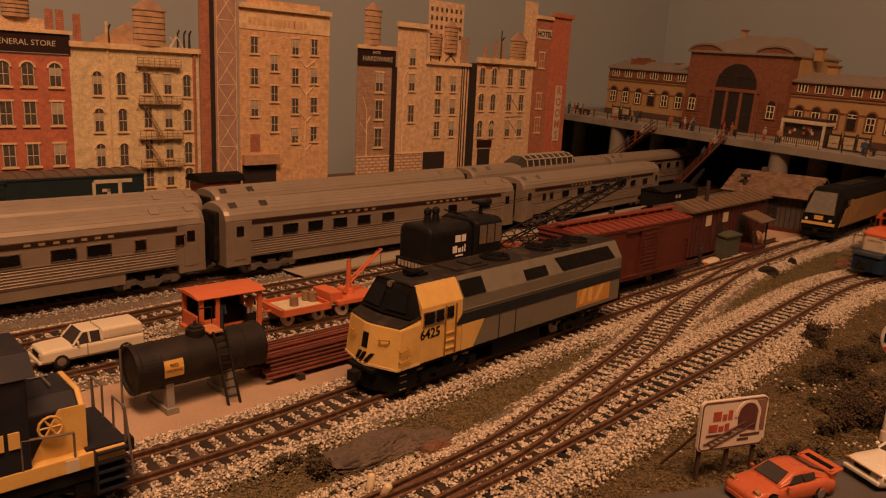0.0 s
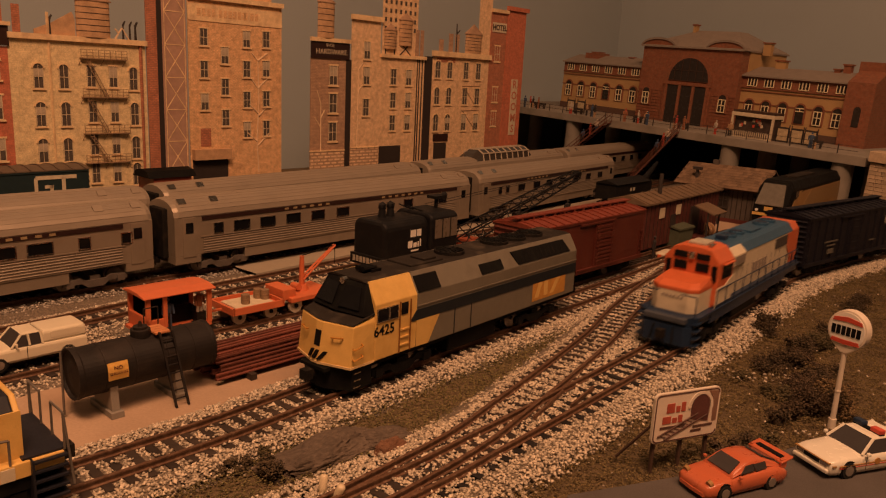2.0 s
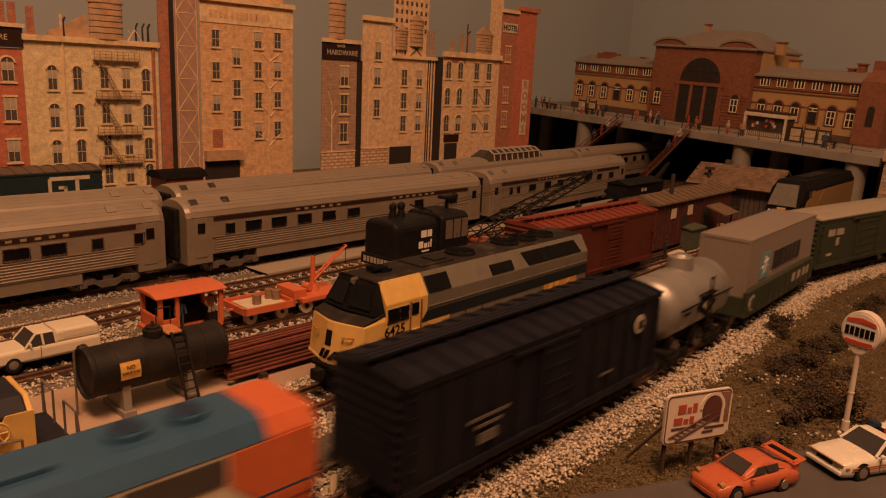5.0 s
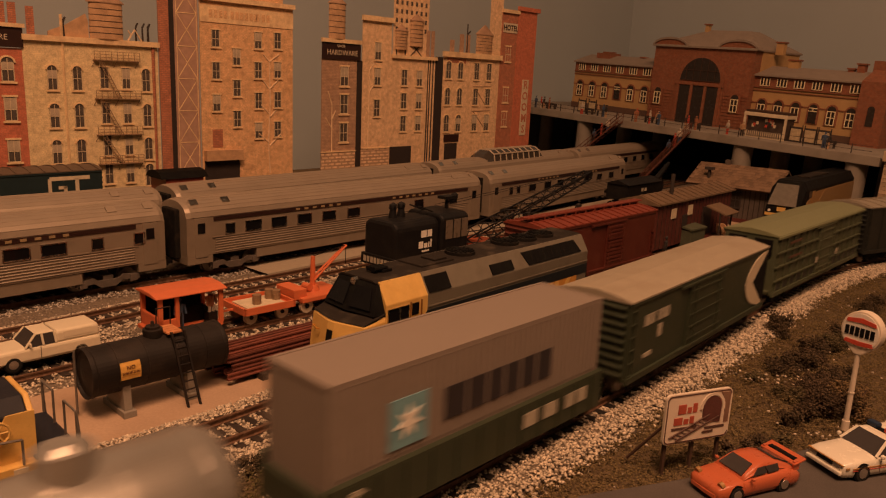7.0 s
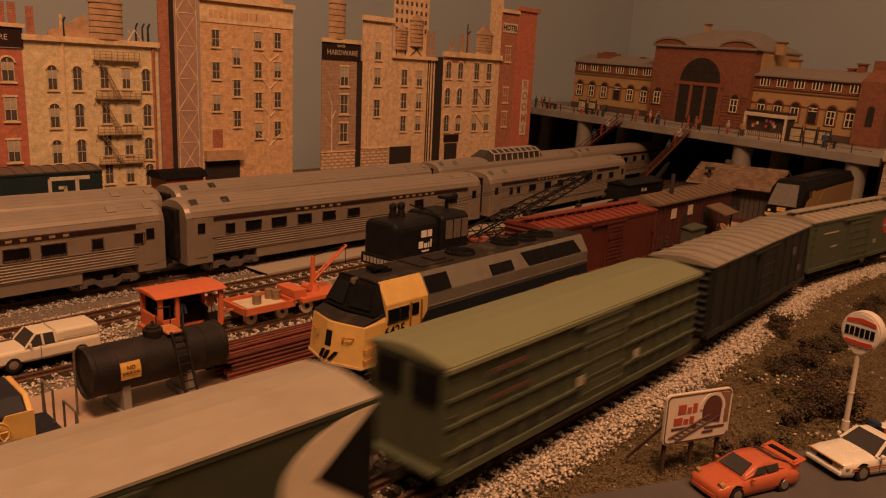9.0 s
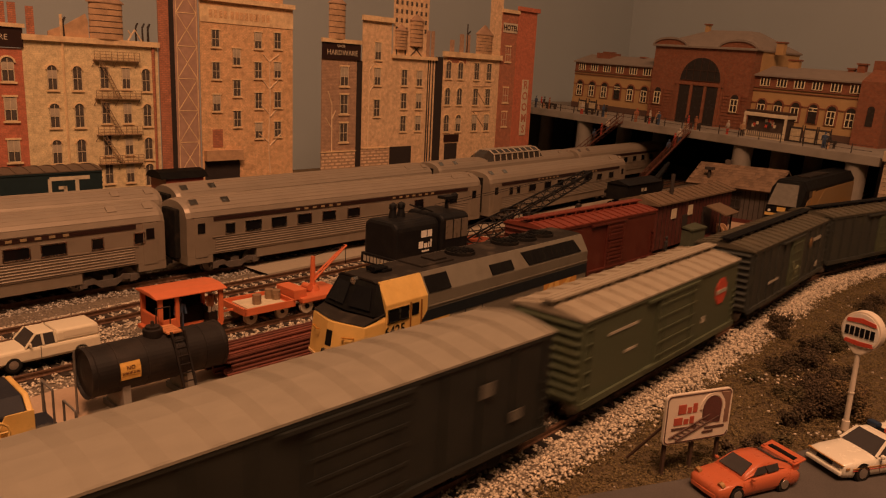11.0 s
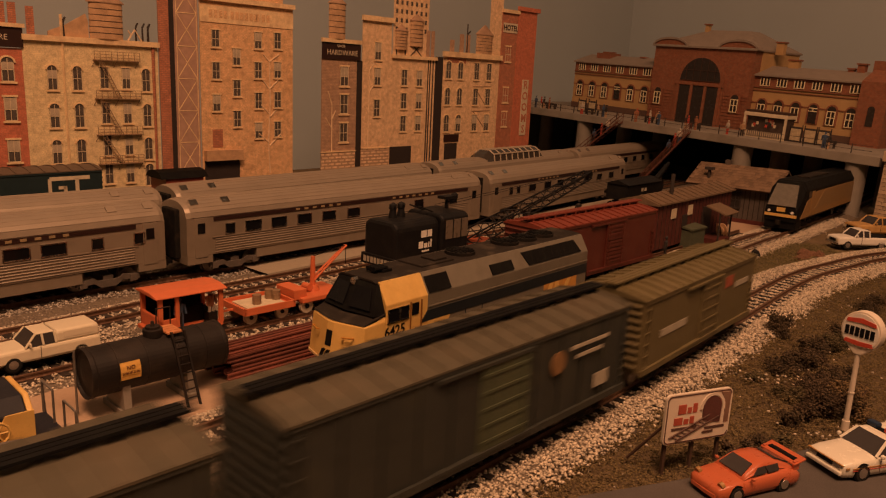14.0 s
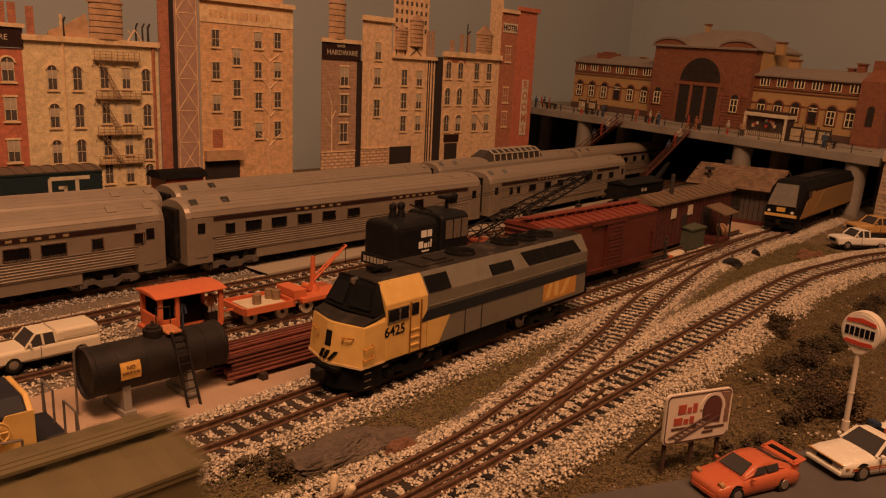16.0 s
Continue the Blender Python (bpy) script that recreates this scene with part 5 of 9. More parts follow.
def coach(m, windows, label, fluted=0.0, dome=False, letter=(), L=0.277):
    root = thing("passenger_coach", label, "passenger coach", "passenger coaches on the yard tracks", m=m)
    w, h2 = 0.0172, L / 2
    side = [(-w, 0.0135), (-w, 0.0395), (w, 0.0395), (w, 0.0135)]
    part("body", prism(B(), side, -h2, h2), SILL, root, "silver side panels", bev=0.0004)
    rp = [(-w - 0.0003, 0.0392)] + [(-w * math.cos(math.pi * k / 12), 0.0392 + 0.0106 * math.sin(math.pi * k / 12) ** 0.8) for k in range(1, 12)] + [(w + 0.0003, 0.0392)]
    bm = B()
    loft(bm, [[(x, y * q, 0.0392 + (z - 0.0392) * q) for y, z in rp] for x, q in ((-h2, 0.93), (-h2 + 0.003, 1), (h2 - 0.003, 1), (h2, 0.93))])
    part("roof", bm, COACHROOF, root, "matt silver rounded roof", smooth=False)
    bm = B()
    for k in range(1, 12):
        y, z = rp[k]
        cyl(bm, (-h2 + 0.006, y, z), (h2 - 0.006, y, z), 0.00022, 4)
    tagged(part("roof_fluting", bm, COACHROOF, root), kind="stuff")
    part("skirt", box(B(), -h2 + 0.052, h2 - 0.052, -w + 0.001, w - 0.0006, 0.0068, 0.0136), SILL, root)
    for s in (1, -1):
        bm = B()
        box(bm, s * h2 - 0.0005 if s > 0 else s * h2 - 0.0035, s * h2 + 0.0035 if s > 0 else s * h2 + 0.0005, -0.0085, 0.0085, 0.0115, 0.044)
        part("diaphragm", bm, DARK, root, bev=0.0008)
        part("vestibule_skirt", box(B(), min(s * h2, s * (h2 - 0.018)), max(s * h2, s * (h2 - 0.018)), -w, w, 0.0085, 0.0136), SILL, root)
        part("door", box(B(), s * (h2 - 0.010) - 0.0045, s * (h2 - 0.010) + 0.0045, w - 0.0002, w + 0.0004, 0.0125, 0.0385), SILL, root, bev=0.0002)
        part("door_window", box(B(), s * (h2 - 0.010) - 0.0026, s * (h2 - 0.010) + 0.0026, w + 0.0002, w + 0.0007, 0.0285, 0.0352), GLASS, root)
    part("letterboard", box(B(), -h2 + 0.019, h2 - 0.019, w, w + 0.0004, 0.0359, 0.0386), MAROON, root, "dark maroon letterboard")
    for x0, n in letter:
        for k in range(n):
            part("marking", box(B(), x0 - 0.0075 * k - 0.0022, x0 - 0.0075 * k + 0.0012, w + 0.0004, w + 0.0006, 0.0365, 0.0380), GOLDINK, root)
    for x, ww in windows:
        part("window", box(B(), x - ww / 2, x + ww / 2, w - 0.0003, w + 0.0003, 0.0268, 0.0328), GLASS, root)
        bm = B()
        for a, b, c, d in ((x - ww / 2 - 0.0006, x - ww / 2, 0.0262, 0.0334), (x + ww / 2, x + ww / 2 + 0.0006, 0.0262, 0.0334), (x - ww / 2, x + ww / 2, 0.0262, 0.0268), (x - ww / 2, x + ww / 2, 0.0328, 0.0334)):
            box(bm, a, b, w - 0.0002, w + 0.0007, c, d)
        part("window_frame", bm, CHROME, root)
    bm = B()
    for k in range(6):
        z = 0.0150 + 0.0017 * k
        cyl(bm, (-h2 + 0.02, w, z), (h2 - 0.02, w, z), 0.00045, 5)
    tagged(part("side_fluting", bm, SILL, root, "horizontal fluting below the windows"), kind="stuff")
    part("belt", box(B(), -h2 + 0.018, h2 - 0.018, w, w + 0.0006, 0.0248, 0.0254), SILL, root)
    for x in (h2 - 0.008, h2 - 0.031, -h2 + 0.008, -h2 + 0.031):
        part("roof_vent", box(B(), x - 0.0028, x + 0.0028, -0.0022, 0.0022, -0.0002, 0.0007), CHROME if x > 0 else COACHROOF, root, m=pose(0, 0.0112, 0.0480, -42, 0, 0))
    if dome:
        bm = B()
        loft(bm, [[(x, y, z) for y, z in ((-0.014, 0.046), (-0.0125, 0.0535 * q), (-0.006, 0.0575 * q), (0.006, 0.0575 * q), (0.0125, 0.0535 * q), (0.014, 0.046))] for x, q in ((0.052, 0.84), (0.047, 0.93), (0.039, 1.0), (-0.055, 1.0), (-0.066, 0.83))])
        d = part("dome", bm, mat("dome_glass", (0.05, 0.042, 0.035), 0.10, var=0.15, bump=0.0, spec=0.6), root, "glazed observation dome")
        bm = B()
        for x in np.linspace(-0.055, 0.039, 9):
            loft(bm, [[(x - 0.0008, y, z) for y, z in ((-0.0143, 0.046), (-0.0128, 0.0538), (-0.0061, 0.0579), (0.0061, 0.0579), (0.0128, 0.0538), (0.0143, 0.046))], [(x + 0.0008, y, z) for y, z in ((-0.0143, 0.046), (-0.0128, 0.0538), (-0.0061, 0.0579), (0.0061, 0.0579), (0.0128, 0.0538), (0.0143, 0.046))]])
        for y, z in ((0.0128, 0.0538), (-0.0128, 0.0538), (0.0, 0.058)):
            box(bm, -0.056, 0.040, y - 0.0008, y + 0.0008, z - 0.0005, z + 0.0006)
        part("dome_frame", bm, mat("dome_silver", (0.62, 0.54, 0.43), 0.35, 0.2, var=0.1), d)
    for x in (-h2 + 0.036, h2 - 0.036):
        bogie(root, x, wb=0.0305, r=0.0053, material=mat("grey_truck", (0.13, 0.11, 0.095), 0.6, 0.2, var=0.3), reach=0.0145)
    coupler(root, h2 + 0.002, 1)
    coupler(root, -h2 - 0.002, -1)
    return root


def spot(D, x, y, ds):
    s = np.r_[0, np.cumsum(np.linalg.norm(np.diff(D, axis=0), axis=1))]
    c = s[np.argmin((D[:, 0] - x) ** 2 + (D[:, 1] - y) ** 2)] + ds
    return np.interp(c, s, D[:, 0]), np.interp(c, s, D[:, 1])


LC = 0.291
C2 = spot(T4, -0.0805, 0.5824, 0.0045)
coach(on_track(T4, *C2, LC), [(0.1145, 0.006), (0.0965, 0.0115), (0.0755, 0.0115), (0.0535, 0.0115), (0.031, 0.0115), (0.007, 0.0115), (-0.0645, 0.0095), (-0.107, 0.0095)], "silver coach with maroon letterboard and square windows", letter=((0.060, 6), (-0.035, 7)), L=LC)
coach(on_track(T4, *spot(T4, *C2, -0.302), LC), [(-0.1285, 0.006), (-0.103, 0.006), (-0.0785, 0.013), (-0.059, 0.013), (-0.030, 0.013), (-0.008, 0.013), (0.02, 0.013)], "silver coach with fluted lower sides and wide windows", letter=((-0.04, 7),), L=LC)
coach(on_track(T4, *spot(T4, *C2, 0.302), LC), [(0.1105, 0.005), (0.0975, 0.005), (0.0715, 0.012), (0.0415, 0.012), (0.015, 0.012), (-0.0135, 0.011), (-0.0445, 0.011), (-0.075, 0.011), (-0.1055, 0.011)], "silver coach with a row of small windows", letter=((0.06, 6), (-0.02, 7)), L=LC)
R2 = spot(T5, -0.205, 0.53, 0.142)
coach(on_track(T5, *R2, 0.277), [(x, 0.010) for x in np.linspace(-0.09, 0.09, 7)], "silver coach on the rear track", letter=())
coach(on_track(T5, *spot(T5, *R2, -0.288), 0.277), [(x, 0.010) for x in np.linspace(-0.09, 0.09, 7)], "silver coach on the rear track")
coach(on_track(T5, *spot(T5, *R2, 0.288), 0.277), [(x, 0.010) for x in np.linspace(-0.09, 0.09, 7)], "silver dome coach on the rear track", dome=True)

coach(on_track(T5, *spot(T5, *R2, 0.576), 0.277), [(x, 0.010) for x in np.linspace(-0.09, 0.09, 7)], "silver coach half under the bridge")

# -- freight stock on the back and side tracks --
BOXRED = mat("oxide_red_paint", (0.095, 0.021, 0.014), 0.5, var=0.15, dirt=((0.14, 0.04, 0.025), 80, 0.4))
BOXREDROOF = mat("bright_oxide_roof", (0.20, 0.045, 0.028), 0.5, var=0.15)
red_car = boxcar("boxcar", "oxide-red boxcar with panelled door standing on the siding", 0.136, BOXRED, BOXREDROOF, ribs=0, door=(-0.012, 0.024), walkway=True, H=0.0455, group="standing freight cars")
red_car.matrix_basis = on_track(T8, 0.0970, 0.511, 0.14)
bm = B()
for k in range(9):
    box(bm, -0.0235, -0.001, 0.0178, 0.0184, 0.018 + 0.0027 * k, 0.0192 + 0.0027 * k)
part("louvre", bm, BOXRED, red_car)
TEAL = mat("dark_teal_paint", (0.014, 0.03, 0.036), 0.5, var=0.2)
gt_car = boxcar("boxcar", "dark teal boxcar with large pale emblem on the back track", 0.18, TEAL, mat("brown_roof", (0.12, 0.09, 0.065), 0.6, var=0.2), ribs=0, door=(0.03, 0.03), roof_ribs=18, H=0.047, group="standing freight cars")
gt_car.matrix_basis = on_track(T9, -0.3555, 0.556, 0.18)
for x0, x1, z0, z1 in ((-0.030, -0.052, 0.0405, 0.0435), (-0.028, -0.032, 0.0265, 0.042), (-0.030, -0.050, 0.0265, 0.0292), (-0.046, -0.050, 0.0265, 0.036), (-0.040, -0.050, 0.0335, 0.036), (-0.052, -0.078, 0.0405, 0.0435), (-0.060, -0.0645, 0.0265, 0.0415)):
    bars(gt_car, CREAM, [(-0.048 + (x0 + 0.028) * 0.64, -0.048 + (x1 + 0.028) * 0.64, z0, z1)], 0.0169, "emblem")
bars(gt_car, FADED, [(0.02, 0.0, 0.018, 0.0195)], 0.0181)
BRICKCAR = mat("dull_maroon_boards", (0.085, 0.018, 0.014), 0.75, var=0.35, dirt=((0.13, 0.05, 0.035), 150, 0.35))
caboose = thing("red_van", "small red caboose on the back track", "caboose", m=on_track(T9, -0.244, 0.676, 0.09) @ Matrix.Scale(0.86, 4))
part("body", box(B(), -0.021, 0.021, -0.0165, 0.0165, 0.012, 0.041), BOXREDROOF, caboose, bev=0.0005)
part("roof", prism(B(), [(-0.0185, 0.041), (-0.011, 0.0475), (0, 0.0493), (0.011, 0.0475), (0.0185, 0.041)], -0.026, 0.026), BLACK, caboose, "black arched roof")
for x in (-0.012, 0.012):
    part("window", box(B(), x - 0.003, x + 0.003, 0.0163, 0.0169, 0.027, 0.036), CREAM, caboose)
for x in (-0.011, 0.011):
    bogie(caboose, x, wb=0.0120)

# ---- printed building flats on the back wall: x along the wall, z up, faces -y ----
PIPE = mat("dark_iron", (0.04, 0.032, 0.028), 0.7, var=0.2)
FRAME = mat("printed_window_frame", (0.60, 0.50, 0.35), 0.7, var=0.3)
PANE = mat("printed_dark_pane", (0.085, 0.07, 0.06), 0.5, var=0.8, scale=160)
BLIND = mat("printed_blind", (0.44, 0.37, 0.28), 0.7, var=0.4, scale=160)
BRANCH = mat("printed_branch", (0.74, 0.56, 0.37), 0.8, var=0.3)
# near-black: printed gap shadows on the flats, shade colour in shed openings
GAP = mat("print_and_opening_shade", (0.03, 0.022, 0.02), 0.85, var=0.3)
RB = brick_mat("red_brick_print", (0.60, 0.185, 0.105), (0.50, 0.150, 0.085), (0.47, 0.165, 0.10), size=0.0032, stain=(0.36, 0.14, 0.09))
ESCAPE = mat("printed_escape_iron", (0.30, 0.20, 0.125), 0.7, var=0.3)
YB = brick_mat("yellow_stucco_print", (0.74, 0.60, 0.36), (0.73, 0.59, 0.35), (0.71, 0.57, 0.34), stain=(0.46, 0.31, 0.17), amount=0.6)
TB = brick_mat("tan_brick_print", (0.79, 0.53, 0.30), (0.73, 0.46, 0.25), (0.66, 0.41, 0.22), size=0.0036, stain=(0.36, 0.19, 0.10), amount=0.85)
GB = brick_mat("brown_stone_print", (0.578, 0.374, 0.238), (0.476, 0.306, 0.204), (0.340, 0.221, 0.153), size=0.004, stain=(0.255, 0.153, 0.102), amount=0.9)
CB = brick_mat("cream_brick_print", (0.816, 0.588, 0.367), (0.76, 0.540, 0.330), (0.70, 0.49, 0.30), size=0.0034, stain=(0.374, 0.221, 0.136), amount=0.9)
HB = brick_mat("rust_brick_print", (0.578, 0.221, 0.119), (0.459, 0.170, 0.093), (0.340, 0.153, 0.102), stain=(0.238, 0.102, 0.068), amount=0.8)
LATT = mat("purple_grey_print", (0.425, 0.272, 0.204), 0.8, var=0.2, dirt=((0.289, 0.170, 0.136), 60, 0.5))
CORN = mat("cornice_print", (0.782, 0.578, 0.340), 0.75, var=0.25, dirt=((0.425, 0.272, 0.170), 80, 0.5))
WOODP = mat("weathered_wood_print", (0.510, 0.323, 0.187), 0.8, var=0.35, scale=150)
FY = -0.0012
_win = {}


def window(root, x, z, w, h, arch=False, blind=0.0, trim=None):
    """A sash window with frame, panes, sill and head."""
    key = (round(w, 4), round(h, 4), arch)
    if key not in _win:
        bm = B()
        if arch:
            out = [(w / 2, 0), (w / 2, h - w * 0.45)] + [(w / 2 * math.cos(math.pi * k / 6), h - w * 0.45 + w * 0.45 * math.sin(math.pi * k / 6)) for k in range(1, 6)] + [(-w / 2, h - w * 0.45), (-w / 2, 0)]
        else:
            out = [(w / 2, 0), (w / 2, h), (-w / 2, h), (-w / 2, 0)]
        prism(bm, out, -0.0003, 0.0002, axis="y")
        pane = done(bm, "pane", PANE)
        bm = B()
        t = w * 0.07
        for x0, x1, z0, z1 in ((-w / 2, -w / 2 + t, 0, h - (w * 0.45 if arch else 0)), (w / 2 - t, w / 2, 0, h - (w * 0.45 if arch else 0)), (-w / 2, w / 2, h * 0.47, h * 0.47 + t), (-w / 2, w / 2, 0, t), (-t * 0.35, t * 0.35, 0, h * 0.95)):
            box(bm, x0, x1, -0.0006, -0.0002, z0, z1)
        frm = done(bm, "window", FRAME)
        bm = B()
        box(bm, -w * 0.66, w * 0.66, -0.0013, 0.0, -w * 0.16, 0)
        sill = done(bm, "sill", CORN)
        bm = B()
        if arch:
            q = [(r * math.cos(math.pi * k / 6), h - w * 0.45 + r * 0.92 * math.sin(math.pi * k / 6)) for r, ks in ((w * 0.5, range(7)), (w * 0.66, range(6, -1, -1))) for k in ks]
            prism(bm, q, -0.0010, 0, axis="y")
        else:
            box(bm, -w * 0.62, w * 0.62, -0.0009, 0, h, h + w * 0.16)
        head = done(bm, "lintel", CORN)
        bm = B()
        box(bm, -w / 2 + t, w / 2 - t, -0.00045, -0.0003, h * 0.5, h * (0.8 if arch else 0.97))
        _win[key] = (pane, frm, sill, head, done(bm, "blind", BLIND))
    pane, frm, sill, head, bl = _win[key]
    f = part("window", frm, FRAME, root, m=Matrix.Translation((x, FY, z)))
    part("pane", pane, PANE, f)
    part("sill", sill, CORN, f)
    part("lintel", head, CORN, f)
    if blind:
        part("blind", bl, BLIND, f)
    return f


def flat(name, label, x0, x1, z1, material, z0=-0.004, y=0.0, outline=None):
    root = thing(name, label, "building", "printed building flats", m=wm)
    bm = prism(B(), outline or [(x0, z0), (x1, z0), (x1, z1), (x0, z1)], FY + y, -0.0001 + y, axis="y")
    part("wall", bm, material, root)
    return root


def slab(root, name, x0, x1, z0, z1, material, proud=0.001, label=""):
    return part(name, box(B(), x0, x1, FY - proud, FY + 0.0001, z0, z1), material, root, label)


def strokes(root, segs, material=BRANCH, r=0.0004, name="branch"):
    bm = B()
    for a, b in segs:
        cyl(bm, (a[0], FY - 0.0002, a[1]), (b[0], FY - 0.0002, b[1]), r, 5, r * 0.7)
    part(name, bm, material, root)


TANKROOF = mat("tan_tank_roof_print", (0.36, 0.23, 0.15), 0.8, var=0.35, scale=140)


def water_tank(root, x0, x1, z0, z1, legs=0.0):
    """A half-round hooped tank with a cone roof, as on the prints."""
    w, xc = x1 - x0, (x0 + x1) / 2
    zt = z1 - w * 0.42
    arc = [(xc + w / 2 * math.cos(math.pi * k / 12), FY - 0.004 * math.sin(math.pi * k / 12)) for k in range(13)]
    tk = part("water_tank", loft(B(), [[(x, y, z) for x, y in arc] for z in (z0 + legs, zt)]), WOODP, root)
    part("tank_roof", loft(B(), [[(xc + (x - xc) * q, FY + (y - FY) * q, z) for x, y in arc] for z, q in ((zt, 1.14), (zt + w * 0.03, 1.14), (z1, 0.03))]), TANKROOF, root)
    for k in range(1, 6):
        z = z0 + legs + (zt - z0 - legs) * k / 6
        part("hoop", loft(B(), [[(xc + (x - xc) * 1.02, FY + (y - FY) * 1.08, z + d) for x, y in arc] for d in (-0.0002, 0.0002)]), PIPE, tk)
    if legs:
        for x in (x0 + w * 0.12, x1 - w * 0.12):
            part("tank_leg", box(B(), x - w * 0.05, x + w * 0.05, FY - 0.0002, FY + 0.001, z0, z0 + legs), PIPE, root)


red = flat("building_flat", "red brick store flat with white-lettered sign board", -0.085, -0.0125, 0.143, RB)
slab(red, "sign_board", -0.083, -0.0115, 0.1435, 0.159, MAROON, 0.0015, "dark sign board")
lettering("sign_letters", "GENERAL STORE", 0.0062, CREAM, red, at(-0.046, FY - 0.0017, 0.151, SIDE_L))
slab(red, "cornice", -0.085, -0.010, 0.159, 0.162, CORN, 0.003)
for x in (-0.062, -0.0445, -0.024):
    for z, hh in ((0.117, 0.019), (0.086, 0.019), (0.053, 0.018)):
        window(red, x, z, 0.0095, hh, arch=(z > 0.1), blind=1 if x > -0.03 else 0)
slab(red, "parapet", -0.075, -0.03, 0.162, 0.170, CB, 0.0005)
water_tank(red, -0.060, -0.040, 0.170, 0.197)
for x in (-0.078, -0.026, -0.018):
    slab(red, "chimney", x - 0.003, x + 0.003, 0.162, 0.178, HB, 0.0003)

yel = flat("building_flat", "yellow stucco tenement flat with iron fire escape", -0.0125, 0.1005, 0.150, YB)
slab(yel, "cornice", -0.0125, 0.1015, 0.150, 0.1545, CORN, 0.0028)
for x in (0.009, 0.029, 0.0885):
    for z in (0.111, 0.080, 0.050, 0.026):
        window(yel, x, z, 0.0078, 0.020, arch=True, blind=1 if x < 0.01 else 0)
for z in (0.113, 0.083, 0.055, 0.030):
    window(yel, 0.0515, z, 0.0074, 0.018)
    window(yel, 0.0705, z, 0.0074, 0.018, blind=1)
strokes(yel, [((0.0185, 0.172), (0.0185, 0.03))], CORN, 0.0012, "drainpipe")
strokes(yel, [((0.0960, 0.150), (0.0960, 0.0))], HB, 0.0016, "corner_strip")
for k, z in enumerate((0.137, 0.1045, 0.0735, 0.048)):
    fe = part("fire_escape", box(B(), 0.0425, 0.082, FY - 0.004, FY, z - 0.0004, z + 0.0002), ESCAPE, yel)
    bm = B()
    for zz in (0.002, 0.0045, 0.007):
        box(bm, 0.0425, 0.082, FY - 0.0041, FY - 0.0037, z + zz, z + zz + 0.0004)
    for x in np.linspace(0.0425, 0.082, 9):
        box(bm, x - 0.0002, x + 0.0002, FY - 0.0041, FY - 0.0037, z, z + 0.0072)
    for x in (0.0435, 0.062, 0.081):
        cyl(bm, (x, FY - 0.0038, z), (x - 0.002, FY, z - 0.006), 0.0003, 5)
    tagged(part("railing", bm, ESCAPE, fe), kind="stuff")
    if k < 3:
        zn = (0.1045, 0.0735, 0.048)[k]
        bm = B()
        for dx in (0, 0.003):
            cyl(bm, (0.046 + dx, FY - 0.003, z), (0.062 + dx, FY - 0.003, zn), 0.00035, 5)
        for j in range(1, 10):
            x, zz = 0.046 + 0.016 * j / 10, z + (zn - z) * j / 10
            box(bm, x, x + 0.003, FY - 0.0034, FY - 0.0026, zz - 0.0002, zz + 0.0002)
        part("stair", bm, ESCAPE, fe)
part("roof_shed", prism(B(), [(0.008, 0.1545), (0.0405, 0.1545), (0.0405, 0.168), (0.0385, 0.174), (0.022, 0.164), (0.008, 0.158)], FY, FY + 0.001, axis="y"), WOODP, yel)
water_tank(yel, 0.0412, 0.0698, 0.1545, 0.196)
for x, r in ((0.020, 0.0012), (0.081, 0.0010), (0.087, 0.0010), (0.092, 0.0012)):
    strokes(yel, [((x, 0.1545), (x, 0.166)), ((x, 0.166), (x + 0.002, 0.170))], PIPE, r, "roof_pipe")
slab(yel, "chimney", -0.008, -0.002, 0.1545, 0.176, HB, 0.0003)
strokes(yel, [((0.074, 0.1545), (0.08, 0.164)), ((0.08, 0.164), (0.086, 0.1545)), ((0.077, 0.159), (0.074, 0.163))], BRANCH, 0.0009)

tow = flat("building_flat", "brown tower flat with a lattice strip", 0.1015, 0.1405, 0.212, LATT, y=-0.0004)
slab(tow, "brick_edge", 0.1015, 0.1115, 0.0, 0.212, HB, 0.0009)
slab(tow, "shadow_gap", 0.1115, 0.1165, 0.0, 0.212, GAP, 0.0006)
seg = []
for k in range(7):
    z = 0.212 - 0.0295 * (k + 1)
    seg += [((0.119, z), (0.139, z + 0.0295)), ((0.139, z), (0.119, z + 0.0295)), ((0.119, z), (0.139, z))]
seg += [((0.119, 0.0), (0.119, 0.212)), ((0.139, 0.0), (0.139, 0.212))]
strokes(tow, seg, CORN, 0.0006, "lattice")

tall = flat("building_flat", "tall tan brick warehouse flat with bare vine branches", 0.1425, 0.2475, 0.200, TB)
slab(tall, "sign_band", 0.1425, 0.2475, 0.1765, 0.192, CORN, 0.0006, "worn painted sign band")
slab(tall, "cornice", 0.1415, 0.2485, 0.196, 0.2005, CORN, 0.003)
slab(tall, "parapet", 0.150, 0.235, 0.2005, 0.205, TB, 0.0003)
for k, (x, n) in enumerate(((0.152, 4), (0.175, 6), (0.203, 1), (0.210, 2))):
    for j in range(n):
        slab(tall, "marking", x + 0.0052 * j, x + 0.0052 * j + 0.0036, 0.181, 0.188, TB, 0.0008)
for x, zs in ((0.1585, (0.154, 0.124, 0.0935)), (0.181, (0.138, 0.108, 0.078)), (0.2055, (0.155, 0.126, 0.096, 0.066)), (0.2285, (0.156, 0.127, 0.097, 0.067))):
    for j, z in enumerate(zs):
        window(tall, x, z, 0.0085, 0.0158, blind=1 if (j + int(x * 1000)) % 3 == 1 else 0)
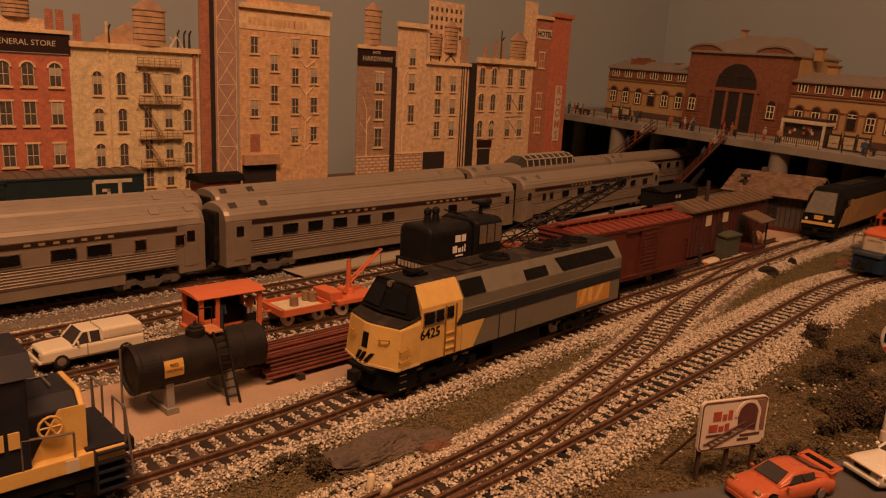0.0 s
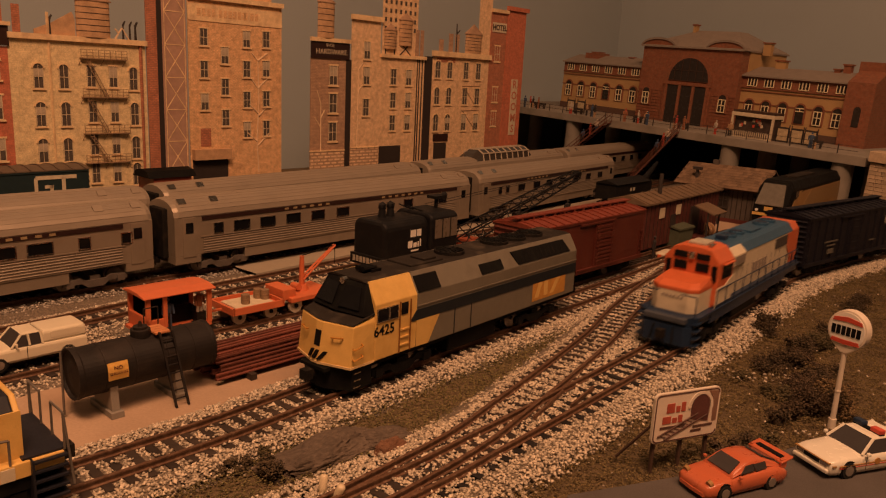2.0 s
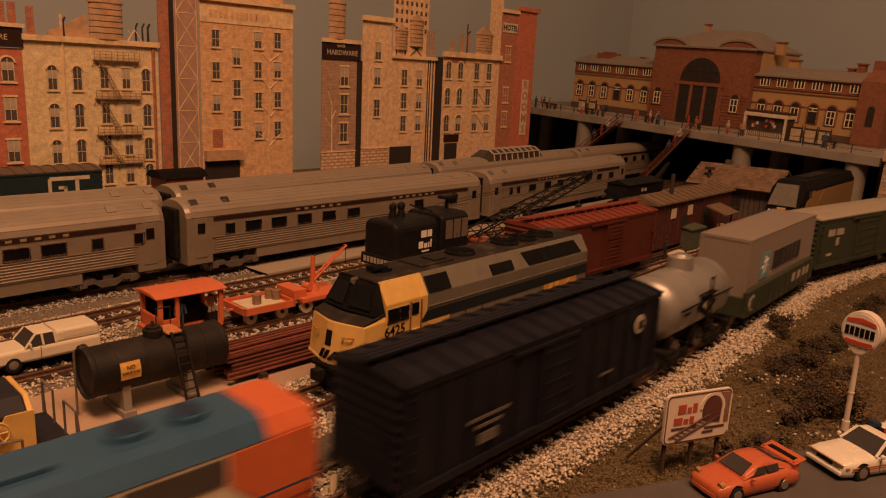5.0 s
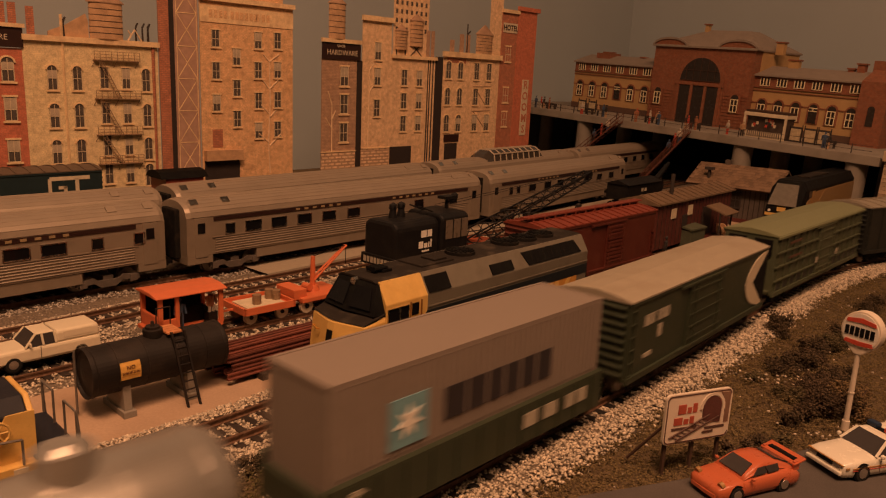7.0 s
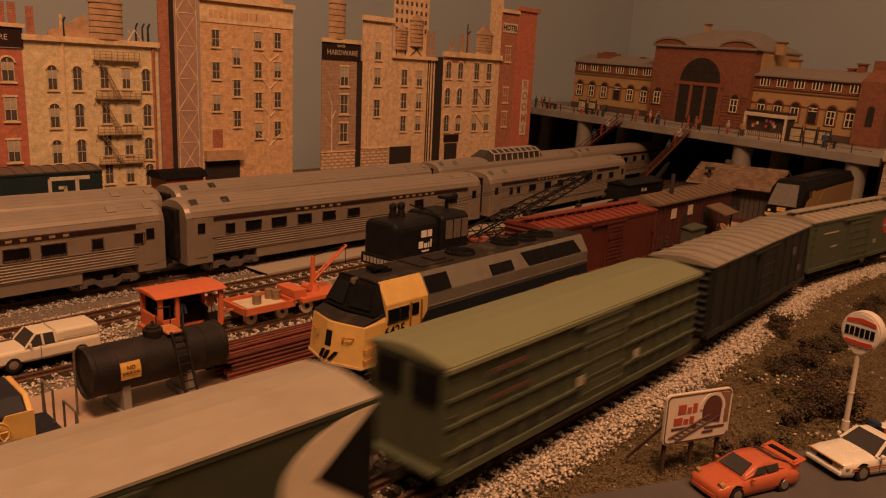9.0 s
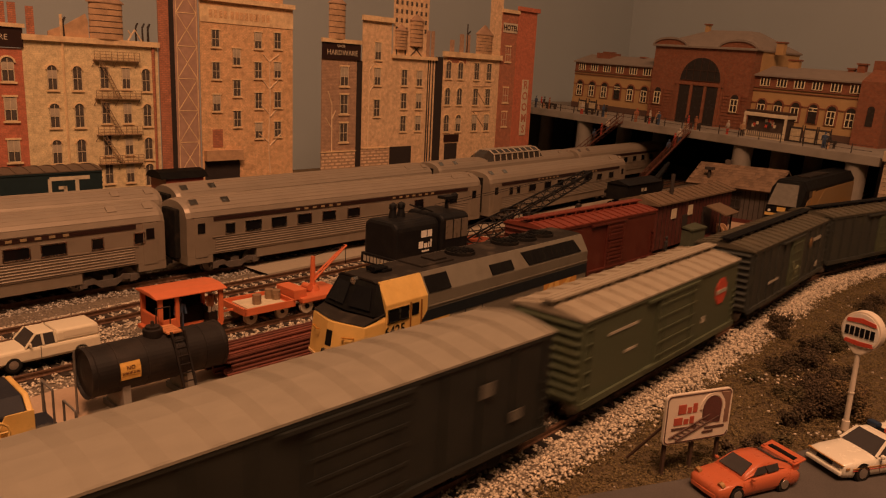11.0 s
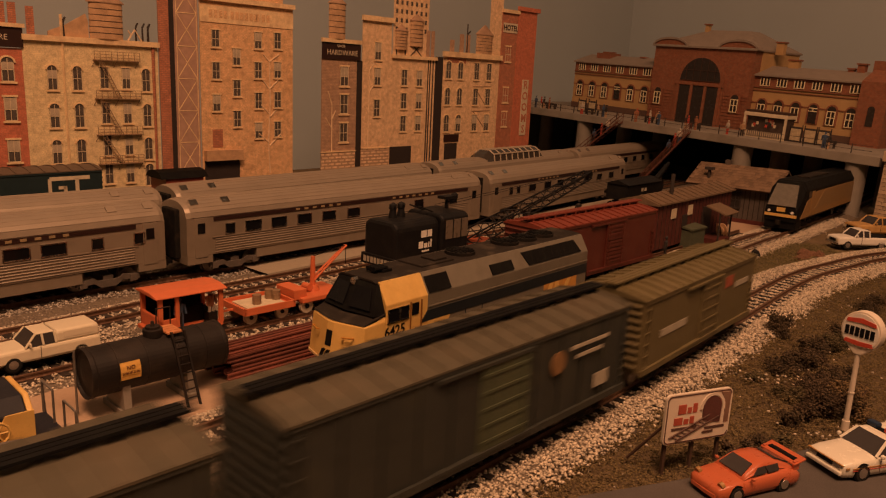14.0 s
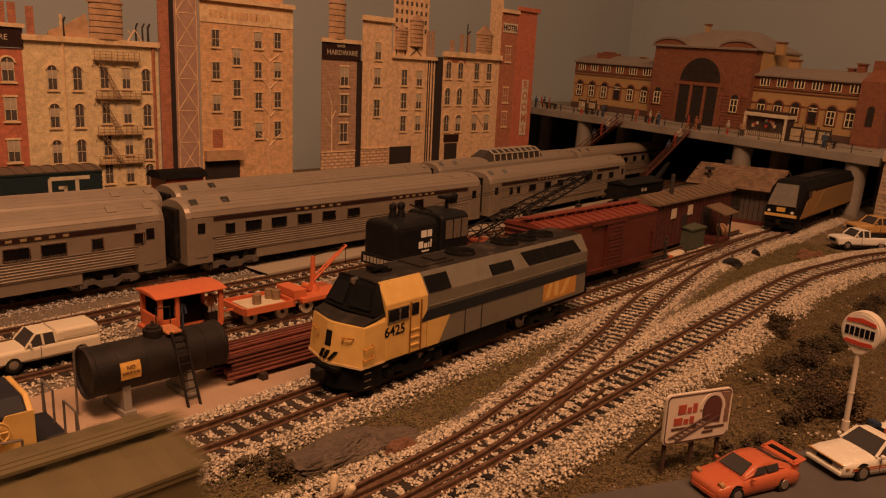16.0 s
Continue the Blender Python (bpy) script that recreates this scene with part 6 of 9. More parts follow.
slab(tall, "bricked_window", 0.1535, 0.1645, 0.0585, 0.076, HB, 0.0004)
slab(tall, "awning", 0.144, 0.184, 0.046, 0.056, WOODP, 0.006)
slab(tall, "loading_bay", 0.1445, 0.183, 0.0, 0.046, GAP, 0.0003)
strokes(tall, [((0.219, 0.03), (0.217, 0.062)), ((0.217, 0.062), (0.2195, 0.10)), ((0.2195, 0.10), (0.2185, 0.143)), ((0.217, 0.062), (0.206, 0.071)), ((0.2185, 0.058), (0.232, 0.070)), ((0.219, 0.09), (0.2085, 0.10)), ((0.2195, 0.088), (0.230, 0.098)), ((0.219, 0.115), (0.2095, 0.126)), ((0.219, 0.116), (0.2325, 0.128)), ((0.2185, 0.143), (0.2115, 0.150)), ((0.2185, 0.143), (0.23, 0.1505))], BRANCH, 0.0008)

hw = flat("building_flat", "brown stone hardware store flat with sign", 0.2855, 0.3345, 0.150, GB)
slab(hw, "sign_board", 0.285, 0.3385, 0.1495, 0.167, MAROON, 0.0014, "dark sign board")
lettering("sign_letters", "HARDWARE", 0.0078, CREAM, hw, at(0.3125, FY - 0.0016, 0.1565, SIDE_L))
lettering("sign_letters", "SHOE", 0.0045, CREAM, hw, at(0.3105, FY - 0.0016, 0.1635, SIDE_L))
slab(hw, "cornice", 0.284, 0.3395, 0.167, 0.1712, CORN, 0.003)
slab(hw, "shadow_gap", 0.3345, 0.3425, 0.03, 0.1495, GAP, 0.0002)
for z in (0.121, 0.0905, 0.059):
    window(hw, 0.3165, z, 0.0115, 0.021, blind=1 if z > 0.1 else 0)
water_tank(hw, 0.294, 0.3165, 0.1712, 0.217)
strokes(hw, [((0.3, 0.04), (0.2995, 0.10)), ((0.2995, 0.075), (0.291, 0.086)), ((0.2995, 0.085), (0.305, 0.094)), ((0.2995, 0.10), (0.294, 0.115))], BRANCH, 0.0008)
STONEW = brick_mat("rubble_stone_print", (0.80, 0.58, 0.38), (0.72, 0.51, 0.33), (0.40, 0.26, 0.17), size=0.0095, stain=(0.50, 0.33, 0.21), amount=0.4)
slab(hw, "stone_base", 0.285, 0.3335, -0.004, 0.048, STONEW, 0.0012, "pale rubble stone base")
slab(hw, "base_coping", 0.284, 0.3340, 0.048, 0.0492, CORN, 0.0018)

b2 = flat("building_flat", "cream stone loft flat with stepped roofline", 0.3425, 0.461, 0.157, CB, outline=[(0.3425, -0.004), (0.461, -0.004), (0.461, 0.158), (0.3865, 0.158), (0.3865, 0.197), (0.3425, 0.197)])
slab(b2, "cornice", 0.3405, 0.3885, 0.194, 0.1995, CORN, 0.003)
slab(b2, "cornice", 0.3865, 0.462, 0.155, 0.159, CORN, 0.003)
for z in (0.1515, 0.123, 0.087):
    window(b2, 0.3655, z, 0.0095, 0.0195, blind=1 if z > 0.12 else 0)
for x in (0.4085, 0.434):
    for z in (0.1235, 0.096, 0.069):
        window(b2, x, z, 0.0095, 0.0185, blind=1 if x > 0.42 else 0)
slab(b2, "archway", 0.388, 0.424, 0.0, 0.051, GAP, 0.0004)
slab(b2, "upper_block", 0.3885, 0.447, 0.159, 0.228, CB, -0.0003)
for x in (0.3935, 0.4015, 0.4095, 0.4175, 0.4255, 0.4335, 0.4415):
    for z in (0.186, 0.196, 0.206, 0.216):
        slab(b2, "upper_window", x - 0.0016, x + 0.0016, z, z + 0.0048, PANE, 0.0002)
water_tank(b2, 0.392, 0.411, 0.159, 0.194, 0.006)
water_tank(b2, 0.416, 0.437, 0.170, 0.208)
strokes(b2, [((0.418, 0.159), (0.436, 0.174)), ((0.436, 0.159), (0.418, 0.174))], PIPE, 0.0007, "tank_brace")
strokes(b2, [((0.353, 0.04), (0.3535, 0.14)), ((0.3535, 0.09), (0.347, 0.1)), ((0.3535, 0.115), (0.36, 0.123)), ((0.3535, 0.14), (0.36, 0.147))], BRANCH, 0.0008)
strokes(b2, [((0.4485, 0.03), (0.4485, 0.158)), ((0.452, 0.03), (0.452, 0.158)), ((0.457, 0.03), (0.457, 0.158))], PIPE, 0.001, "drainpipe")
slab(b2, "stone_base", 0.3430, 0.3860, -0.004, 0.050, STONEW, 0.0012, "pale rubble stone base")
slab(b2, "base_coping", 0.3425, 0.3865, 0.050, 0.0512, CORN, 0.0018)
for x in (0.447, 0.455):
    slab(b2, "chimney", x - 0.003, x + 0.003, 0.159, 0.190, GB, 0.0003)

b3 = flat("building_flat", "cream brick tenement flat with paired windows", 0.4755, 0.5865, 0.162, CB)
slab(b3, "shadow_gap", 0.461, 0.4755, 0.02, 0.160, GAP, -0.0003)
slab(b3, "cornice", 0.4735, 0.588, 0.161, 0.1675, CORN, 0.004)
for x in (0.4855, 0.508, 0.540, 0.565):
    for z in (0.134, 0.101, 0.067):
        window(b3, x, z, 0.0098, 0.0215, arch=x < 0.52, blind=1 if (z < 0.1 and x > 0.5) else 0)
slab(b3, "marking", 0.483, 0.518, 0.154, 0.1595, HB, 0.0004)
slab(b3, "shop_board", 0.482, 0.51, 0.054, 0.0635, MAROON, 0.001)
slab(b3, "doorway", 0.484, 0.508, 0.02, 0.052, GAP, 0.0003)
strokes(b3, [((0.534, 0.125), (0.571, 0.126)), ((0.534, 0.093), (0.571, 0.094)), ((0.537, 0.125), (0.566, 0.096)), ((0.537, 0.093), (0.566, 0.066))], ESCAPE, 0.0006, "fire_ladder")
for x in (0.49, 0.508, 0.52):
    slab(b3, "chimney", x - 0.004, x + 0.004, 0.1675, 0.182 if x < 0.5 else 0.190, GB, 0.0003)
water_tank(b3, 0.536, 0.568, 0.1675, 0.205)
strokes(b3, [((0.518, 0.1675), (0.518, 0.203)), ((0.518, 0.19), (0.524, 0.195))], PIPE, 0.0011, "roof_pipe")
slab(b3, "upper_block", 0.562, 0.588, 0.1675, 0.244, CB, -0.0003)

hot = flat("building_flat", "rust brick hotel flat with a vertical rooms sign", 0.5865, 0.662, 0.228, HB, y=-0.0004)
slab(hot, "corner_face", 0.621, 0.662, 0.0, 0.232, RB, 0.0016)
slab(hot, "cornice", 0.5865, 0.622, 0.224, 0.2285, CORN, 0.003)
slab(hot, "corner_cap", 0.619, 0.666, 0.229, 0.2345, RB, 0.004)
slab(hot, "sign_panel", 0.5895, 0.6195, 0.1985, 0.2110, CREAM, 0.0012, "pale name panel")
lettering("sign_letters", "HOTEL", 0.0100, MAROON, hot, at(0.6045, FY - 0.0016, 0.2045, SIDE_L), bold=0.0002)
slab(hot, "sign_board", 0.6375, 0.6515, 0.059, 0.137, CREAM, 0.0024, "pale vertical sign")
for k, ch in enumerate("ROOMS"):
    lettering("sign_letters", ch, 0.0155, RB, hot, at(0.6445, FY - 0.0026, 0.1295 - 0.0155 * k, SIDE_L), bold=0.0003)
for z in (0.160, 0.105, 0.072):
    window(hot, 0.603, z, 0.011, 0.020)
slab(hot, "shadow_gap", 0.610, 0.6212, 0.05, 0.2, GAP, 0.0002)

# ---- station on the bridge deck: x along the bridge, y back, z up ----
STB = brick_mat("station_brick", (0.281, 0.081, 0.038), (0.227, 0.065, 0.032), (0.216, 0.108, 0.065), size=0.0028, stain=(0.151, 0.054, 0.032), amount=0.4)
STY = mat("ochre_station_wall", (0.42, 0.27, 0.125), 0.75, var=0.12, scale=80)
SLATE = mat("grey_slate_roof", (0.240, 0.203, 0.173), 0.75, var=0.2, scale=120)
STFRAME = mat("cream_station_frame", (0.820, 0.720, 0.480), 0.6)
STGLASS = glass_mat("station_glass", (0.035, 0.03, 0.028), 0.25)
SY = 0.14
DZ = DECK - 0.0015
station = thing("railway_station", "red brick and ochre station with arched windows on the bridge deck", "station building", m=BM)


def wing(x0, x1, label):
    part("wall", box(B(), x0, x1, SY, SY + 0.085, DZ, 0.122), STY, station, label)
    part("plinth", box(B(), x0, x1, SY - 0.0015, SY, DZ, DZ + 0.010), mat("dark_plinth", (0.10, 0.06, 0.045), 0.8), station)
    part("upper_wall", box(B(), x0, x1, SY - 0.0006, SY + 0.085, 0.122, 0.1385), STB, station, "brick attic storey")
    for z, p in ((0.1005, 0.0012), (0.118, 0.0016), (0.1225, 0.0022)):
        part("string_course", box(B(), x0, x1, SY - p, SY, z, z + 0.0013), STB, station)
    part("eaves", box(B(), x0 - 0.002, x1 + 0.002, SY - 0.005, SY + 0.088, 0.1385, 0.1405), SLATE, station)
    part("roof", prism(B(), [(SY - 0.005, 0.1405), (SY + 0.040, 0.154), (SY + 0.090, 0.1405)], x0 - 0.002, x1 + 0.002), SLATE, station, "low grey slate roof")


def arch_poly(x, z, w, h, n=8):
    r = w / 2
    return [(x - r, z), (x + r, z)] + [(x + r * math.cos(math.pi * k / n), z + h - r + r * math.sin(math.pi * k / n)) for k in range(n + 1)]


def arched(x, z, w, h, y=SY, door=False):
    part("brick_surround", prism(B(), arch_poly(x, z - 0.001, w * 1.42, h * 1.12), y - 0.0012, y, axis="y"), STB, station)
    f = part("window", prism(B(), arch_poly(x, z, w, h), y - 0.0016, y - 0.0011, axis="y"), STGLASS, station)
    bm = B()
    t = w * 0.09
    if not door:
        for a, b, c, d in ((x - w / 2, x - w / 2 + t, z, z + h * 0.72), (x + w / 2 - t, x + w / 2, z, z + h * 0.72), (x - t * 0.5, x + t * 0.5, z, z + h * 0.72), (x - w / 2, x + w / 2, z, z + t), (x - w / 2, x + w / 2, z + h * 0.38, z + h * 0.38 + t), (x - w / 2, x + w / 2, z + h * 0.70, z + h * 0.70 + t)):
            box(bm, a, b, y - 0.0021, y - 0.0015, c, d)
    else:
        for a, b, c, d in ((x - w / 2, x + w / 2, z + h * 0.62, z + h * 0.62 + t), (x - w / 2, x + w / 2, z + h * 0.78, z + h * 0.78 + t), (x - t * 0.5, x + t * 0.5, z + h * 0.62, z + h * 0.8)):
            box(bm, a, b, y - 0.0021, y - 0.0015, c, d)
    part("window_frame", bm, STFRAME, f)


def triple(x, z, w=0.0155):
    for k in (-1, 0, 1):
        f = part("attic_window", box(B(), x + k * w / 3 - w / 7, x + k * w / 3 + w / 7, SY - 0.0014, SY - 0.0006, z, z + 0.0105), STGLASS, station)
        bm = B()
        a, b = x + k * w / 3 - w / 7, x + k * w / 3 + w / 7
        for p, q, c, d in ((a - 0.0006, a + 0.0004, z, z + 0.0105), (b - 0.0004, b + 0.0006, z, z + 0.0105), (a, b, z - 0.0004, z + 0.0005)):
            box(bm, p, q, SY - 0.0019, SY - 0.0012, c, d)
        part("window_frame", bm, STFRAME, f)


wing(-0.587, -0.409, "ochre wing wall")
wing(-0.235, -0.082, "ochre wing wall")
for k in range(6):
    arched(-0.571 + 0.0285 * k, 0.0810, 0.0125, 0.026, door=(k == 3))
    triple(-0.570 + 0.0285 * k, 0.1255)
for k in range(6):
    arched(-0.2185 + 0.0256 * k, 0.0800, 0.0118, 0.026, door=(k == 3))
    triple(-0.2185 + 0.0256 * k, 0.1255, 0.0145)
cx0, cx1 = -0.409, -0.235
CY = SY - 0.012
part("centre_wall", box(B(), cx0, cx1, CY, SY + 0.115, DZ, 0.174), STB, station, "tall brick centre block")
for k in range(10):
    part("brick_band", box(B(), cx0, cx1, CY - 0.0009, CY, DZ + 0.004 + 0.0048 * k, DZ + 0.0058 + 0.0048 * k), STB, station)
part("centre_side", box(B(), cx1, cx1 + 0.0012, CY + 0.02, SY + 0.114, 0.142, 0.173), STY, station, "ochre side wall")
for x in (cx0 + 0.028, cx1 - 0.028):
    q = [(x - 0.030, 0.174), (x + 0.030, 0.174)] + [(x + 0.030 * math.cos(math.pi * k / 10), 0.174 + 0.011 * math.sin(math.pi * k / 10)) for k in range(11)]
    part("gable", prism(B(), q, CY - 0.001, CY + 0.01, axis="y"), STB, station, "curved brick gable")
    q = [(x + r * math.cos(math.pi * k / 10), 0.174 + (0.014 if r > 0.031 else 0.011) * math.sin(math.pi * k / 10)) for r, ks in ((0.033, range(11)), (0.030, range(10, -1, -1))) for k in ks]
    part("gable_trim", prism(B(), q, CY - 0.003, CY + 0.012, axis="y"), SLATE, station)
part("cornice", box(B(), cx0 - 0.003, cx1 + 0.003, CY - 0.004, SY + 0.118, 0.173, 0.1755), SLATE, station)
bm = B()
loft(bm, [[(cx0 - 0.003, CY - 0.003, 0.1755), (cx1 + 0.003, CY - 0.003, 0.1755), (cx1 + 0.003, SY + 0.118, 0.1755), (cx0 - 0.003, SY + 0.118, 0.1755)],
          [(cx0 + 0.06, CY + 0.055, 0.203), (cx1 - 0.045, CY + 0.055, 0.203), (cx1 - 0.045, SY + 0.070, 0.203), (cx0 + 0.06, SY + 0.070, 0.203)]])
part("hip_roof", bm, SLATE, station, "grey hipped slate roof")
ax = -0.318
part("arch_surround", prism(B(), [(ax - 0.042, DZ), (ax + 0.042, DZ)] + [(ax + 0.042 * math.cos(math.pi * k / 18), 0.124 + 0.042 * math.sin(math.pi * k / 18)) for k in range(19)], CY - 0.0022, CY, axis="y"), STB, station, "moulded brick arch")
arc = part("arch_window", prism(B(), [(ax - 0.035, 0.124), (ax + 0.035, 0.124)] + [(ax + 0.035 * math.cos(math.pi * k / 18), 0.124 + 0.035 * math.sin(math.pi * k / 18)) for k in range(19)], CY - 0.0027, CY - 0.002, axis="y"), STGLASS, station, "great half-round window")
IRON = mat("dark_brown_glazing", (0.05, 0.028, 0.02), 0.6)
for k in range(-2, 3):
    hh = math.sqrt(0.035 ** 2 - (k * 0.0125) ** 2)
    part("glazing_bar", box(B(), ax + k * 0.0125 - 0.0005, ax + k * 0.0125 + 0.0005, CY - 0.0033, CY - 0.0026, 0.124, 0.124 + hh), IRON, arc)
for z in (0.1245, 0.140):
    hw_ = math.sqrt(max(0.035 ** 2 - (z - 0.124) ** 2, 0))
    part("glazing_bar", box(B(), ax - hw_, ax + hw_, CY - 0.0036, CY - 0.0028, z - 0.0006, z + 0.0006), IRON, arc)
for k in (-1, 0, 1):
    part("entrance", box(B(), ax + k * 0.0245 - 0.0095, ax + k * 0.0245 + 0.0095, CY - 0.0028, CY - 0.002, DZ, 0.1165), STGLASS, station, "dark entrance doorway")
for k in (-1.5, -0.5, 0.5, 1.5):
    part("pilaster", box(B(), ax + k * 0.0245 - 0.0022, ax + k * 0.0245 + 0.0022, CY - 0.0042, CY - 0.002, DZ, 0.1215), STB, station)
part("entrance_beam", box(B(), ax - 0.042, ax + 0.042, CY - 0.0045, CY - 0.002, 0.1175, 0.1225), STB, station)
for x in (-0.392, -0.2545):
    arched(x, 0.083, 0.0125, 0.026, y=CY - 0.001)
for x, z0, z1, w in ((-0.545, 0.146, 0.158, 0.010), (-0.468, 0.148, 0.153, 0.004), (-0.352, 0.19, 0.210, 0.0028), (-0.225, 0.17, 0.187, 0.006), (-0.20, 0.148, 0.163, 0.0075), (-0.118, 0.146, 0.156, 0.004), (-0.105, 0.146, 0.163, 0.005)):
    ch = part("chimney", box(B(), x - w, x + w, SY + 0.035, SY + 0.043, z0, z1), STY if w > 0.0055 or x == -0.352 else STB, station)
    part("chimney_cap", box(B(), x - w - 0.0015, x + w + 0.0015, SY + 0.0335, SY + 0.0445, z1, z1 + 0.002), STB, ch)
part("roof_lantern", box(B(), -0.558, -0.528, SY + 0.02, SY + 0.05, 0.148, 0.1575), STB, station)
gw = [(SY - 0.008, DZ), (SY + 0.07, DZ), (SY + 0.07, 0.142), (SY + 0.031, 0.162), (SY - 0.008, 0.142)]
part("end_gable", prism(B(), gw, -0.082, -0.046), STB, station, "stepped brick end gable")
part("gable_post", box(B(), -0.084, -0.044, SY + 0.022, SY + 0.040, 0.15, 0.169), STB, station)
part("gable_window", prism(B(), arch_poly(-0.063, 0.085, 0.009, 0.026), SY - 0.0088, SY - 0.008, axis="y"), STGLASS, station)

# kiosk with a bright frame
kiosk = thing("kiosk", "dark glazed kiosk with white frame on the bridge deck", "kiosk", m=BM)
part("body", box(B(), -0.186, -0.130, 0.052, 0.07, DZ, DZ + 0.030), mat("kiosk_dark", (0.05, 0.035, 0.03), 0.5, var=0.8, scale=160), kiosk, "dark shop window")
part("canopy", box(B(), -0.189, -0.128, 0.046, 0.072, DZ + 0.028, DZ + 0.033), CREAM, kiosk, bev=0.0005)
part("roof_band", box(B(), -0.187, -0.128, 0.0465, 0.071, DZ + 0.033, DZ + 0.036), IRON, kiosk)
for x in (-0.1885, -0.131):
    part("post", box(B(), x, x + 0.0025, 0.046, 0.049, DZ, DZ + 0.029), CREAM, kiosk)
part("counter", box(B(), -0.184, -0.132, 0.048, 0.052, DZ, DZ + 0.0085), CREAM, kiosk)
bm = B()
for x in np.linspace(-0.181, -0.136, 16):
    box(bm, x - 0.0006, x + 0.0006, 0.0475, 0.048, DZ + 0.001, DZ + 0.008)
tagged(part("counter_slats", bm, IRON, kiosk), kind="stuff")
rng3 = random.Random(11)
for k in range(14):
    x, z = -0.181 + rng3.random() * 0.047, DZ + 0.011 + rng3.random() * 0.012
    part("magazine", box(B(), x, x + 0.003, 0.0512, 0.052, z, z + 0.004), rng3.choice((REDMARK, CREAM, FADED, TEAL)), kiosk)

# railing along the deck edge: each post and rail
rail = thing("railing", "thin dark railing along the bridge deck edge", "railing", kind="structure", m=BM)
post_me = done(box(B(), -0.0005, 0.0005, -0.0005, 0.0005, 0, 0.0125), "post", PIPE)
foot_me = done(box(B(), -0.003, 0.003, -0.0012, 0.0012, 0, 0.0012), "foot", PIPE)
for x in np.arange(-0.69, 0.0, 0.029):
    p = part("post", post_me, PIPE, rail, m=Matrix.Translation((x, 0.0045, DZ)))
    part("foot", foot_me, PIPE, p)
for z in (0.006, 0.0115):
    part("rail", box(B(), -0.70, 0.0, 0.0042, 0.0048, DZ + z, DZ + z + 0.0005), PIPE, rail)
# poster boards
for x in (-0.487, -0.465, -0.118, -0.099, -0.081):
    pb = thing("poster_board", "framed poster board standing on the deck", "notice board", "poster boards on the deck", m=BM @ Matrix.Translation((x, 0.055, DZ)))
    part("frame", box(B(), -0.0085, 0.0085, 0, 0.0012, 0.001, 0.020), PIPE, pb)
    part("poster", box(B(), -0.0068, 0.0068, -0.0004, 0, 0.0025, 0.0175), mat("faded_poster", (0.42, 0.34, 0.22), 0.7, var=0.6, scale=200), pb)
    for q in (-0.008, 0.008):
        part("leg", box(B(), q - 0.0005, q + 0.0005, 0, 0.001, 0, 0.023), PIPE, pb)


# ---- figurines: plain painted shapes ----
def figurine(m, top, low, label="tiny painted plastic figure standing upright", seat=False):
    bm = B()
    for y in (-0.0013, 0.0013):
        cyl(bm, (0, y, 0), (0, y, 0.0085), 0.0011, 6)
    loft(bm, [[(0.0016 * math.cos(a) * q, 0.0026 * math.sin(a) * q, z) for a in [math.pi * k / 4 for k in range(8)]] for z, q in ((0.008, 0.8), (0.012, 0.9), (0.0152, 1.05), (0.0163, 0.5))])
    for y in (-0.003, 0.003):
        cyl(bm, (0, y, 0.0152), (0.001, y * 1.15, 0.0092), 0.0008, 5)
    ball(bm, (0, 0, 0.0182), 0.0015, 1)
    ob = solid("figurine", bm, top, label, "figurine", m=m, group="figurines")
    ob.data.materials.append(low)
    for p in ob.data.polygons:
        if p.center.z < 0.0082:
            p.material_index = 1
    return ob


CLOTH = [mat("figure_" + n, c, 0.6, var=0.2) for n, c in (("white", (0.45, 0.39, 0.32)), ("tan", (0.4, 0.25, 0.14)), ("blue", (0.05, 0.08, 0.14)), ("dark", (0.03, 0.025, 0.025)), ("red", (0.4, 0.06, 0.04)), ("orange", (0.30, 0.13, 0.07)))]
spots = [(-0.665, 0.03), (-0.56, 0.02), (-0.548, 0.028), (-0.545, 0.018), (-0.53, 0.022), (-0.455, 0.02), (-0.43, 0.03), (-0.414, 0.024), (-0.405, 0.02), (-0.354, 0.03), (-0.347, 0.02), (-0.325, 0.024), (-0.315, 0.03), (-0.306, 0.02), (-0.262, 0.025), (-0.256, 0.02), (-0.249, 0.028), (-0.20, 0.03), (-0.184, 0.04), (-0.07, 0.035), (-0.062, 0.03)]
for k, (x, y) in enumerate(spots):
    figurine(BM @ pose(x, y, DZ, 0, 0, rng3.uniform(0, 360)), CLOTH[(k * 7 + 1) % 6], CLOTH[(k * 5 + 3) % 6])
for k, (x, y) in enumerate(((-0.553, 0.035), (-0.535, 0.035), (-0.452, 0.035), (-0.335, 0.036), (-0.258, 0.04), (-0.068, 0.045))):
    bench = thing("bench", "small dark bench with foot plates on the deck", "bench", "benches on the deck", m=BM @ pose(x, y, DZ))
    part("seat", box(B(), -0.008, 0.008, -0.0025, 0.0025, 0.0045, 0.0053), PIPE, bench)
    part("backrest", box(B(), -0.008, 0.008, 0.0022, 0.0027, 0.006, 0.0095), PIPE, bench)
    for q in (-0.006, 0.006):
        part("leg", box(B(), q - 0.0005, q + 0.0005, -0.002, 0.0027, 0, 0.0095), PIPE, bench)

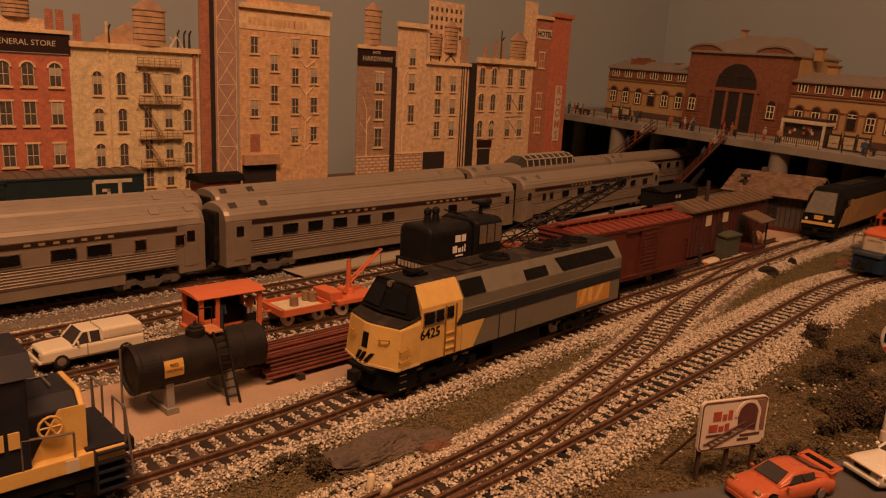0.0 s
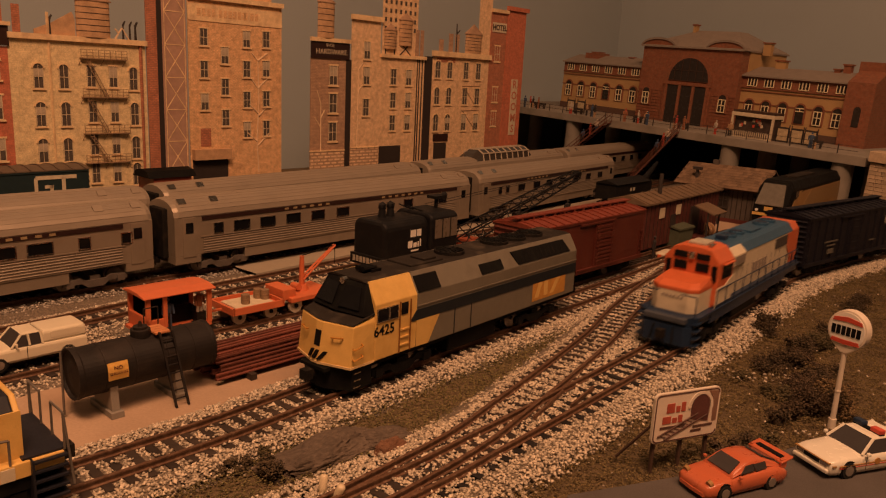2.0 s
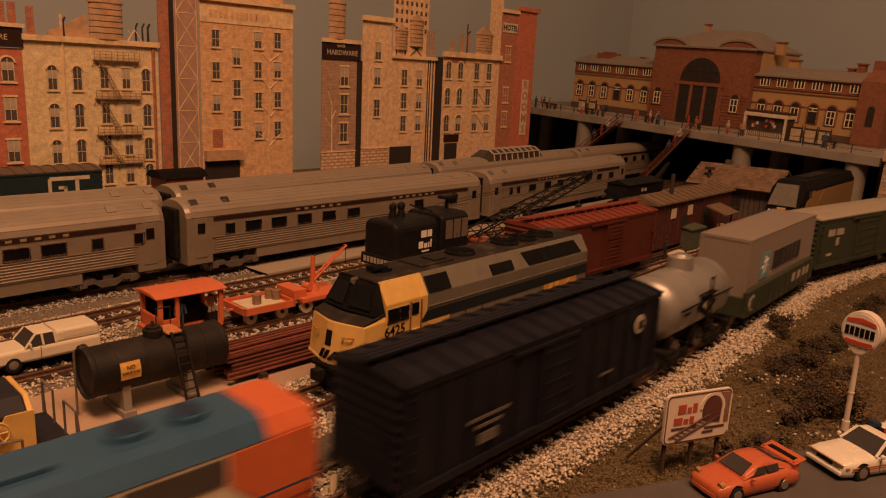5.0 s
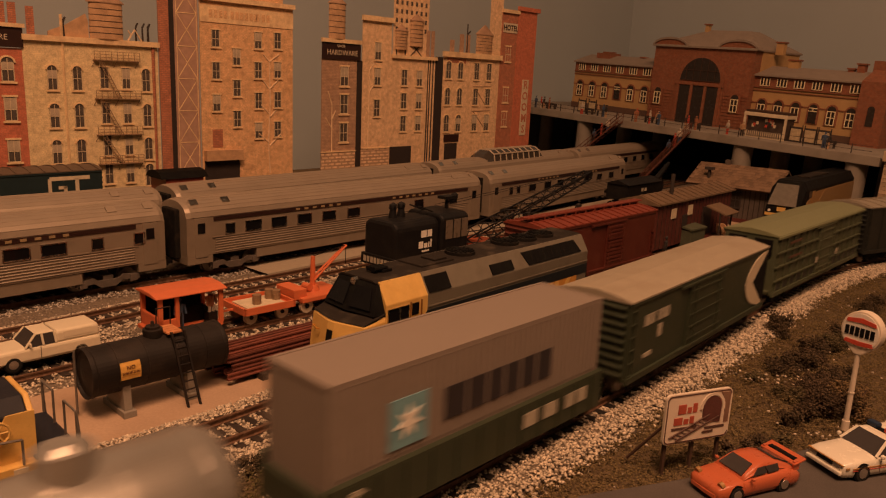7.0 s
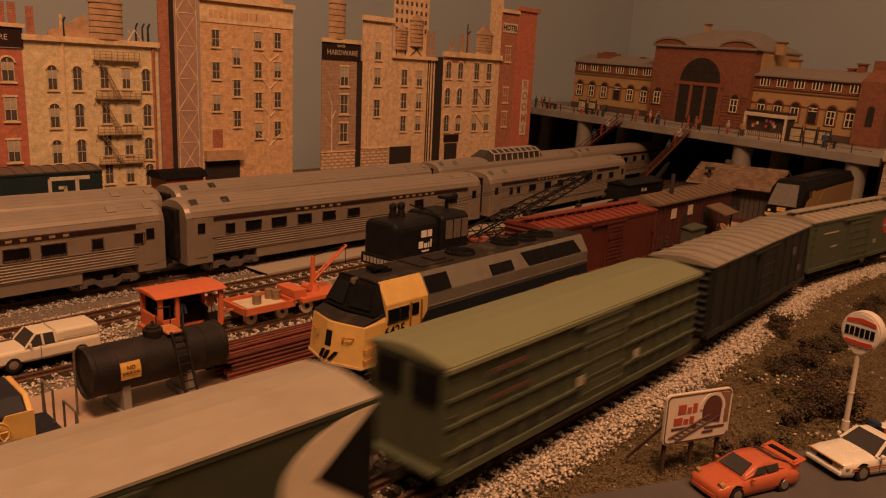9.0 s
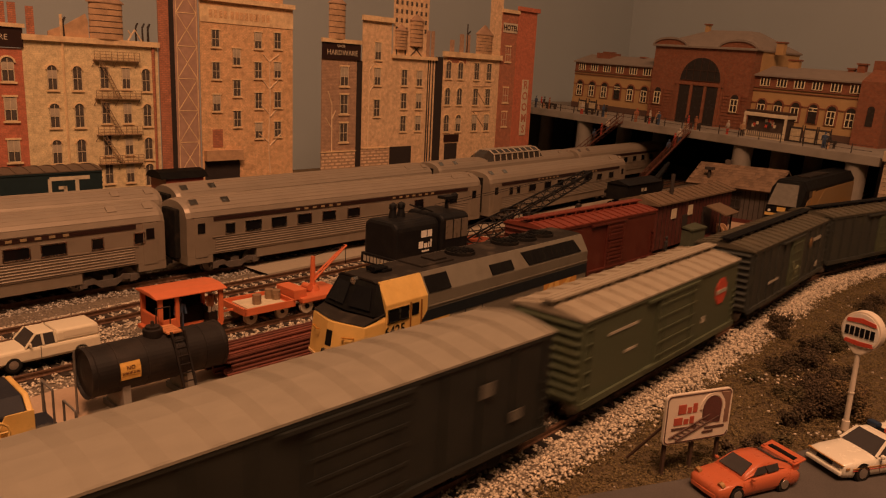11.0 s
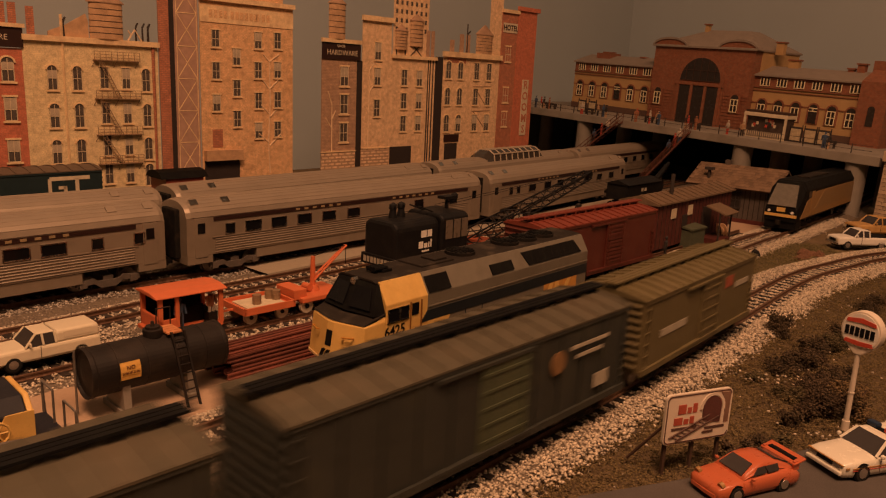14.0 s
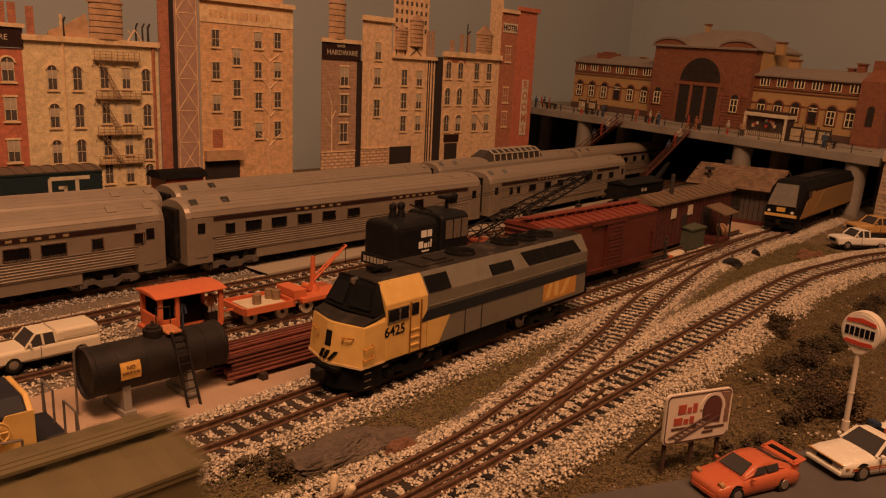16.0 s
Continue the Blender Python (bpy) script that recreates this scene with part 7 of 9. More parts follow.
# stairways from the deck down to the platforms
STAIRM = mat("dull_red_brown_steel", (0.12, 0.045, 0.03), 0.7, var=0.3)
for top, foot in (((-0.352, -0.009), (-0.445, -0.025)), ((-0.232, -0.009), (-0.285, -0.033))):
    t0 = BM @ Vector((top[0], top[1], DZ))
    f0 = BM @ Vector((foot[0], foot[1], 0))
    f0.z = 0.002
    d = f0 - t0
    flat_d = Vector((d.x, d.y, 0)).normalized()
    sd_ = Vector((-flat_d.y, flat_d.x, 0)) * 0.0075
    st = thing("stairway", "red-brown open stairway from the bridge deck to the platform", "stairs", "stairways down from the bridge")
    for s in (1, -1):
        o = sd_ * s
        part("stringer", loft(B(), [[t0 + o + Vector((0, 0, z)) for z in (-0.002, 0.001)] + [t0 + o * 0.92 + Vector((0, 0, z)) for z in (0.001, -0.002)], [f0 + o + Vector((0, 0, z)) for z in (-0.002, 0.001)] + [f0 + o * 0.92 + Vector((0, 0, z)) for z in (0.001, -0.002)]]), STAIRM, st)
        bm = B()
        cyl(bm, t0 + o + Vector((0, 0, 0.0115)), f0 + o + Vector((0, 0, 0.0115)), 0.0005, 6)
        cyl(bm, t0 + o + Vector((0, 0, 0.006)), f0 + o + Vector((0, 0, 0.006)), 0.0004, 6)
        for k in range(9):
            p = t0 + d * k / 8 + o
            cyl(bm, p, p + Vector((0, 0, 0.0115)), 0.0004, 5)
        part("handrail", bm, STAIRM, st)
    tread = None
    for k in range(1, 22):
        p = t0 + d * k / 22
        m = Matrix.Translation(p) @ Matrix.Rotation(math.atan2(flat_d.y, flat_d.x), 4, "Z")
        if tread is None:
            tread = done(box(B(), -0.0018, 0.0018, -0.007, 0.007, -0.0003, 0.0003), "tread", STAIRM)
        part("tread", tread, STAIRM, st, m=m)
    for fr, c in ((0.22, 0), (0.42, 1), (0.3, 2)):
        p = t0 + d * fr
        figurine(Matrix.Translation(p + Vector((0, 0, 0.0004)) + sd_ * (0.4 if c else -0.3)) @ Matrix.Rotation(1.1 + c, 4, "Z"), CLOTH[(c * 2) % 6], CLOTH[2 + c])

# ---- the dark blue and yellow diesel at the near end of the front track ----
DKBLUE = mat("dark_blue_paint", (0.013, 0.014, 0.022), 0.55, var=0.25, spec=0.3, dirt=((0.035, 0.03, 0.03), 110, 0.4))
switcher = thing("yard_diesel", "dark blue and yellow hood diesel with front steps", "locomotive", m=pose(-0.1733, 0.1707, RAIL_Z, 0, 0, 45.5))
part("frame", box(B(), -0.10, 0.0735, -0.0165, 0.0165, 0.0125, 0.0175), YELLOW, switcher, "yellow side sill", bev=0.0003)
part("frame_black", box(B(), -0.09, 0.07, -0.0155, 0.0155, 0.008, 0.0127), BLACK, switcher)
cab_s = [(-0.0165, 0.0175), (-0.0165, 0.046), (-0.010, 0.0515), (0.010, 0.0515), (0.0165, 0.046), (0.0165, 0.0175)]
part("cab", prism(B(), cab_s, 0.006, 0.0465), DKBLUE, switcher, "dark blue cab", bev=0.0005)
part("cab_roof", prism(B(), [(-0.0172, 0.0463), (-0.0104, 0.052), (0.0104, 0.052), (0.0172, 0.0463), (0.016, 0.0463), (0.010, 0.0508), (-0.010, 0.0508), (-0.016, 0.0463)], 0.003, 0.049), DKBLUE, switcher)
part("long_hood", prism(B(), [(-0.012, 0.0175), (-0.012, 0.044), (-0.008, 0.0475), (0.008, 0.0475), (0.012, 0.044), (0.012, 0.0175)], -0.095, 0.006), DKBLUE, switcher)
nh = [(-0.0125, 0.0175), (-0.0125, 0.032), (-0.0085, 0.0365), (0.0085, 0.0365), (0.0125, 0.032), (0.0125, 0.0175)]
part("short_hood", prism(B(), nh, 0.0465, 0.0615), DKBLUE, switcher, "dark blue short hood", bev=0.0006)
part("nose_face", prism(B(), [(y * 1.01, z) for y, z in nh], 0.0615, 0.0632), YELLOW, switcher, "yellow nose", bev=0.0004)
part("hood_cheek", prism(B(), [(0.047, 0.0175), (0.0632, 0.0175), (0.0632, 0.0325), (0.0555, 0.0325)], -0.0130, -0.0124, axis="y"), YELLOW, switcher)
part("cab_side_window", box(B(), 0.021, 0.038, -0.0172, -0.0164, 0.0335, 0.0425), GLASS, switcher)
bm = B()
for a, b, c, d in ((0.0205, 0.021, 0.033, 0.043), (0.038, 0.0385, 0.033, 0.043), (0.021, 0.038, 0.033, 0.0335), (0.021, 0.038, 0.0425, 0.043)):
    box(bm, a, b, -0.0176, -0.0166, c, d)
part("window_frame", bm, CHROME, switcher)
for y in (-0.011, 0.011):
    part("windscreen", box(B(), 0.0461, 0.0469, y - 0.0036, y + 0.0036, 0.038, 0.0455), GLASS, switcher)
for k in range(2):
    part("road_number_bar", box(B(), 0.0365 + 0.0042 * k, 0.0395 + 0.0042 * k, -0.0172, -0.0166, 0.0255, 0.0305), YELLOW, switcher)
for y in (-0.0145, 0.0145):
    for k in range(5):
        part("step", box(B(), 0.0645, 0.074, y - 0.0035, y + 0.0025, 0.0035 + 0.0032 * k, 0.0042 + 0.0032 * k), DKBLUE, switcher)
    part("step_side", box(B(), 0.0638, 0.0645, y - 0.0035, y + 0.0028, 0.003, 0.0175), DKBLUE, switcher)
part("porch", box(B(), 0.062, 0.0745, -0.0155, 0.0155, 0.0172, 0.0182), DKBLUE, switcher)
part("pilot", box(B(), 0.0715, 0.074, -0.0135, 0.0135, 0.003, 0.0175), DKBLUE, switcher)
STEEL = mat("grey_steel", (0.2, 0.18, 0.16), 0.5, 0.5)
for y in (-0.0155, -0.005, 0.005, 0.0155):
    part("stanchion", cyl(B(), (0.074, y, 0.0175), (0.074, y, 0.0295), 0.0004, 6), STEEL, switcher)
for s in (-1, 1):
    bm = cyl(B(), (0.074, s * 0.0155, 0.0295), (0.074, s * 0.005, 0.0295), 0.0004, 6)
    cyl(bm, (0.074, s * 0.0155, 0.0295), (0.0755, s * 0.0175, 0.006), 0.0004, 6)
    part("handrail", bm, STEEL, switcher)
for x, z in ((0.044, 0.0270), (0.0585, 0.0255)):
    part("side_stanchion", cyl(B(), (x, -0.0162, 0.0175), (x, -0.0162, z), 0.0004, 6), STEEL, switcher)
part("side_handrail", cyl(B(), (0.044, -0.0162, 0.0270), (0.0585, -0.0162, 0.0255), 0.0004, 6), STEEL, switcher)
bm = B()
for k in range(12):
    a, b = 2 * math.pi * k / 12, 2 * math.pi * (k + 1) / 12
    cyl(bm, (0.0525 + 0.0034 * math.cos(a), -0.0148, 0.0285 + 0.0034 * math.sin(a)), (0.0525 + 0.0034 * math.cos(b), -0.0148, 0.0285 + 0.0034 * math.sin(b)), 0.0004, 6)
for k in range(3):
    a = math.pi * k / 3
    cyl(bm, (0.0525 + 0.0034 * math.cos(a), -0.0148, 0.0285 + 0.0034 * math.sin(a)), (0.0525 - 0.0034 * math.cos(a), -0.0148, 0.0285 - 0.0034 * math.sin(a)), 0.0003, 5)
cyl(bm, (0.0525, -0.0125, 0.0285), (0.0525, -0.015, 0.0285), 0.0005, 6)
part("brake_wheel", bm, YELLOW, switcher)
part("sill_emblem", box(B(), 0.0555, 0.0595, -0.0168, -0.0164, 0.0128, 0.0168), CREAM, switcher)
bm = B()
cyl(bm, (0.056, -0.004, 0.0372), (0.056, 0.004, 0.0372), 0.0004, 6)
cyl(bm, (0.052, 0.006, 0.037), (0.058, 0.006, 0.037), 0.0004, 6)
part("grab_iron", bm, mat("grey_steel", (0.2, 0.18, 0.16)), switcher)
for x in (-0.06, 0.045):
    bogie(switcher, x, wb=0.031, material=BLACK, reach=0.0135)
coupler(switcher, 0.074, 1)

# ---- yard crane with lattice boom ----
crane = thing("rail_crane", "black rail crane with lattice boom on the yard track", "crane", m=pose(-0.024, 0.479, RAIL_Z, 0, 0, 229))
CRB = mat("satin_black_crane", (0.008, 0.008, 0.009), 0.55, var=0.4, spec=0.25, dirt=((0.022, 0.02, 0.018), 150, 0.4))
part("house", prism(B(), [(-0.0145, 0.017), (-0.0145, 0.042), (-0.011, 0.0455), (0.011, 0.0455), (0.0145, 0.042), (0.0145, 0.017)], -0.016, 0.0245), CRB, crane, "black machinery house", bev=0.0028)
part("cab", prism(B(), [(-0.0165, 0.020), (-0.0165, 0.0445), (-0.013, 0.047), (0.013, 0.047), (0.0165, 0.0445), (0.0165, 0.020)], -0.043, -0.016), CRB, crane, "black operator cab", bev=0.0016)
for x0, x1 in ((-0.026, -0.0195), (-0.034, -0.0275), (-0.0415, -0.0355)):
    part("cab_window", box(B(), x0, x1, 0.0163, 0.0169, 0.0305, 0.043), mat("pale_cab_pane", (0.16, 0.13, 0.10), 0.3), crane)
part("base", box(B(), -0.052, 0.032, -0.0155, 0.0155, 0.0085, 0.0125), CRB, crane)
part("turntable", cyl(B(), (0, 0, 0.0125), (0, 0, 0.017), 0.0135, 24), CRB, crane)
part("rear_board", box(B(), 0.0242, 0.0265, -0.0145, 0.0145, 0.0165, 0.023), CRB, crane)
for y0 in np.linspace(-0.012, 0.010, 8):
    part("marking", box(B(), 0.0265, 0.0268, y0, y0 + 0.0021, 0.0178, 0.0215), FADED, crane)
for x0, x1, z0, z1 in ((0.002, -0.003, 0.034, 0.0385), (-0.004, -0.008, 0.034, 0.0385), (0.004, 0.0, 0.027, 0.0315), (-0.001, -0.004, 0.027, 0.030), (-0.005, -0.006, 0.027, 0.0305), (-0.007, -0.008, 0.027, 0.032), (0.001, -0.006, 0.0245, 0.0255)):
    bars(crane, WHITE, [(x0, x1, z0, z1)], 0.0146)
for x in (0.004, 0.0115):
    bm = B()
    cyl(bm, (x, -0.002, 0.0455), (x, -0.002, 0.0515), 0.0028, 12, 0.002)
    ball(bm, (x, -0.002, 0.0525), 0.003, 1)
    part("exhaust_stack", bm, CRB, crane)
bm = B()
for y in (-0.004, 0.004):
    cyl(bm, (-0.02, y, 0.047), (-0.006, y, 0.052), 0.0005, 6)
cyl(bm, (-0.038, 0.0, 0.047), (-0.0385, 0, 0.0535), 0.0014, 8)
box(bm, -0.046, -0.034, -0.005, 0.003, 0.0535, 0.0555)
ball(bm, (-0.046, 0.0, 0.0548), 0.0028, 1)
part("roof_gear", bm, CRB, crane)
A0, A1 = Vector((-0.050, 0, 0.0185)), Vector((-0.222, 0, 0.058))
bm = B()
dirv = (A1 - A0).normalized()
upv = Vector((-dirv.z, 0, dirv.x)) * (1 if dirv.x > 0 else -1)
corners = []
for sy in (1, -1):
    for su in (1, -1):
        corners.append((sy, su))
nseg = 22


def boom_pt(k, sy, su):
    f = k / nseg
    w = 0.0066 * (1 - 0.45 * f) * min(1, 0.35 + f * 5)
    return A0 + (A1 - A0) * f + Vector((0, sy * w, 0)) + upv * (su * w * 0.8)


for sy, su in corners:
    for k in range(nseg):
        cyl(bm, boom_pt(k, sy, su), boom_pt(k + 1, sy, su), 0.0007, 5)
part("boom_chord", bm, CRB, crane)
bm = B()
for k in range(nseg):
    e = 1 if k % 2 else -1
    for sy in (1, -1):
        cyl(bm, boom_pt(k, sy, e), boom_pt(k + 1, sy, -e), 0.00045, 4)
    for su in (1, -1):
        cyl(bm, boom_pt(k, e, su), boom_pt(k + 1, -e, su), 0.00045, 4)
tagged(part("boom_lacing", bm, CRB, crane), kind="stuff")
bm = B()
for y in (-0.003, 0.003):
    cyl(bm, (-0.03, y, 0.05), A1 + Vector((0, y * 0.5, 0.003)), 0.0002, 4)
part("boom_cable", bm, CRB, crane)
part("boom_head", cyl(B(), A1 + Vector((0, -0.003, 0)), A1 + Vector((0, 0.003, 0)), 0.003, 12), CRB, crane)
for x in (-0.036, 0.016):
    bogie(crane, x, wb=0.0205)
boomcar = thing("flat_car", "low red-orange boom tender flat car with worn lettering", "flatcar", m=on_track(T7, 0.062, 0.578, 0.14))
ORED = mat("faded_red_orange", (0.30, 0.07, 0.03), 0.6, var=0.25)
part("deck", box(B(), -0.07, 0.07, -0.0155, 0.0155, 0.0095, 0.0135), ORED, boomcar)
part("end_rack", box(B(), 0.045, 0.06, -0.013, 0.013, 0.0135, 0.020), ORED, boomcar)
part("end_rack", box(B(), -0.06, -0.03, -0.010, 0.010, 0.0135, 0.018), ORED, boomcar)
for k in range(9):
    x = 0.03 - 0.0075 * k
    part("marking", box(B(), x - 0.005, x, 0.0156, 0.0158, 0.0102, 0.0130), FADED, boomcar)
for x in (-0.05, 0.05):
    bogie(boomcar, x, wb=0.0205)

# ---- grounded boxcar shed, tool house, crates ----
shedcar = thing("boxcar_shed", "worn maroon wooden boxcar body used as a yard shed", "shed", m=pose(0.214, 0.677, -0.0012, 0, 0, 229))
part("body", box(B(), -0.078, 0.080, -0.016, 0.016, 0.006, 0.044), BRICKCAR, shedcar)
SHROOF = mat("tan_tarred_roof", (0.15, 0.10, 0.062), 0.85, var=0.35, scale=120)
R = prism(B(), [(-0.0185, 0.0435), (-0.0185, 0.0448), (0, 0.0505), (0.0185, 0.0448), (0.0185, 0.0435)], -0.081, 0.083)
part("roof", R, SHROOF, shedcar, "tan weathered roof")
for x in np.linspace(-0.078, 0.080, 15):
    part("batten", prism(B(), [(0.0, 0.0506), (0.0186, 0.0449), (0.0186, 0.0455), (0.0, 0.0512)], x - 0.0006, x + 0.0006), SHROOF, shedcar)
for x in np.linspace(-0.076, 0.078, 22):
    part("board_seam", box(B(), x - 0.0002, x + 0.0002, 0.016, 0.0163, 0.007, 0.0435), GAP, shedcar)
# doorway and window are solid panels; the shade inside is their colour
part("door", box(B(), -0.03, -0.012, 0.016, 0.0172, 0.008, 0.034), GAP, shedcar, "doorway panel in the dark colour of its shaded inside")
for x in (0.045, 0.012):
    part("patch", box(B(), x, x + 0.009, 0.016, 0.0168, 0.030, 0.0385), CREAM, shedcar, "pale board patch")
part("window", box(B(), 0.022, 0.031, 0.016, 0.0168, 0.02, 0.031), GAP, shedcar)
part("stove_pipe", cyl(B(), (0.036, 0.006, 0.046), (0.036, 0.006, 0.066), 0.0017, 10), PIPE, shedcar)
part("porch_roof", box(B(), -0.036, -0.006, 0.016, 0.036, 0.0, 0.0012), SHROOF, shedcar, m=pose(0, 0.006, 0.0405, -18, 0, 0))
for x in (-0.034, -0.008):
    part("porch_post", box(B(), x, x + 0.0012, 0.034, 0.0352, 0.0, 0.031), PIPE, shedcar)
part("step", box(B(), -0.032, -0.008, 0.017, 0.036, 0.0, 0.007), BRICKCAR, shedcar)
for x in (-0.06, 0.06, 0.0):
    part("footing", box(B(), x - 0.004, x + 0.004, -0.014, 0.014, -0.002, 0.006), PIPE, shedcar)

house = thing("tool_house", "grey wooden tool house with brown shingle roof", "shed", m=pose(0.314, 0.842, -0.003, 0, 0, -38))
GREYWOOD = mat("dark_grey_boards", (0.085, 0.07, 0.06), 0.8, var=0.3)
SHING = mat("brown_shingles", (0.17, 0.11, 0.07), 0.9, var=0.35, scale=300, rnd=0.25)
part("wall", prism(B(), [(-0.034, 0.0), (-0.034, 0.040), (0, 0.056), (0.034, 0.040), (0.034, 0.0)], -0.022, 0.055), GREYWOOD, house, "grey board walls")
for x in np.linspace(-0.02, 0.053, 15):
    part("board_seam", box(B(), x - 0.0003, x + 0.0003, -0.0346, -0.034, 0.002, 0.040), GAP, house)
part("roof", prism(B(), [(-0.042, 0.0375), (0, 0.0575), (0.042, 0.0375), (0.042, 0.039), (0, 0.0592), (-0.042, 0.039)], -0.031, 0.064), SHING, house, "brown shingle roof")
sh_me = done(box(B(), -0.0024, 0.0024, -0.003, 0.003, 0, 0.0005), "shingle", SHING)
ang = math.atan2(0.0202, 0.042)
for r in range(9):
    for k in range(7, 26):
        y = -0.041 + 0.0046 * r
        part("shingle", sh_me, SHING, house, m=Matrix.Translation((-0.062 + 0.0049 * k + (0.0024 if r % 2 else 0), y, 0.0396 + (y + 0.042) * 0.4805)) @ Matrix.Rotation(ang - 0.04, 4, "X"))
part("base_board", box(B(), -0.023, 0.056, -0.0352, -0.034, 0.0, 0.006), BRICKCAR, house)
part("window", box(B(), 0.018, 0.028, -0.0352, -0.034, 0.018, 0.034), STGLASS, house)
bm = B()
for a, b, c, d in ((0.0172, 0.018, 0.017, 0.035), (0.028, 0.0288, 0.017, 0.035), (0.0227, 0.0233, 0.018, 0.034), (0.018, 0.028, 0.0255, 0.0262), (0.017, 0.029, 0.0165, 0.018)):
    box(bm, a, b, -0.0358, -0.0348, c, d)
part("window_frame", bm, PIPE, house)
part("chimney", box(B(), -0.003, 0.003, -0.003, 0.003, 0.056, 0.064), GREYWOOD, house)
bm = B()
cyl(bm, (-0.010, -0.030, 0.040), (-0.010, -0.030, 0.054), 0.0018, 10)
box(bm, -0.0145, -0.0055, -0.0335, -0.0265, 0.054, 0.057)
part("stove_pipe", bm, PIPE, house)
wreck = thing("work_crane", "black wrecking crane car half hidden in the yard", "crane", m=on_track(T6, 0.213, 0.851, 0.1) @ Matrix.Scale(0.88, 4))
part("body", box(B(), -0.04, 0.045, -0.015, 0.015, 0.012, 0.032), CRB, wreck, bev=0.001)
part("roof", prism(B(), [(-0.017, 0.032), (0, 0.0375), (0.017, 0.032)], -0.042, 0.047), CRB, wreck)
part("winch", cyl(B(), (-0.052, -0.01, 0.024), (-0.052, 0.01, 0.024), 0.009, 16), CRB, wreck)
part("jib", loft(B(), [[(-0.045, -0.004, 0.02), (-0.045, 0.004, 0.02), (-0.045, 0.004, 0.026), (-0.045, -0.004, 0.026)], [(-0.09, -0.002, 0.05), (-0.09, 0.002, 0.05), (-0.09, 0.002, 0.053), (-0.09, -0.002, 0.053)]]), CRB, wreck)
for x0 in (0.01, 0.002):
    part("marking", box(B(), x0 - 0.005, x0, 0.0151, 0.0154, 0.022, 0.026), FADED, wreck)
for x in (-0.028, 0.028):
    bogie(wreck, x, wb=0.0205)

GREENBOX = mat("dull_green_crate", (0.075, 0.085, 0.055), 0.7, var=0.25)
crate = thing("tool_crate", "dull green tool locker on the sandy yard", "crate", m=pose(0.2165, 0.654, -0.0012, 0, 0, 45))
part("box", box(B(), -0.013, 0.013, -0.009, 0.009, 0, 0.018), GREENBOX, crate, bev=0.0004)
part("lid", prism(B(), [(-0.010, 0.018), (0.010, 0.021), (0.010, 0.0225), (-0.010, 0.0195)], -0.014, 0.014), GREENBOX, crate)
barrel = solid("barrel", cyl(cyl(cyl(B(), (0, 0, 0), (0, 0, 0.014), 0.0052, 16), (0, 0, 0.004), (0, 0, 0.0048), 0.0056, 16), (0, 0, 0.0095), (0, 0, 0.0103), 0.0056, 16), mat("tan_barrel", (0.26, 0.17, 0.1), 0.7, var=0.3), "tan oil drum beside the tool locker", "barrel", m=pose(0.1905, 0.642, -0.0012))
solid("sack", ball(ball(B(), (0, 0, 0.002), 0.006, 2, (1.6, 0.9, 0.4)), (0.009, 0.003, 0.002), 0.005, 2, (1.5, 0.9, 0.45)), CREAM, "pale sacks lying on the sandy yard", "sacks", m=pose(0.195, 0.616, -0.0012, 0, 0, 40), smooth=True)
for x, y, a, b in ((0.1823, 0.6030, 3, 3), (0.2352, 0.6781, 0, 1), (0.2769, 0.7312, 3, 3), (0.068, 0.684, 0, 1), (0.078, 0.688, 3, 3), (0.135, 0.752, 3, 2)):
    figurine(pose(x, y, -0.0012 if x > 0.15 else 0.0022, 0, 0, x * 900), CLOTH[a], CLOTH[b])
solid("fuel_can", box(B(), -0.0015, 0.0015, -0.001, 0.001, 0, 0.0045), ORANGE, "small orange fuel can on the yard", "can", m=pose(0.1865, 0.600, -0.0012))
solid("cable_reel", cyl(cyl(cyl(B(), (-0.003, 0, 0.007), (0.003, 0, 0.007), 0.004, 14), (-0.004, 0, 0.007), (-0.003, 0, 0.007), 0.0072, 18), (0.003, 0, 0.007), (0.004, 0, 0.007), 0.0072, 18), WOODP, "wooden cable reel beside the shed", "cable reel", m=pose(0.262, 0.706, -0.0012, 0, 0, 30))

# ---- black storage tank on concrete cradles ----
TA, TB_ = Vector((-0.1376, 0.2739, 0)), Vector((-0.0986, 0.3151, 0))
tl = (TB_ - TA).length
AXIS = 0.0178
tm = Matrix.Translation((TA + TB_) / 2) @ Matrix.Rotation(math.atan2(TB_.y - TA.y, TB_.x - TA.x), 4, "Z")
tank = thing("fuel_tank", "black cylindrical storage tank on grey concrete cradles", "storage tank", m=tm)
TANKB = mat("dusty_black_tank", (0.014, 0.011, 0.010), 0.6, spec=0.3, var=0.4, scale=150, dirt=((0.04, 0.029, 0.023), 110, 0.5))
rs = [(-tl / 2 - 0.0006, 0.0015), (-tl / 2 + 0.0004, 0.006), (-tl / 2 + 0.0006, 0.0094), (-tl / 2 - 0.0008, 0.0098), (-tl / 2 - 0.0008, 0.0103), (-tl / 2 + 0.0012, 0.0103), (-tl / 2 + 0.0014, 0.0100), (tl / 2 - 0.0014, 0.0100), (tl / 2 - 0.0012, 0.0103), (tl / 2 + 0.0002, 0.0103), (tl / 2 + 0.0003, 0.0094), (tl / 2 + 0.0009, 0.006), (tl / 2 + 0.0012, 0.0015)]
part("shell", loft(B(), [[(x, r * math.cos(a), AXIS + r * math.sin(a)) for a in [2 * math.pi * k / 40 for k in range(40)]] for x, r in rs]), TANKB, tank, bev=0.0002)
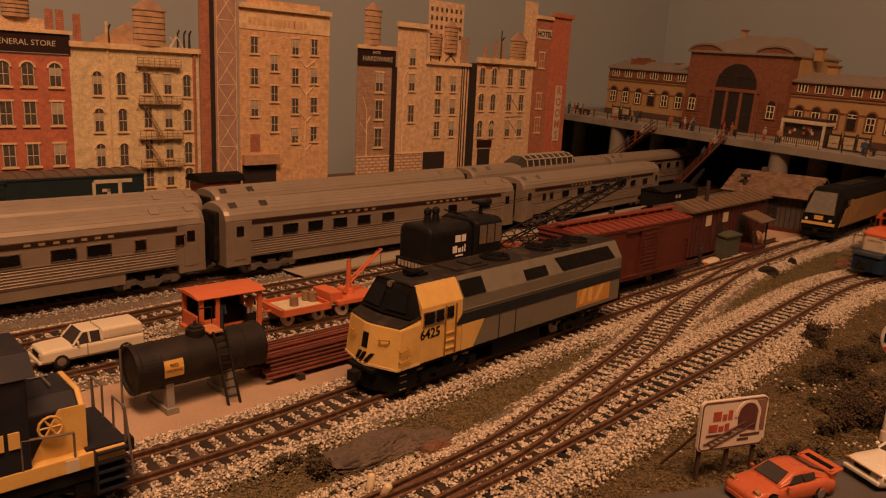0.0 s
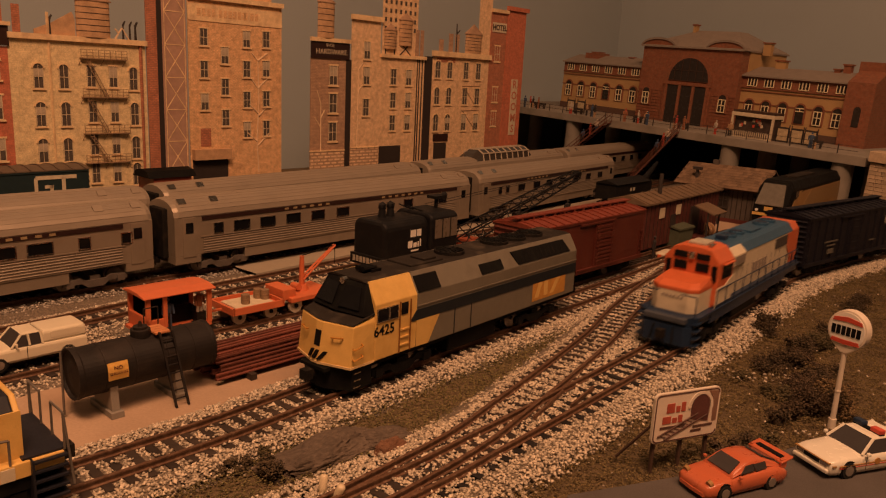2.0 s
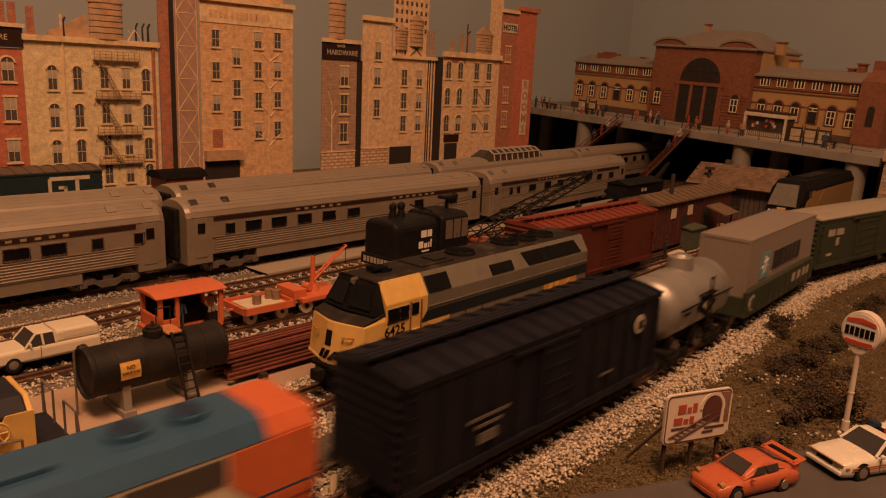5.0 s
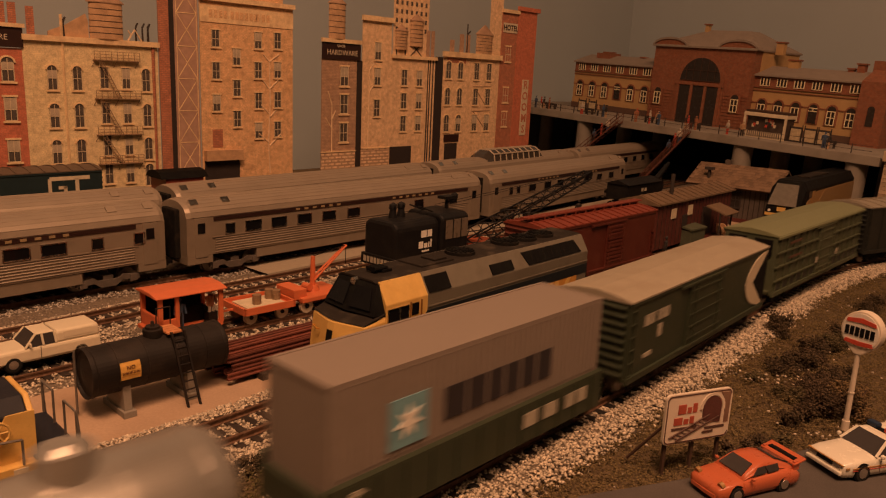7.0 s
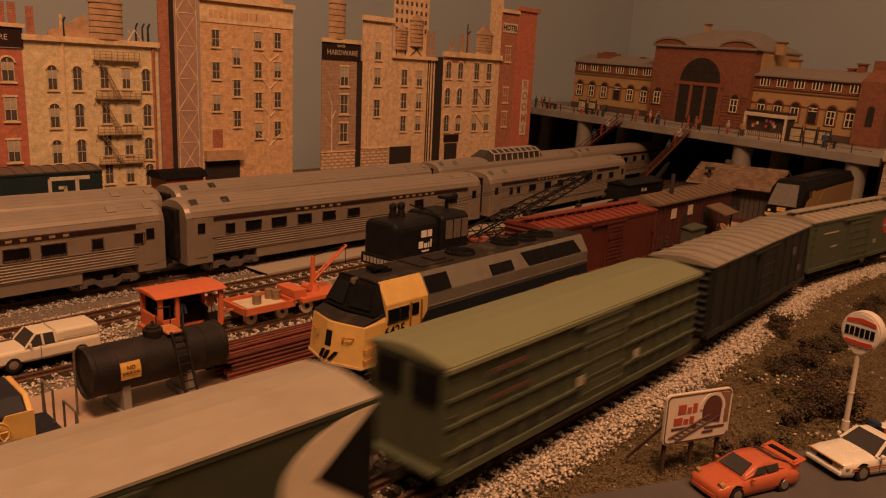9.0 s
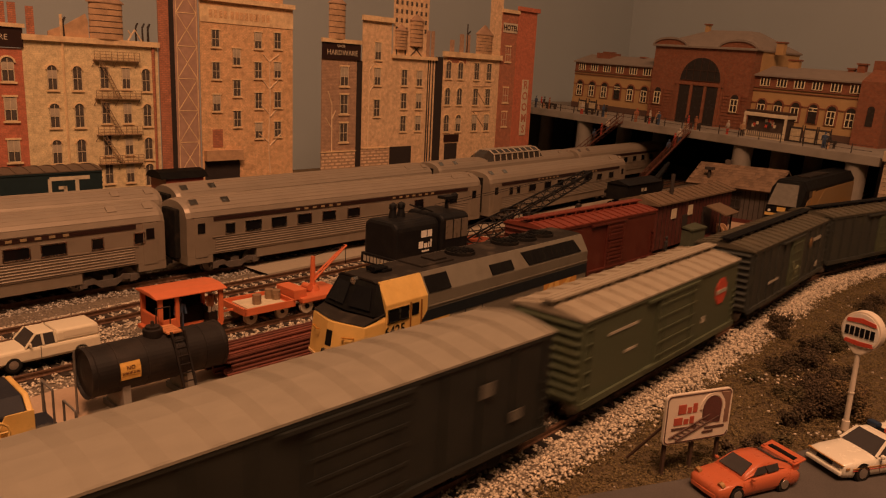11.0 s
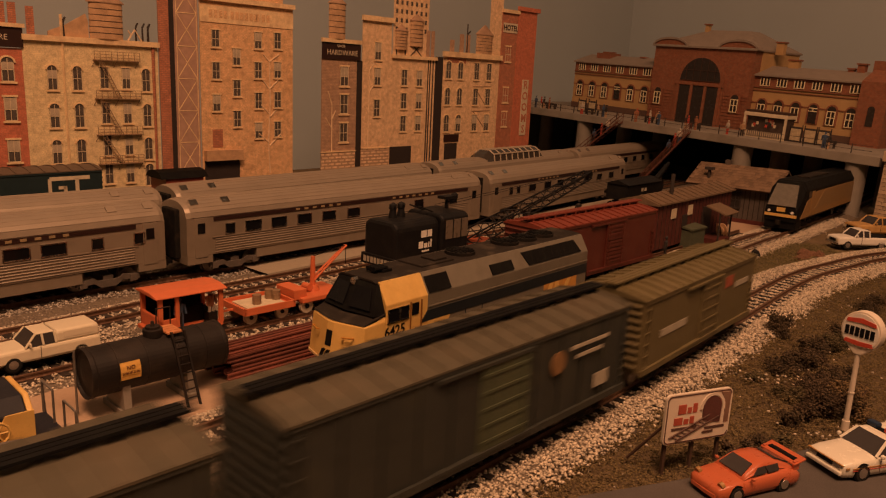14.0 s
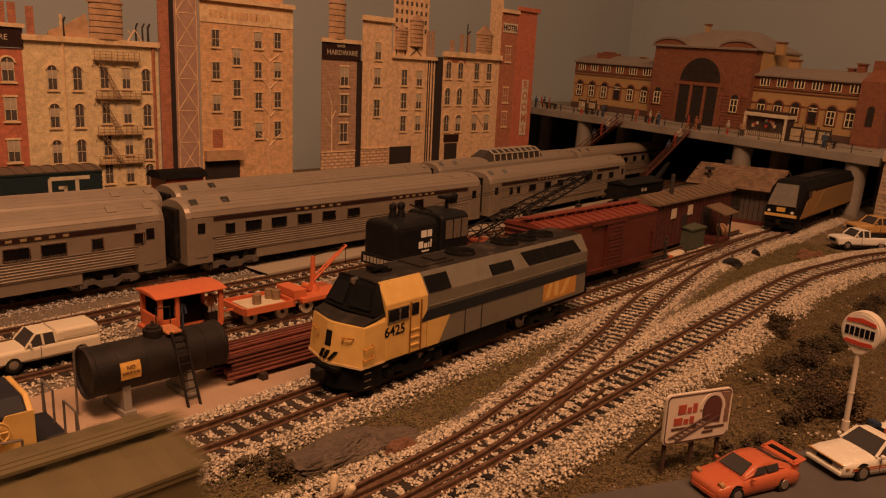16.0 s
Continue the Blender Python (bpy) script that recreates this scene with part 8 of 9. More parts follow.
for x in (-tl * 0.33, -tl * 0.12, tl * 0.12, tl * 0.33):
    ring = [[(x + d, r * math.cos(a), AXIS + r * math.sin(a)) for a in [2 * math.pi * k / 40 for k in range(40)]] for d, r in ((-0.0003, 0.0100), (-0.0002, 0.01015), (0.0002, 0.01015), (0.0003, 0.0100))]
    part("seam", loft(B(), ring, caps=False), TANKB, tank)
for x in (-0.0155, 0.0118):
    c = part("cradle", prism(B(), [(-0.0086, 0.0014), (0.0086, 0.0014), (0.0078, 0.0095), (0.0078, 0.0125), (0.0060, 0.0096), (0.0032, 0.0081), (0, 0.0076), (-0.0032, 0.0081), (-0.0060, 0.0096), (-0.0078, 0.0125), (-0.0078, 0.0095)], x - 0.0016, x + 0.0016), CONC, tank, "grey concrete cradle", bev=0.0002)
    part("footing", box(B(), x - 0.0026, x + 0.0026, -0.0102, 0.0102, -0.0012, 0.0015), CONC, c, bev=0.0002)
sg = part("notice", prism(B(), [(-r * math.cos(a), r * math.sin(a)) for r, aa in ((0.0101, (-14, -4, 6, 16, 26)), (0.0104, (26, 16, 6, -4, -14))) for a in [radians(q) for q in aa]], -0.0185, -0.0105), mat("amber_notice", (0.68, 0.40, 0.10), 0.5), tank, "amber notice plate", m=pose(0, 0, AXIS))
lettering("notice_letters", "NO", 0.0022, BRICKCAR, tank, pose(-0.0145, -0.01035, AXIS + 0.0024, 77, 0, 0))
lettering("notice_letters", "SMOKING", 0.0016, BRICKCAR, tank, pose(-0.0145, -0.01072, AXIS + 0.0003, 86, 0, 0))
part("dome", cyl(B(), (-0.0005, 0, AXIS + 0.0092), (-0.0005, 0, AXIS + 0.0128), 0.0040, 20), TANKB, tank, bev=0.0003)
lid = part("dome_lid", cyl(B(), (-0.0005, 0, AXIS + 0.0128), (-0.0005, 0, AXIS + 0.0138), 0.0029, 16), TANKB, tank)
part("valve", cyl(B(), (-0.0005, 0, AXIS + 0.0138), (-0.0005, 0, AXIS + 0.0158), 0.0010, 10, 0.0006), TANKB, lid)
LANDING = mat("orange_wood", (0.55, 0.22, 0.09), 0.7, var=0.25)
for k in range(4):
    part("landing_board", box(B(), 0.0032, 0.0098, -0.0058 + 0.0027 * k, -0.0034 + 0.0027 * k, AXIS + 0.0106, AXIS + 0.0113), LANDING, tank, "orange landing board")
bm = B()
p0, p1 = Vector((0.0070, -0.0068, AXIS + 0.0118)), Vector((0.0088, -0.0160, -0.001))
for dx in (-0.0027, 0.0027):
    loft(bm, [[v + Vector((dx + a, b, 0)) for a, b in ((-0.0004, -0.0006), (0.0004, -0.0006), (0.0004, 0.0006), (-0.0004, 0.0006))] for v in (p0, p1)])
for k in range(1, 9):
    p = p0 + (p1 - p0) * k / 9
    cyl(bm, p + Vector((-0.0026, 0, 0)), p + Vector((0.0026, 0, 0)), 0.00035, 5)
part("ladder", bm, TANKB, tank)
for x, y in ((0.0034, 0.0048), (0.0096, 0.0048), (0.0096, -0.0056)):
    part("guard_post", cyl(B(), (x, y, AXIS + 0.0112), (x, y, AXIS + 0.0190), 0.0003, 6), TANKB, tank)
part("guard_rail", cyl(B(), (0.0034, 0.0048, AXIS + 0.0190), (0.0096, 0.0048, AXIS + 0.0190), 0.0003, 6), TANKB, tank)
pipe = part("gauge_pipe", cyl(B(), (-tl / 2 - 0.0022, 0.004, 0.0), (-tl / 2 - 0.0022, 0.004, AXIS + 0.0085), 0.0005, 8), mat("grey_steel", (0.2, 0.18, 0.16)), tank)

# ---- stack of old rails ----
pile = thing("rail_pile", "stack of rusty rails on the sandy yard", "rails", m=pose(-0.077, 0.346, -0.0012, 0, 0, 47.5))
rme = done(prism(B(), [(-0.0011, 0), (0.0011, 0), (0.0011, 0.0005), (0.0003, 0.0008), (0.0003, 0.0018), (0.0007, 0.002), (0.0007, 0.0026), (-0.0007, 0.0026), (-0.0007, 0.002), (-0.0003, 0.0018), (-0.0003, 0.0008), (-0.0011, 0.0005)], -0.034, 0.034), "rail", RUST)
OLDRAIL = mat("oxide_rail", (0.15, 0.045, 0.03), 0.7, var=0.4, rnd=0.3)
rme.materials.clear()
rme.materials.append(OLDRAIL)
r4 = random.Random(8)
for lay, n in ((0, 11), (1, 9), (2, 7), (3, 4)):
    for k in range(n):
        part("rail", rme, OLDRAIL, pile, m=pose(r4.uniform(-0.005, 0.005), (k - (n - 1) / 2) * 0.0027 + r4.uniform(-0.0004, 0.0004), 0.003 + lay * 0.0028, 0, 0, r4.uniform(-1.5, 1.5)))
for x in (-0.02, 0.018):
    part("bearer", box(B(), x - 0.0015, x + 0.0015, -0.017, 0.017, 0, 0.003), TIE, pile)

# ---- track maintenance vehicles on the yard track ----
CARTO = mat("safety_orange_paint", (0.60, 0.155, 0.062), 0.5, var=0.12, dirt=((0.45, 0.12, 0.05), 120, 0.25))
WHEELW = mat("white_wheel", (0.55, 0.48, 0.38), 0.5)


def rail_wheels(root, xs, r=0.0042, face=None):
    for x in xs:
        for s in (1, -1):
            w = part("wheel", cyl(B(), (x, s * 0.0068, r), (x, s * 0.0092, r), r, 18), face or WHEELW, root)
            part("hub", cyl(B(), (x, s * 0.0092, r), (x, s * 0.0098, r), r * 0.3, 10), DARK, w)


sp = thing("track_speeder", "orange open-sided track speeder cab with dark interior", "rail vehicle", m=on_track(T7, -0.1325, 0.3645, 0.04) @ Matrix.Scale(0.80, 4))
part("floor", box(B(), -0.021, 0.021, -0.0135, 0.0135, 0.0055, 0.0075), CARTO, sp)
part("roof", prism(B(), [(-0.0155, 0.0295), (-0.0155, 0.0305), (-0.006, 0.0322), (0.006, 0.0322), (0.0155, 0.0305), (0.0155, 0.0295)], -0.0235, 0.0235), CARTO, sp, "orange roof", bev=0.0006)
for x in (-0.0215, 0.0185):
    for y in (-0.0135, 0.0115):
        part("post", box(B(), x, x + 0.003, y, y + 0.002, 0.0075, 0.0297), CARTO, sp, bev=0.0003)
part("post", box(B(), 0.008, 0.0105, 0.0115, 0.0135, 0.0075, 0.0297), CARTO, sp, bev=0.0003)
part("front_panel", box(B(), 0.0195, 0.0215, -0.0135, 0.0135, 0.0075, 0.017), CARTO, sp, bev=0.0003)
part("side_panel", box(B(), 0.0105, 0.0195, 0.012, 0.0135, 0.0075, 0.0155), CARTO, sp)
part("back_wall", box(B(), -0.021, 0.019, -0.0135, -0.0125, 0.0075, 0.029), BLACK, sp, "dark far side panel")
part("engine_box", box(B(), -0.013, 0.004, -0.009, 0.003, 0.0075, 0.0185), BLACK, sp, bev=0.0005)
part("seat", box(B(), -0.019, -0.013, -0.008, 0.010, 0.0075, 0.014), DARK, sp)
part("bumper", box(B(), 0.0215, 0.0245, -0.011, 0.011, 0.0065, 0.0085), CARTO, sp)
rail_wheels(sp, (-0.0125, 0.0125), face=DARK)
figurine(sp.matrix_basis @ pose(0.006, 0.009, 0.0075, 0, 0, 80), CLOTH[2], CLOTH[2])
figurine(sp.matrix_basis @ pose(-0.0155, 0.008, 0.0095, 0, 0, 100), CLOTH[5], CLOTH[0])

cart = thing("track_cart", "orange flat push cart loaded with small drums and boards", "rail vehicle", m=on_track(T7, -0.1015, 0.3955, 0.03) @ Matrix.Scale(0.92, 4))
part("bed", box(B(), -0.0165, 0.0165, -0.0125, 0.0125, 0.0075, 0.0088), CARTO, cart)
for y0, y1 in ((-0.0135, -0.0122), (0.0122, 0.0135)):
    part("side_rail", box(B(), -0.017, 0.017, y0, y1, 0.0072, 0.0112), CARTO, cart)
for x0, x1 in ((-0.0172, -0.016), (0.016, 0.0172)):
    part("end_rail", box(B(), x0, x1, -0.0135, 0.0135, 0.0072, 0.0112), CARTO, cart)
part("drawbar", box(B(), 0.017, 0.026, -0.0008, 0.0008, 0.0078, 0.0088), CARTO, cart)
part("load", box(B(), -0.013, 0.012, -0.01, 0.01, 0.0088, 0.0098), CREAM, cart, "pale boards")
rail_wheels(cart, (-0.0105, 0.0105))
for x, y in ((0.003, 0.003), (-0.009, -0.003), (-0.0115, 0.001)):
    solid("drum", cyl(cyl(B(), (0, 0, 0), (0, 0, 0.0058), 0.0026, 14), (0, 0, 0.0028), (0, 0, 0.0033), 0.0028, 14), mat("tan_barrel", (0.26, 0.17, 0.1)), "small tan drum on the orange cart", "drum", m=cart.matrix_basis @ pose(x, y, 0.0098), group="drums on the cart")

hoist = thing("hoist_cart", "orange rail cart with a small derrick crane", "rail vehicle", m=on_track(T7, -0.0755, 0.4220, 0.03))
part("bed", box(B(), -0.0155, 0.0155, -0.012, 0.012, 0.007, 0.0098), CARTO, hoist, bev=0.0004)
part("ballast_box", box(B(), 0.0105, 0.019, -0.009, 0.009, 0.0085, 0.0145), CARTO, hoist, bev=0.0004)
part("mast", cyl(B(), (0, 0, 0.0098), (0, 0, 0.030), 0.0018, 12, 0.0013), CARTO, hoist)
part("pivot", cyl(B(), (0, 0, 0.0098), (0, 0, 0.013), 0.0042, 16, 0.003), CARTO, hoist)
bm = B()
for y in (-0.0016, 0.0016):
    cyl(bm, (0, y, 0.016), (-0.024, y * 0.5, 0.0335), 0.0006, 6)
for k in range(5):
    a = Vector((-0.0048 * k, -0.0014, 0.016 + 0.0035 * k))
    cyl(bm, a, a + Vector((-0.0048, 0.0028, 0.0035)), 0.0003, 4)
part("jib", bm, CARTO, hoist)
bm = B()
cyl(bm, (0, 0, 0.030), (-0.024, 0, 0.0335), 0.00025, 4)
cyl(bm, (-0.024, 0, 0.0335), (-0.024, 0, 0.022), 0.00025, 4)
part("hoist_cable", bm, DARK, hoist)
part("winch", cyl(B(), (0.004, -0.003, 0.0125), (0.004, 0.003, 0.0125), 0.002, 12), CARTO, hoist)
rail_wheels(hoist, (-0.0105, 0.0105))


# ---- road vehicles ----
def section(x, w, zb, zt, rnd=0.35):
    """A rounded body section: 12 points."""
    r = (zt - zb) * rnd
    return [(x, -w * 0.92, zb), (x, -w, zb + r * 0.8), (x, -w, zt - r * 1.1), (x, -w * 0.96, zt - r * 0.45), (x, -w * 0.84, zt - r * 0.08), (x, -w * 0.4, zt), (x, w * 0.4, zt), (x, w * 0.84, zt - r * 0.08), (x, w * 0.96, zt - r * 0.45), (x, w, zt - r * 1.1), (x, w, zb + r * 0.8), (x, w * 0.92, zb)]


TYRE = mat("black_tyre", (0.012, 0.012, 0.012), 0.8)
RIM = mat("silver_rim", (0.4, 0.36, 0.32), 0.35, 0.7)


def wheels(root, xs, w, r):
    for x in xs:
        for s in (1, -1):
            y0, y1 = s * (w - 0.0022), s * (w + 0.0002)
            t = part("wheel", cyl(B(), (x, y0, r), (x, y1, r), r, 20), TYRE, root)
            part("rim", cyl(B(), (x, y1, r), (x, y1 + s * 0.0003, r), r * 0.62, 16), RIM, t)
            part("wheel_arch", cyl(B(), (x, s * (w - 0.004), r), (x, s * (w - 0.0001), r), r * 1.22, 20), BLACK, root)


def greenhouse(root, body, low, top, roof_bulge=0.0006):
    """Glass between belt and roof, body-coloured pillars and roof panel. low, top: (front, rear, half width, height)."""
    f0, r0, w0, z0 = low
    f1, r1, w1, z1 = top
    a = [Vector(v) for v in ((f0, -w0, z0), (f0, w0, z0), (r0, w0, z0), (r0, -w0, z0))]
    b = [Vector(v) for v in ((f1, -w1, z1), (f1, w1, z1), (r1, w1, z1), (r1, -w1, z1))]
    part("glazing", loft(B(), [a, b]), mat("greyish_glass", (0.05, 0.045, 0.045), 0.15, var=0.1, bump=0), root, "dark tinted windows")
    c = [Vector((v.x * 1.0, v.y * 1.02, v.z)) for v in b]
    m = [Vector((v.x + (0.0015 if v.x < (f1 + r1) / 2 else -0.0015), v.y * 0.8, v.z + roof_bulge)) for v in b]
    part("roof", loft(B(), [[v - Vector((0, 0, 0.0005)) for v in c], c, m]), body, root, bev=0.0003)
    cx = (f0 + r0) / 2
    for s in (1, -1):
        ends = [(Vector((f0, s * w0, z0)), Vector((f1, s * w1, z1))), (Vector((r0, s * w0, z0)), Vector((r1, s * w1, z1))), (Vector((cx - 0.0015, s * w0, z0)), Vector((cx - 0.001, s * w1, z1)))]
        for p, q in ends:
            bm = B()
            cyl(bm, p, q, 0.0007, 6)
            part("pillar", bm, body, root)


PORO = mat("glossy_orange_red", (0.50, 0.125, 0.055), 0.3, var=0.06, spec=0.6)
pc = thing("sports_car", "orange-red sports coupe with rear spoiler on the road", "car", m=pose(0.1112, 0.2435, 0.0006, 0, 0, 205) @ Matrix.Scale(0.79, 4))
S = [(0.0245, 0.0070, 0.0028, 0.0058), (0.0235, 0.0090, 0.0020, 0.0072), (0.019, 0.0100, 0.0016, 0.0086), (0.012, 0.0102, 0.0016, 0.0091), (0.004, 0.0100, 0.0016, 0.0094), (-0.008, 0.0102, 0.0016, 0.0098), (-0.016, 0.0106, 0.0016, 0.0100), (-0.021, 0.0104, 0.0020, 0.0088), (-0.0242, 0.0088, 0.0028, 0.0066)]
part("body", loft(B(), [section(*s) for s in S]), PORO, pc, "rounded orange-red body", smooth=True)
CS = [(0.0105, 0.0088, 0.0096), (0.0070, 0.0086, 0.0118), (0.0025, 0.0082, 0.0141), (-0.0020, 0.0078, 0.0149), (-0.0070, 0.0076, 0.0147), (-0.0120, 0.0078, 0.0133), (-0.0170, 0.0082, 0.0113), (-0.0205, 0.0086, 0.0098)]
part("cabin", loft(B(), [section(x, w, 0.0085, z, 0.62) for x, w, z in CS]), PORO, pc, "rounded cabin", smooth=True)
for xa, za, xb, zb, w, nm in ((0.0098, 0.0101, 0.0032, 0.0140, 0.0066, "windscreen"), (-0.0180, 0.0111, -0.0105, 0.0141, 0.0060, "rear_window")):
    o = Vector((0.0004 if xa > 0 else -0.0004, 0, 0.0005))
    q = [Vector((xa, -w, za)), Vector((xa, w, za)), Vector((xb, w * 0.84, zb)), Vector((xb, -w * 0.84, zb))]
    part(nm, loft(B(), [q, [v + o for v in q]]), mat("greyish_glass", (0.05, 0.045, 0.045), 0.15, var=0.1, bump=0), pc)
for s in (1, -1):
    for x0, x1 in ((0.0052, -0.0030), (-0.0040, -0.0105)):
        q = [(x0, s * 0.0086, 0.0101), (x1, s * 0.0083, 0.0101), (x1 * 0.92, s * 0.0076, 0.0133), (x0 * 0.45, s * 0.0079, 0.0133)]
        part("side_window", loft(B(), [[Vector(v) for v in q], [Vector(v) + Vector((0, s * 0.0004, 0.0001)) for v in q]]), mat("greyish_glass", (0.05, 0.045, 0.045)), pc)
for s in (1, -1):
    part("headlight", cyl(B(), (0.0205, s * 0.0070, 0.0082), (0.0222, s * 0.0070, 0.0076), 0.0016, 14), mat("amber_lens", (0.35, 0.2, 0.08), 0.2), pc)
    part("mirror", ball(B(), (0.0072, s * 0.0108, 0.0100), 0.0012, 1, (0.7, 1, 0.8)), PORO, pc)
    part("spoiler_strut", box(B(), -0.0225, -0.019, s * 0.0085 - 0.0006, s * 0.0085 + 0.0006, 0.0085, 0.0128), PORO, pc)
part("spoiler", prism(B(), [(-0.0255, 0.0126), (-0.0185, 0.0110), (-0.0185, 0.0119), (-0.0255, 0.0136)], -0.0098, 0.0098, axis="y"), PORO, pc, "whale-tail spoiler", bev=0.0003)
part("bumper", prism(B(), [(0.0248, -0.007), (0.0252, 0.0), (0.0248, 0.007), (0.0225, 0.0088), (0.0225, -0.0088)], 0.0024, 0.0040, axis="z"), PORO, pc)
part("spoiler_grille", box(B(), -0.0245, -0.0205, -0.0072, 0.0072, 0.0121, 0.0130), BLACK, pc, m=pose(0, 0, 0.0, 0, 0, 0))
wheels(pc, (0.0148, -0.0132), 0.0102, 0.0036)

POLW = mat("glossy_cream_white", (0.74, 0.70, 0.60), 0.25, var=0.04, spec=0.6)
po = thing("police_car", "white police sedan with roof light bar and gold stripe", "car", m=pose(0.1695, 0.2645, 0.0006, 0, 0, 199) @ Matrix.Scale(0.82, 4))
S = [(0.0310, 0.0085, 0.0030, 0.0078), (0.0300, 0.0104, 0.0022, 0.0086), (0.025, 0.0110, 0.0018, 0.0094), (0.012, 0.0112, 0.0018, 0.0102), (-0.012, 0.0112, 0.0018, 0.0104), (-0.026, 0.0110, 0.0020, 0.0102), (-0.0305, 0.0100, 0.0028, 0.0092)]
part("body", loft(B(), [section(*s, 0.3) for s in S]), POLW, po, "white body", smooth=True)
greenhouse(po, POLW, (0.0125, -0.0195, 0.0100, 0.0100), (0.0050, -0.0125, 0.0080, 0.0160))
part("light_bar", box(B(), -0.0025, 0.0005, -0.0075, 0.0075, 0.0165, 0.0172), BLACK, po)
part("beacon", box(B(), -0.0028, 0.0008, 0.0020, 0.0076, 0.0170, 0.0192), REDMARK, po, "red beacon", bev=0.0005)
part("beacon", box(B(), -0.0028, 0.0008, -0.0076, -0.0020, 0.0170, 0.0192), BLUE, po, "blue beacon", bev=0.0005)
GOLD = mat("gold_stripe", (0.4, 0.2, 0.05), 0.4)
for s in (1, -1):
    y0, y1 = (0.0111, 0.0114) if s > 0 else (-0.0114, -0.0111)
    part("stripe", box(B(), -0.027, 0.026, y0, y1, 0.0062, 0.0067), GOLD, po)
    part("stripe", box(B(), -0.027, 0.026, y0, y1, 0.0053, 0.0055), REDMARK, po)
    part("mirror", ball(B(), (0.011, s * 0.0122, 0.0110), 0.0012, 1), POLW, po)
    part("headlight", box(B(), 0.0300, 0.0312, s * 0.0068 - 0.0020, s * 0.0068 + 0.0020, 0.0060, 0.0076), CHROME, po)
part("grille", box(B(), 0.0302, 0.0313, -0.0045, 0.0045, 0.0058, 0.0076), BLACK, po)
for s in (1, -1):
    yy = s * 0.0112
    for x in (0.0105, -0.0045):
        part("door_seam", box(B(), x - 0.0001, x + 0.0001, min(yy, yy + s * 0.0002), max(yy, yy + s * 0.0002), 0.0030, 0.0100), mat("grey_steel", (0.2, 0.18, 0.16)), po)
    part("side_marker", box(B(), 0.0275, 0.0295, min(s * 0.0104, s * 0.0110), max(s * 0.0104, s * 0.0110), 0.0062, 0.0070), mat("amber_lens", (0.35, 0.2, 0.08), 0.2), po)
part("hood_stripe", box(B(), 0.0301, 0.0312, -0.0100, 0.0100, 0.0078, 0.0081), GOLD, po)
part("bumper", box(B(), 0.0305, 0.0322, -0.0100, 0.0100, 0.0030, 0.0050), POLW, po, bev=0.0006)
part("door_badge", cyl(B(), (0.004, 0.0112, 0.0068), (0.004, 0.0116, 0.0068), 0.0016, 12), GOLD, po)
wheels(po, (0.0200, -0.0190), 0.0112, 0.0038)


def pickup(m, paint, label, cap=False):
    root = thing("pickup_truck", label, "pickup truck", m=m)
    part("chassis", box(B(), -0.028, 0.028, -0.0095, 0.0095, 0.0032, 0.0055), BLACK, root)
    S = [(0.0300, 0.0095, 0.0045, 0.0108), (0.0292, 0.0108, 0.0040, 0.0118), (0.0245, 0.0111, 0.0040, 0.0124), (0.0120, 0.0112, 0.0040, 0.0128), (-0.0060, 0.0112, 0.0040, 0.0128), (-0.0290, 0.0112, 0.0040, 0.0126), (-0.0300, 0.0110, 0.0045, 0.0122)]
    part("body", loft(B(), [section(*s, 0.22) for s in S]), paint, root, smooth=False, bev=0.0003)
    greenhouse(root, paint, (0.0125, -0.0045, 0.0104, 0.0126), (0.0065, -0.0040, 0.0090, 0.0196))
    if cap:
        S = [(-0.0048, 0.0104, 0.0120, 0.0192), (-0.0055, 0.0107, 0.0120, 0.0200), (-0.0285, 0.0107, 0.0120, 0.0200), (-0.0295, 0.0104, 0.0120, 0.0192)]
        part("bed_cap", loft(B(), [section(*s, 0.25) for s in S]), paint, root, "matching bed cap", bev=0.0003)
        part("cap_panel", box(B(), -0.026, -0.009, 0.0106, 0.0109, 0.0148, 0.0185), paint, root)
    else:
        part("bed_floor", box(B(), -0.0285, -0.0065, -0.0095, 0.0095, 0.0127, 0.0132), BLACK, root, "dark open bed")
    part("bumper", box(B(), 0.0298, 0.0318, -0.0105, 0.0105, 0.0042, 0.0062), CHROME if not cap else paint, root, bev=0.0004)
    part("grille", box(B(), 0.0299, 0.0306, -0.0055, 0.0055, 0.0070, 0.0100), BLACK, root)
    for s in (1, -1):
        part("headlight", box(B(), 0.0299, 0.0307, s * 0.0080 - 0.0018, s * 0.0080 + 0.0018, 0.0072, 0.0098), CREAM, root)
        part("mirror", box(B(), 0.0095, 0.0105, s * 0.0116 - 0.0009, s * 0.0116 + 0.0009, 0.0132, 0.0152), paint, root)
    part("door_seam", box(B(), 0.0042, 0.0045, 0.0112, 0.0114, 0.0050, 0.0125), BLACK, root)
    wheels(root, (0.0195, -0.0185), 0.0110, 0.0042)
    return root


OLDWHITE = mat("cream_white_paint", (0.70, 0.63, 0.48), 0.35, var=0.05)
pickup(pose(-0.1815, 0.3240, 0.0022, 0, 0, 227) @ Matrix.Scale(0.76, 4), OLDWHITE, "old white pickup truck with bed cap beside the track", cap=True)
pickup(pose(0.3925, 0.6985, -0.0022, 0, 0, 186) @ Matrix.Scale(0.88, 4), WHITE, "white pickup truck parked by the bridge pier")
pickup(pose(0.446, 0.765, -0.0022, 0, 0, 188), mat("tan_truck_paint", (0.50, 0.30, 0.11), 0.4), "tan truck parked behind the white pickup")

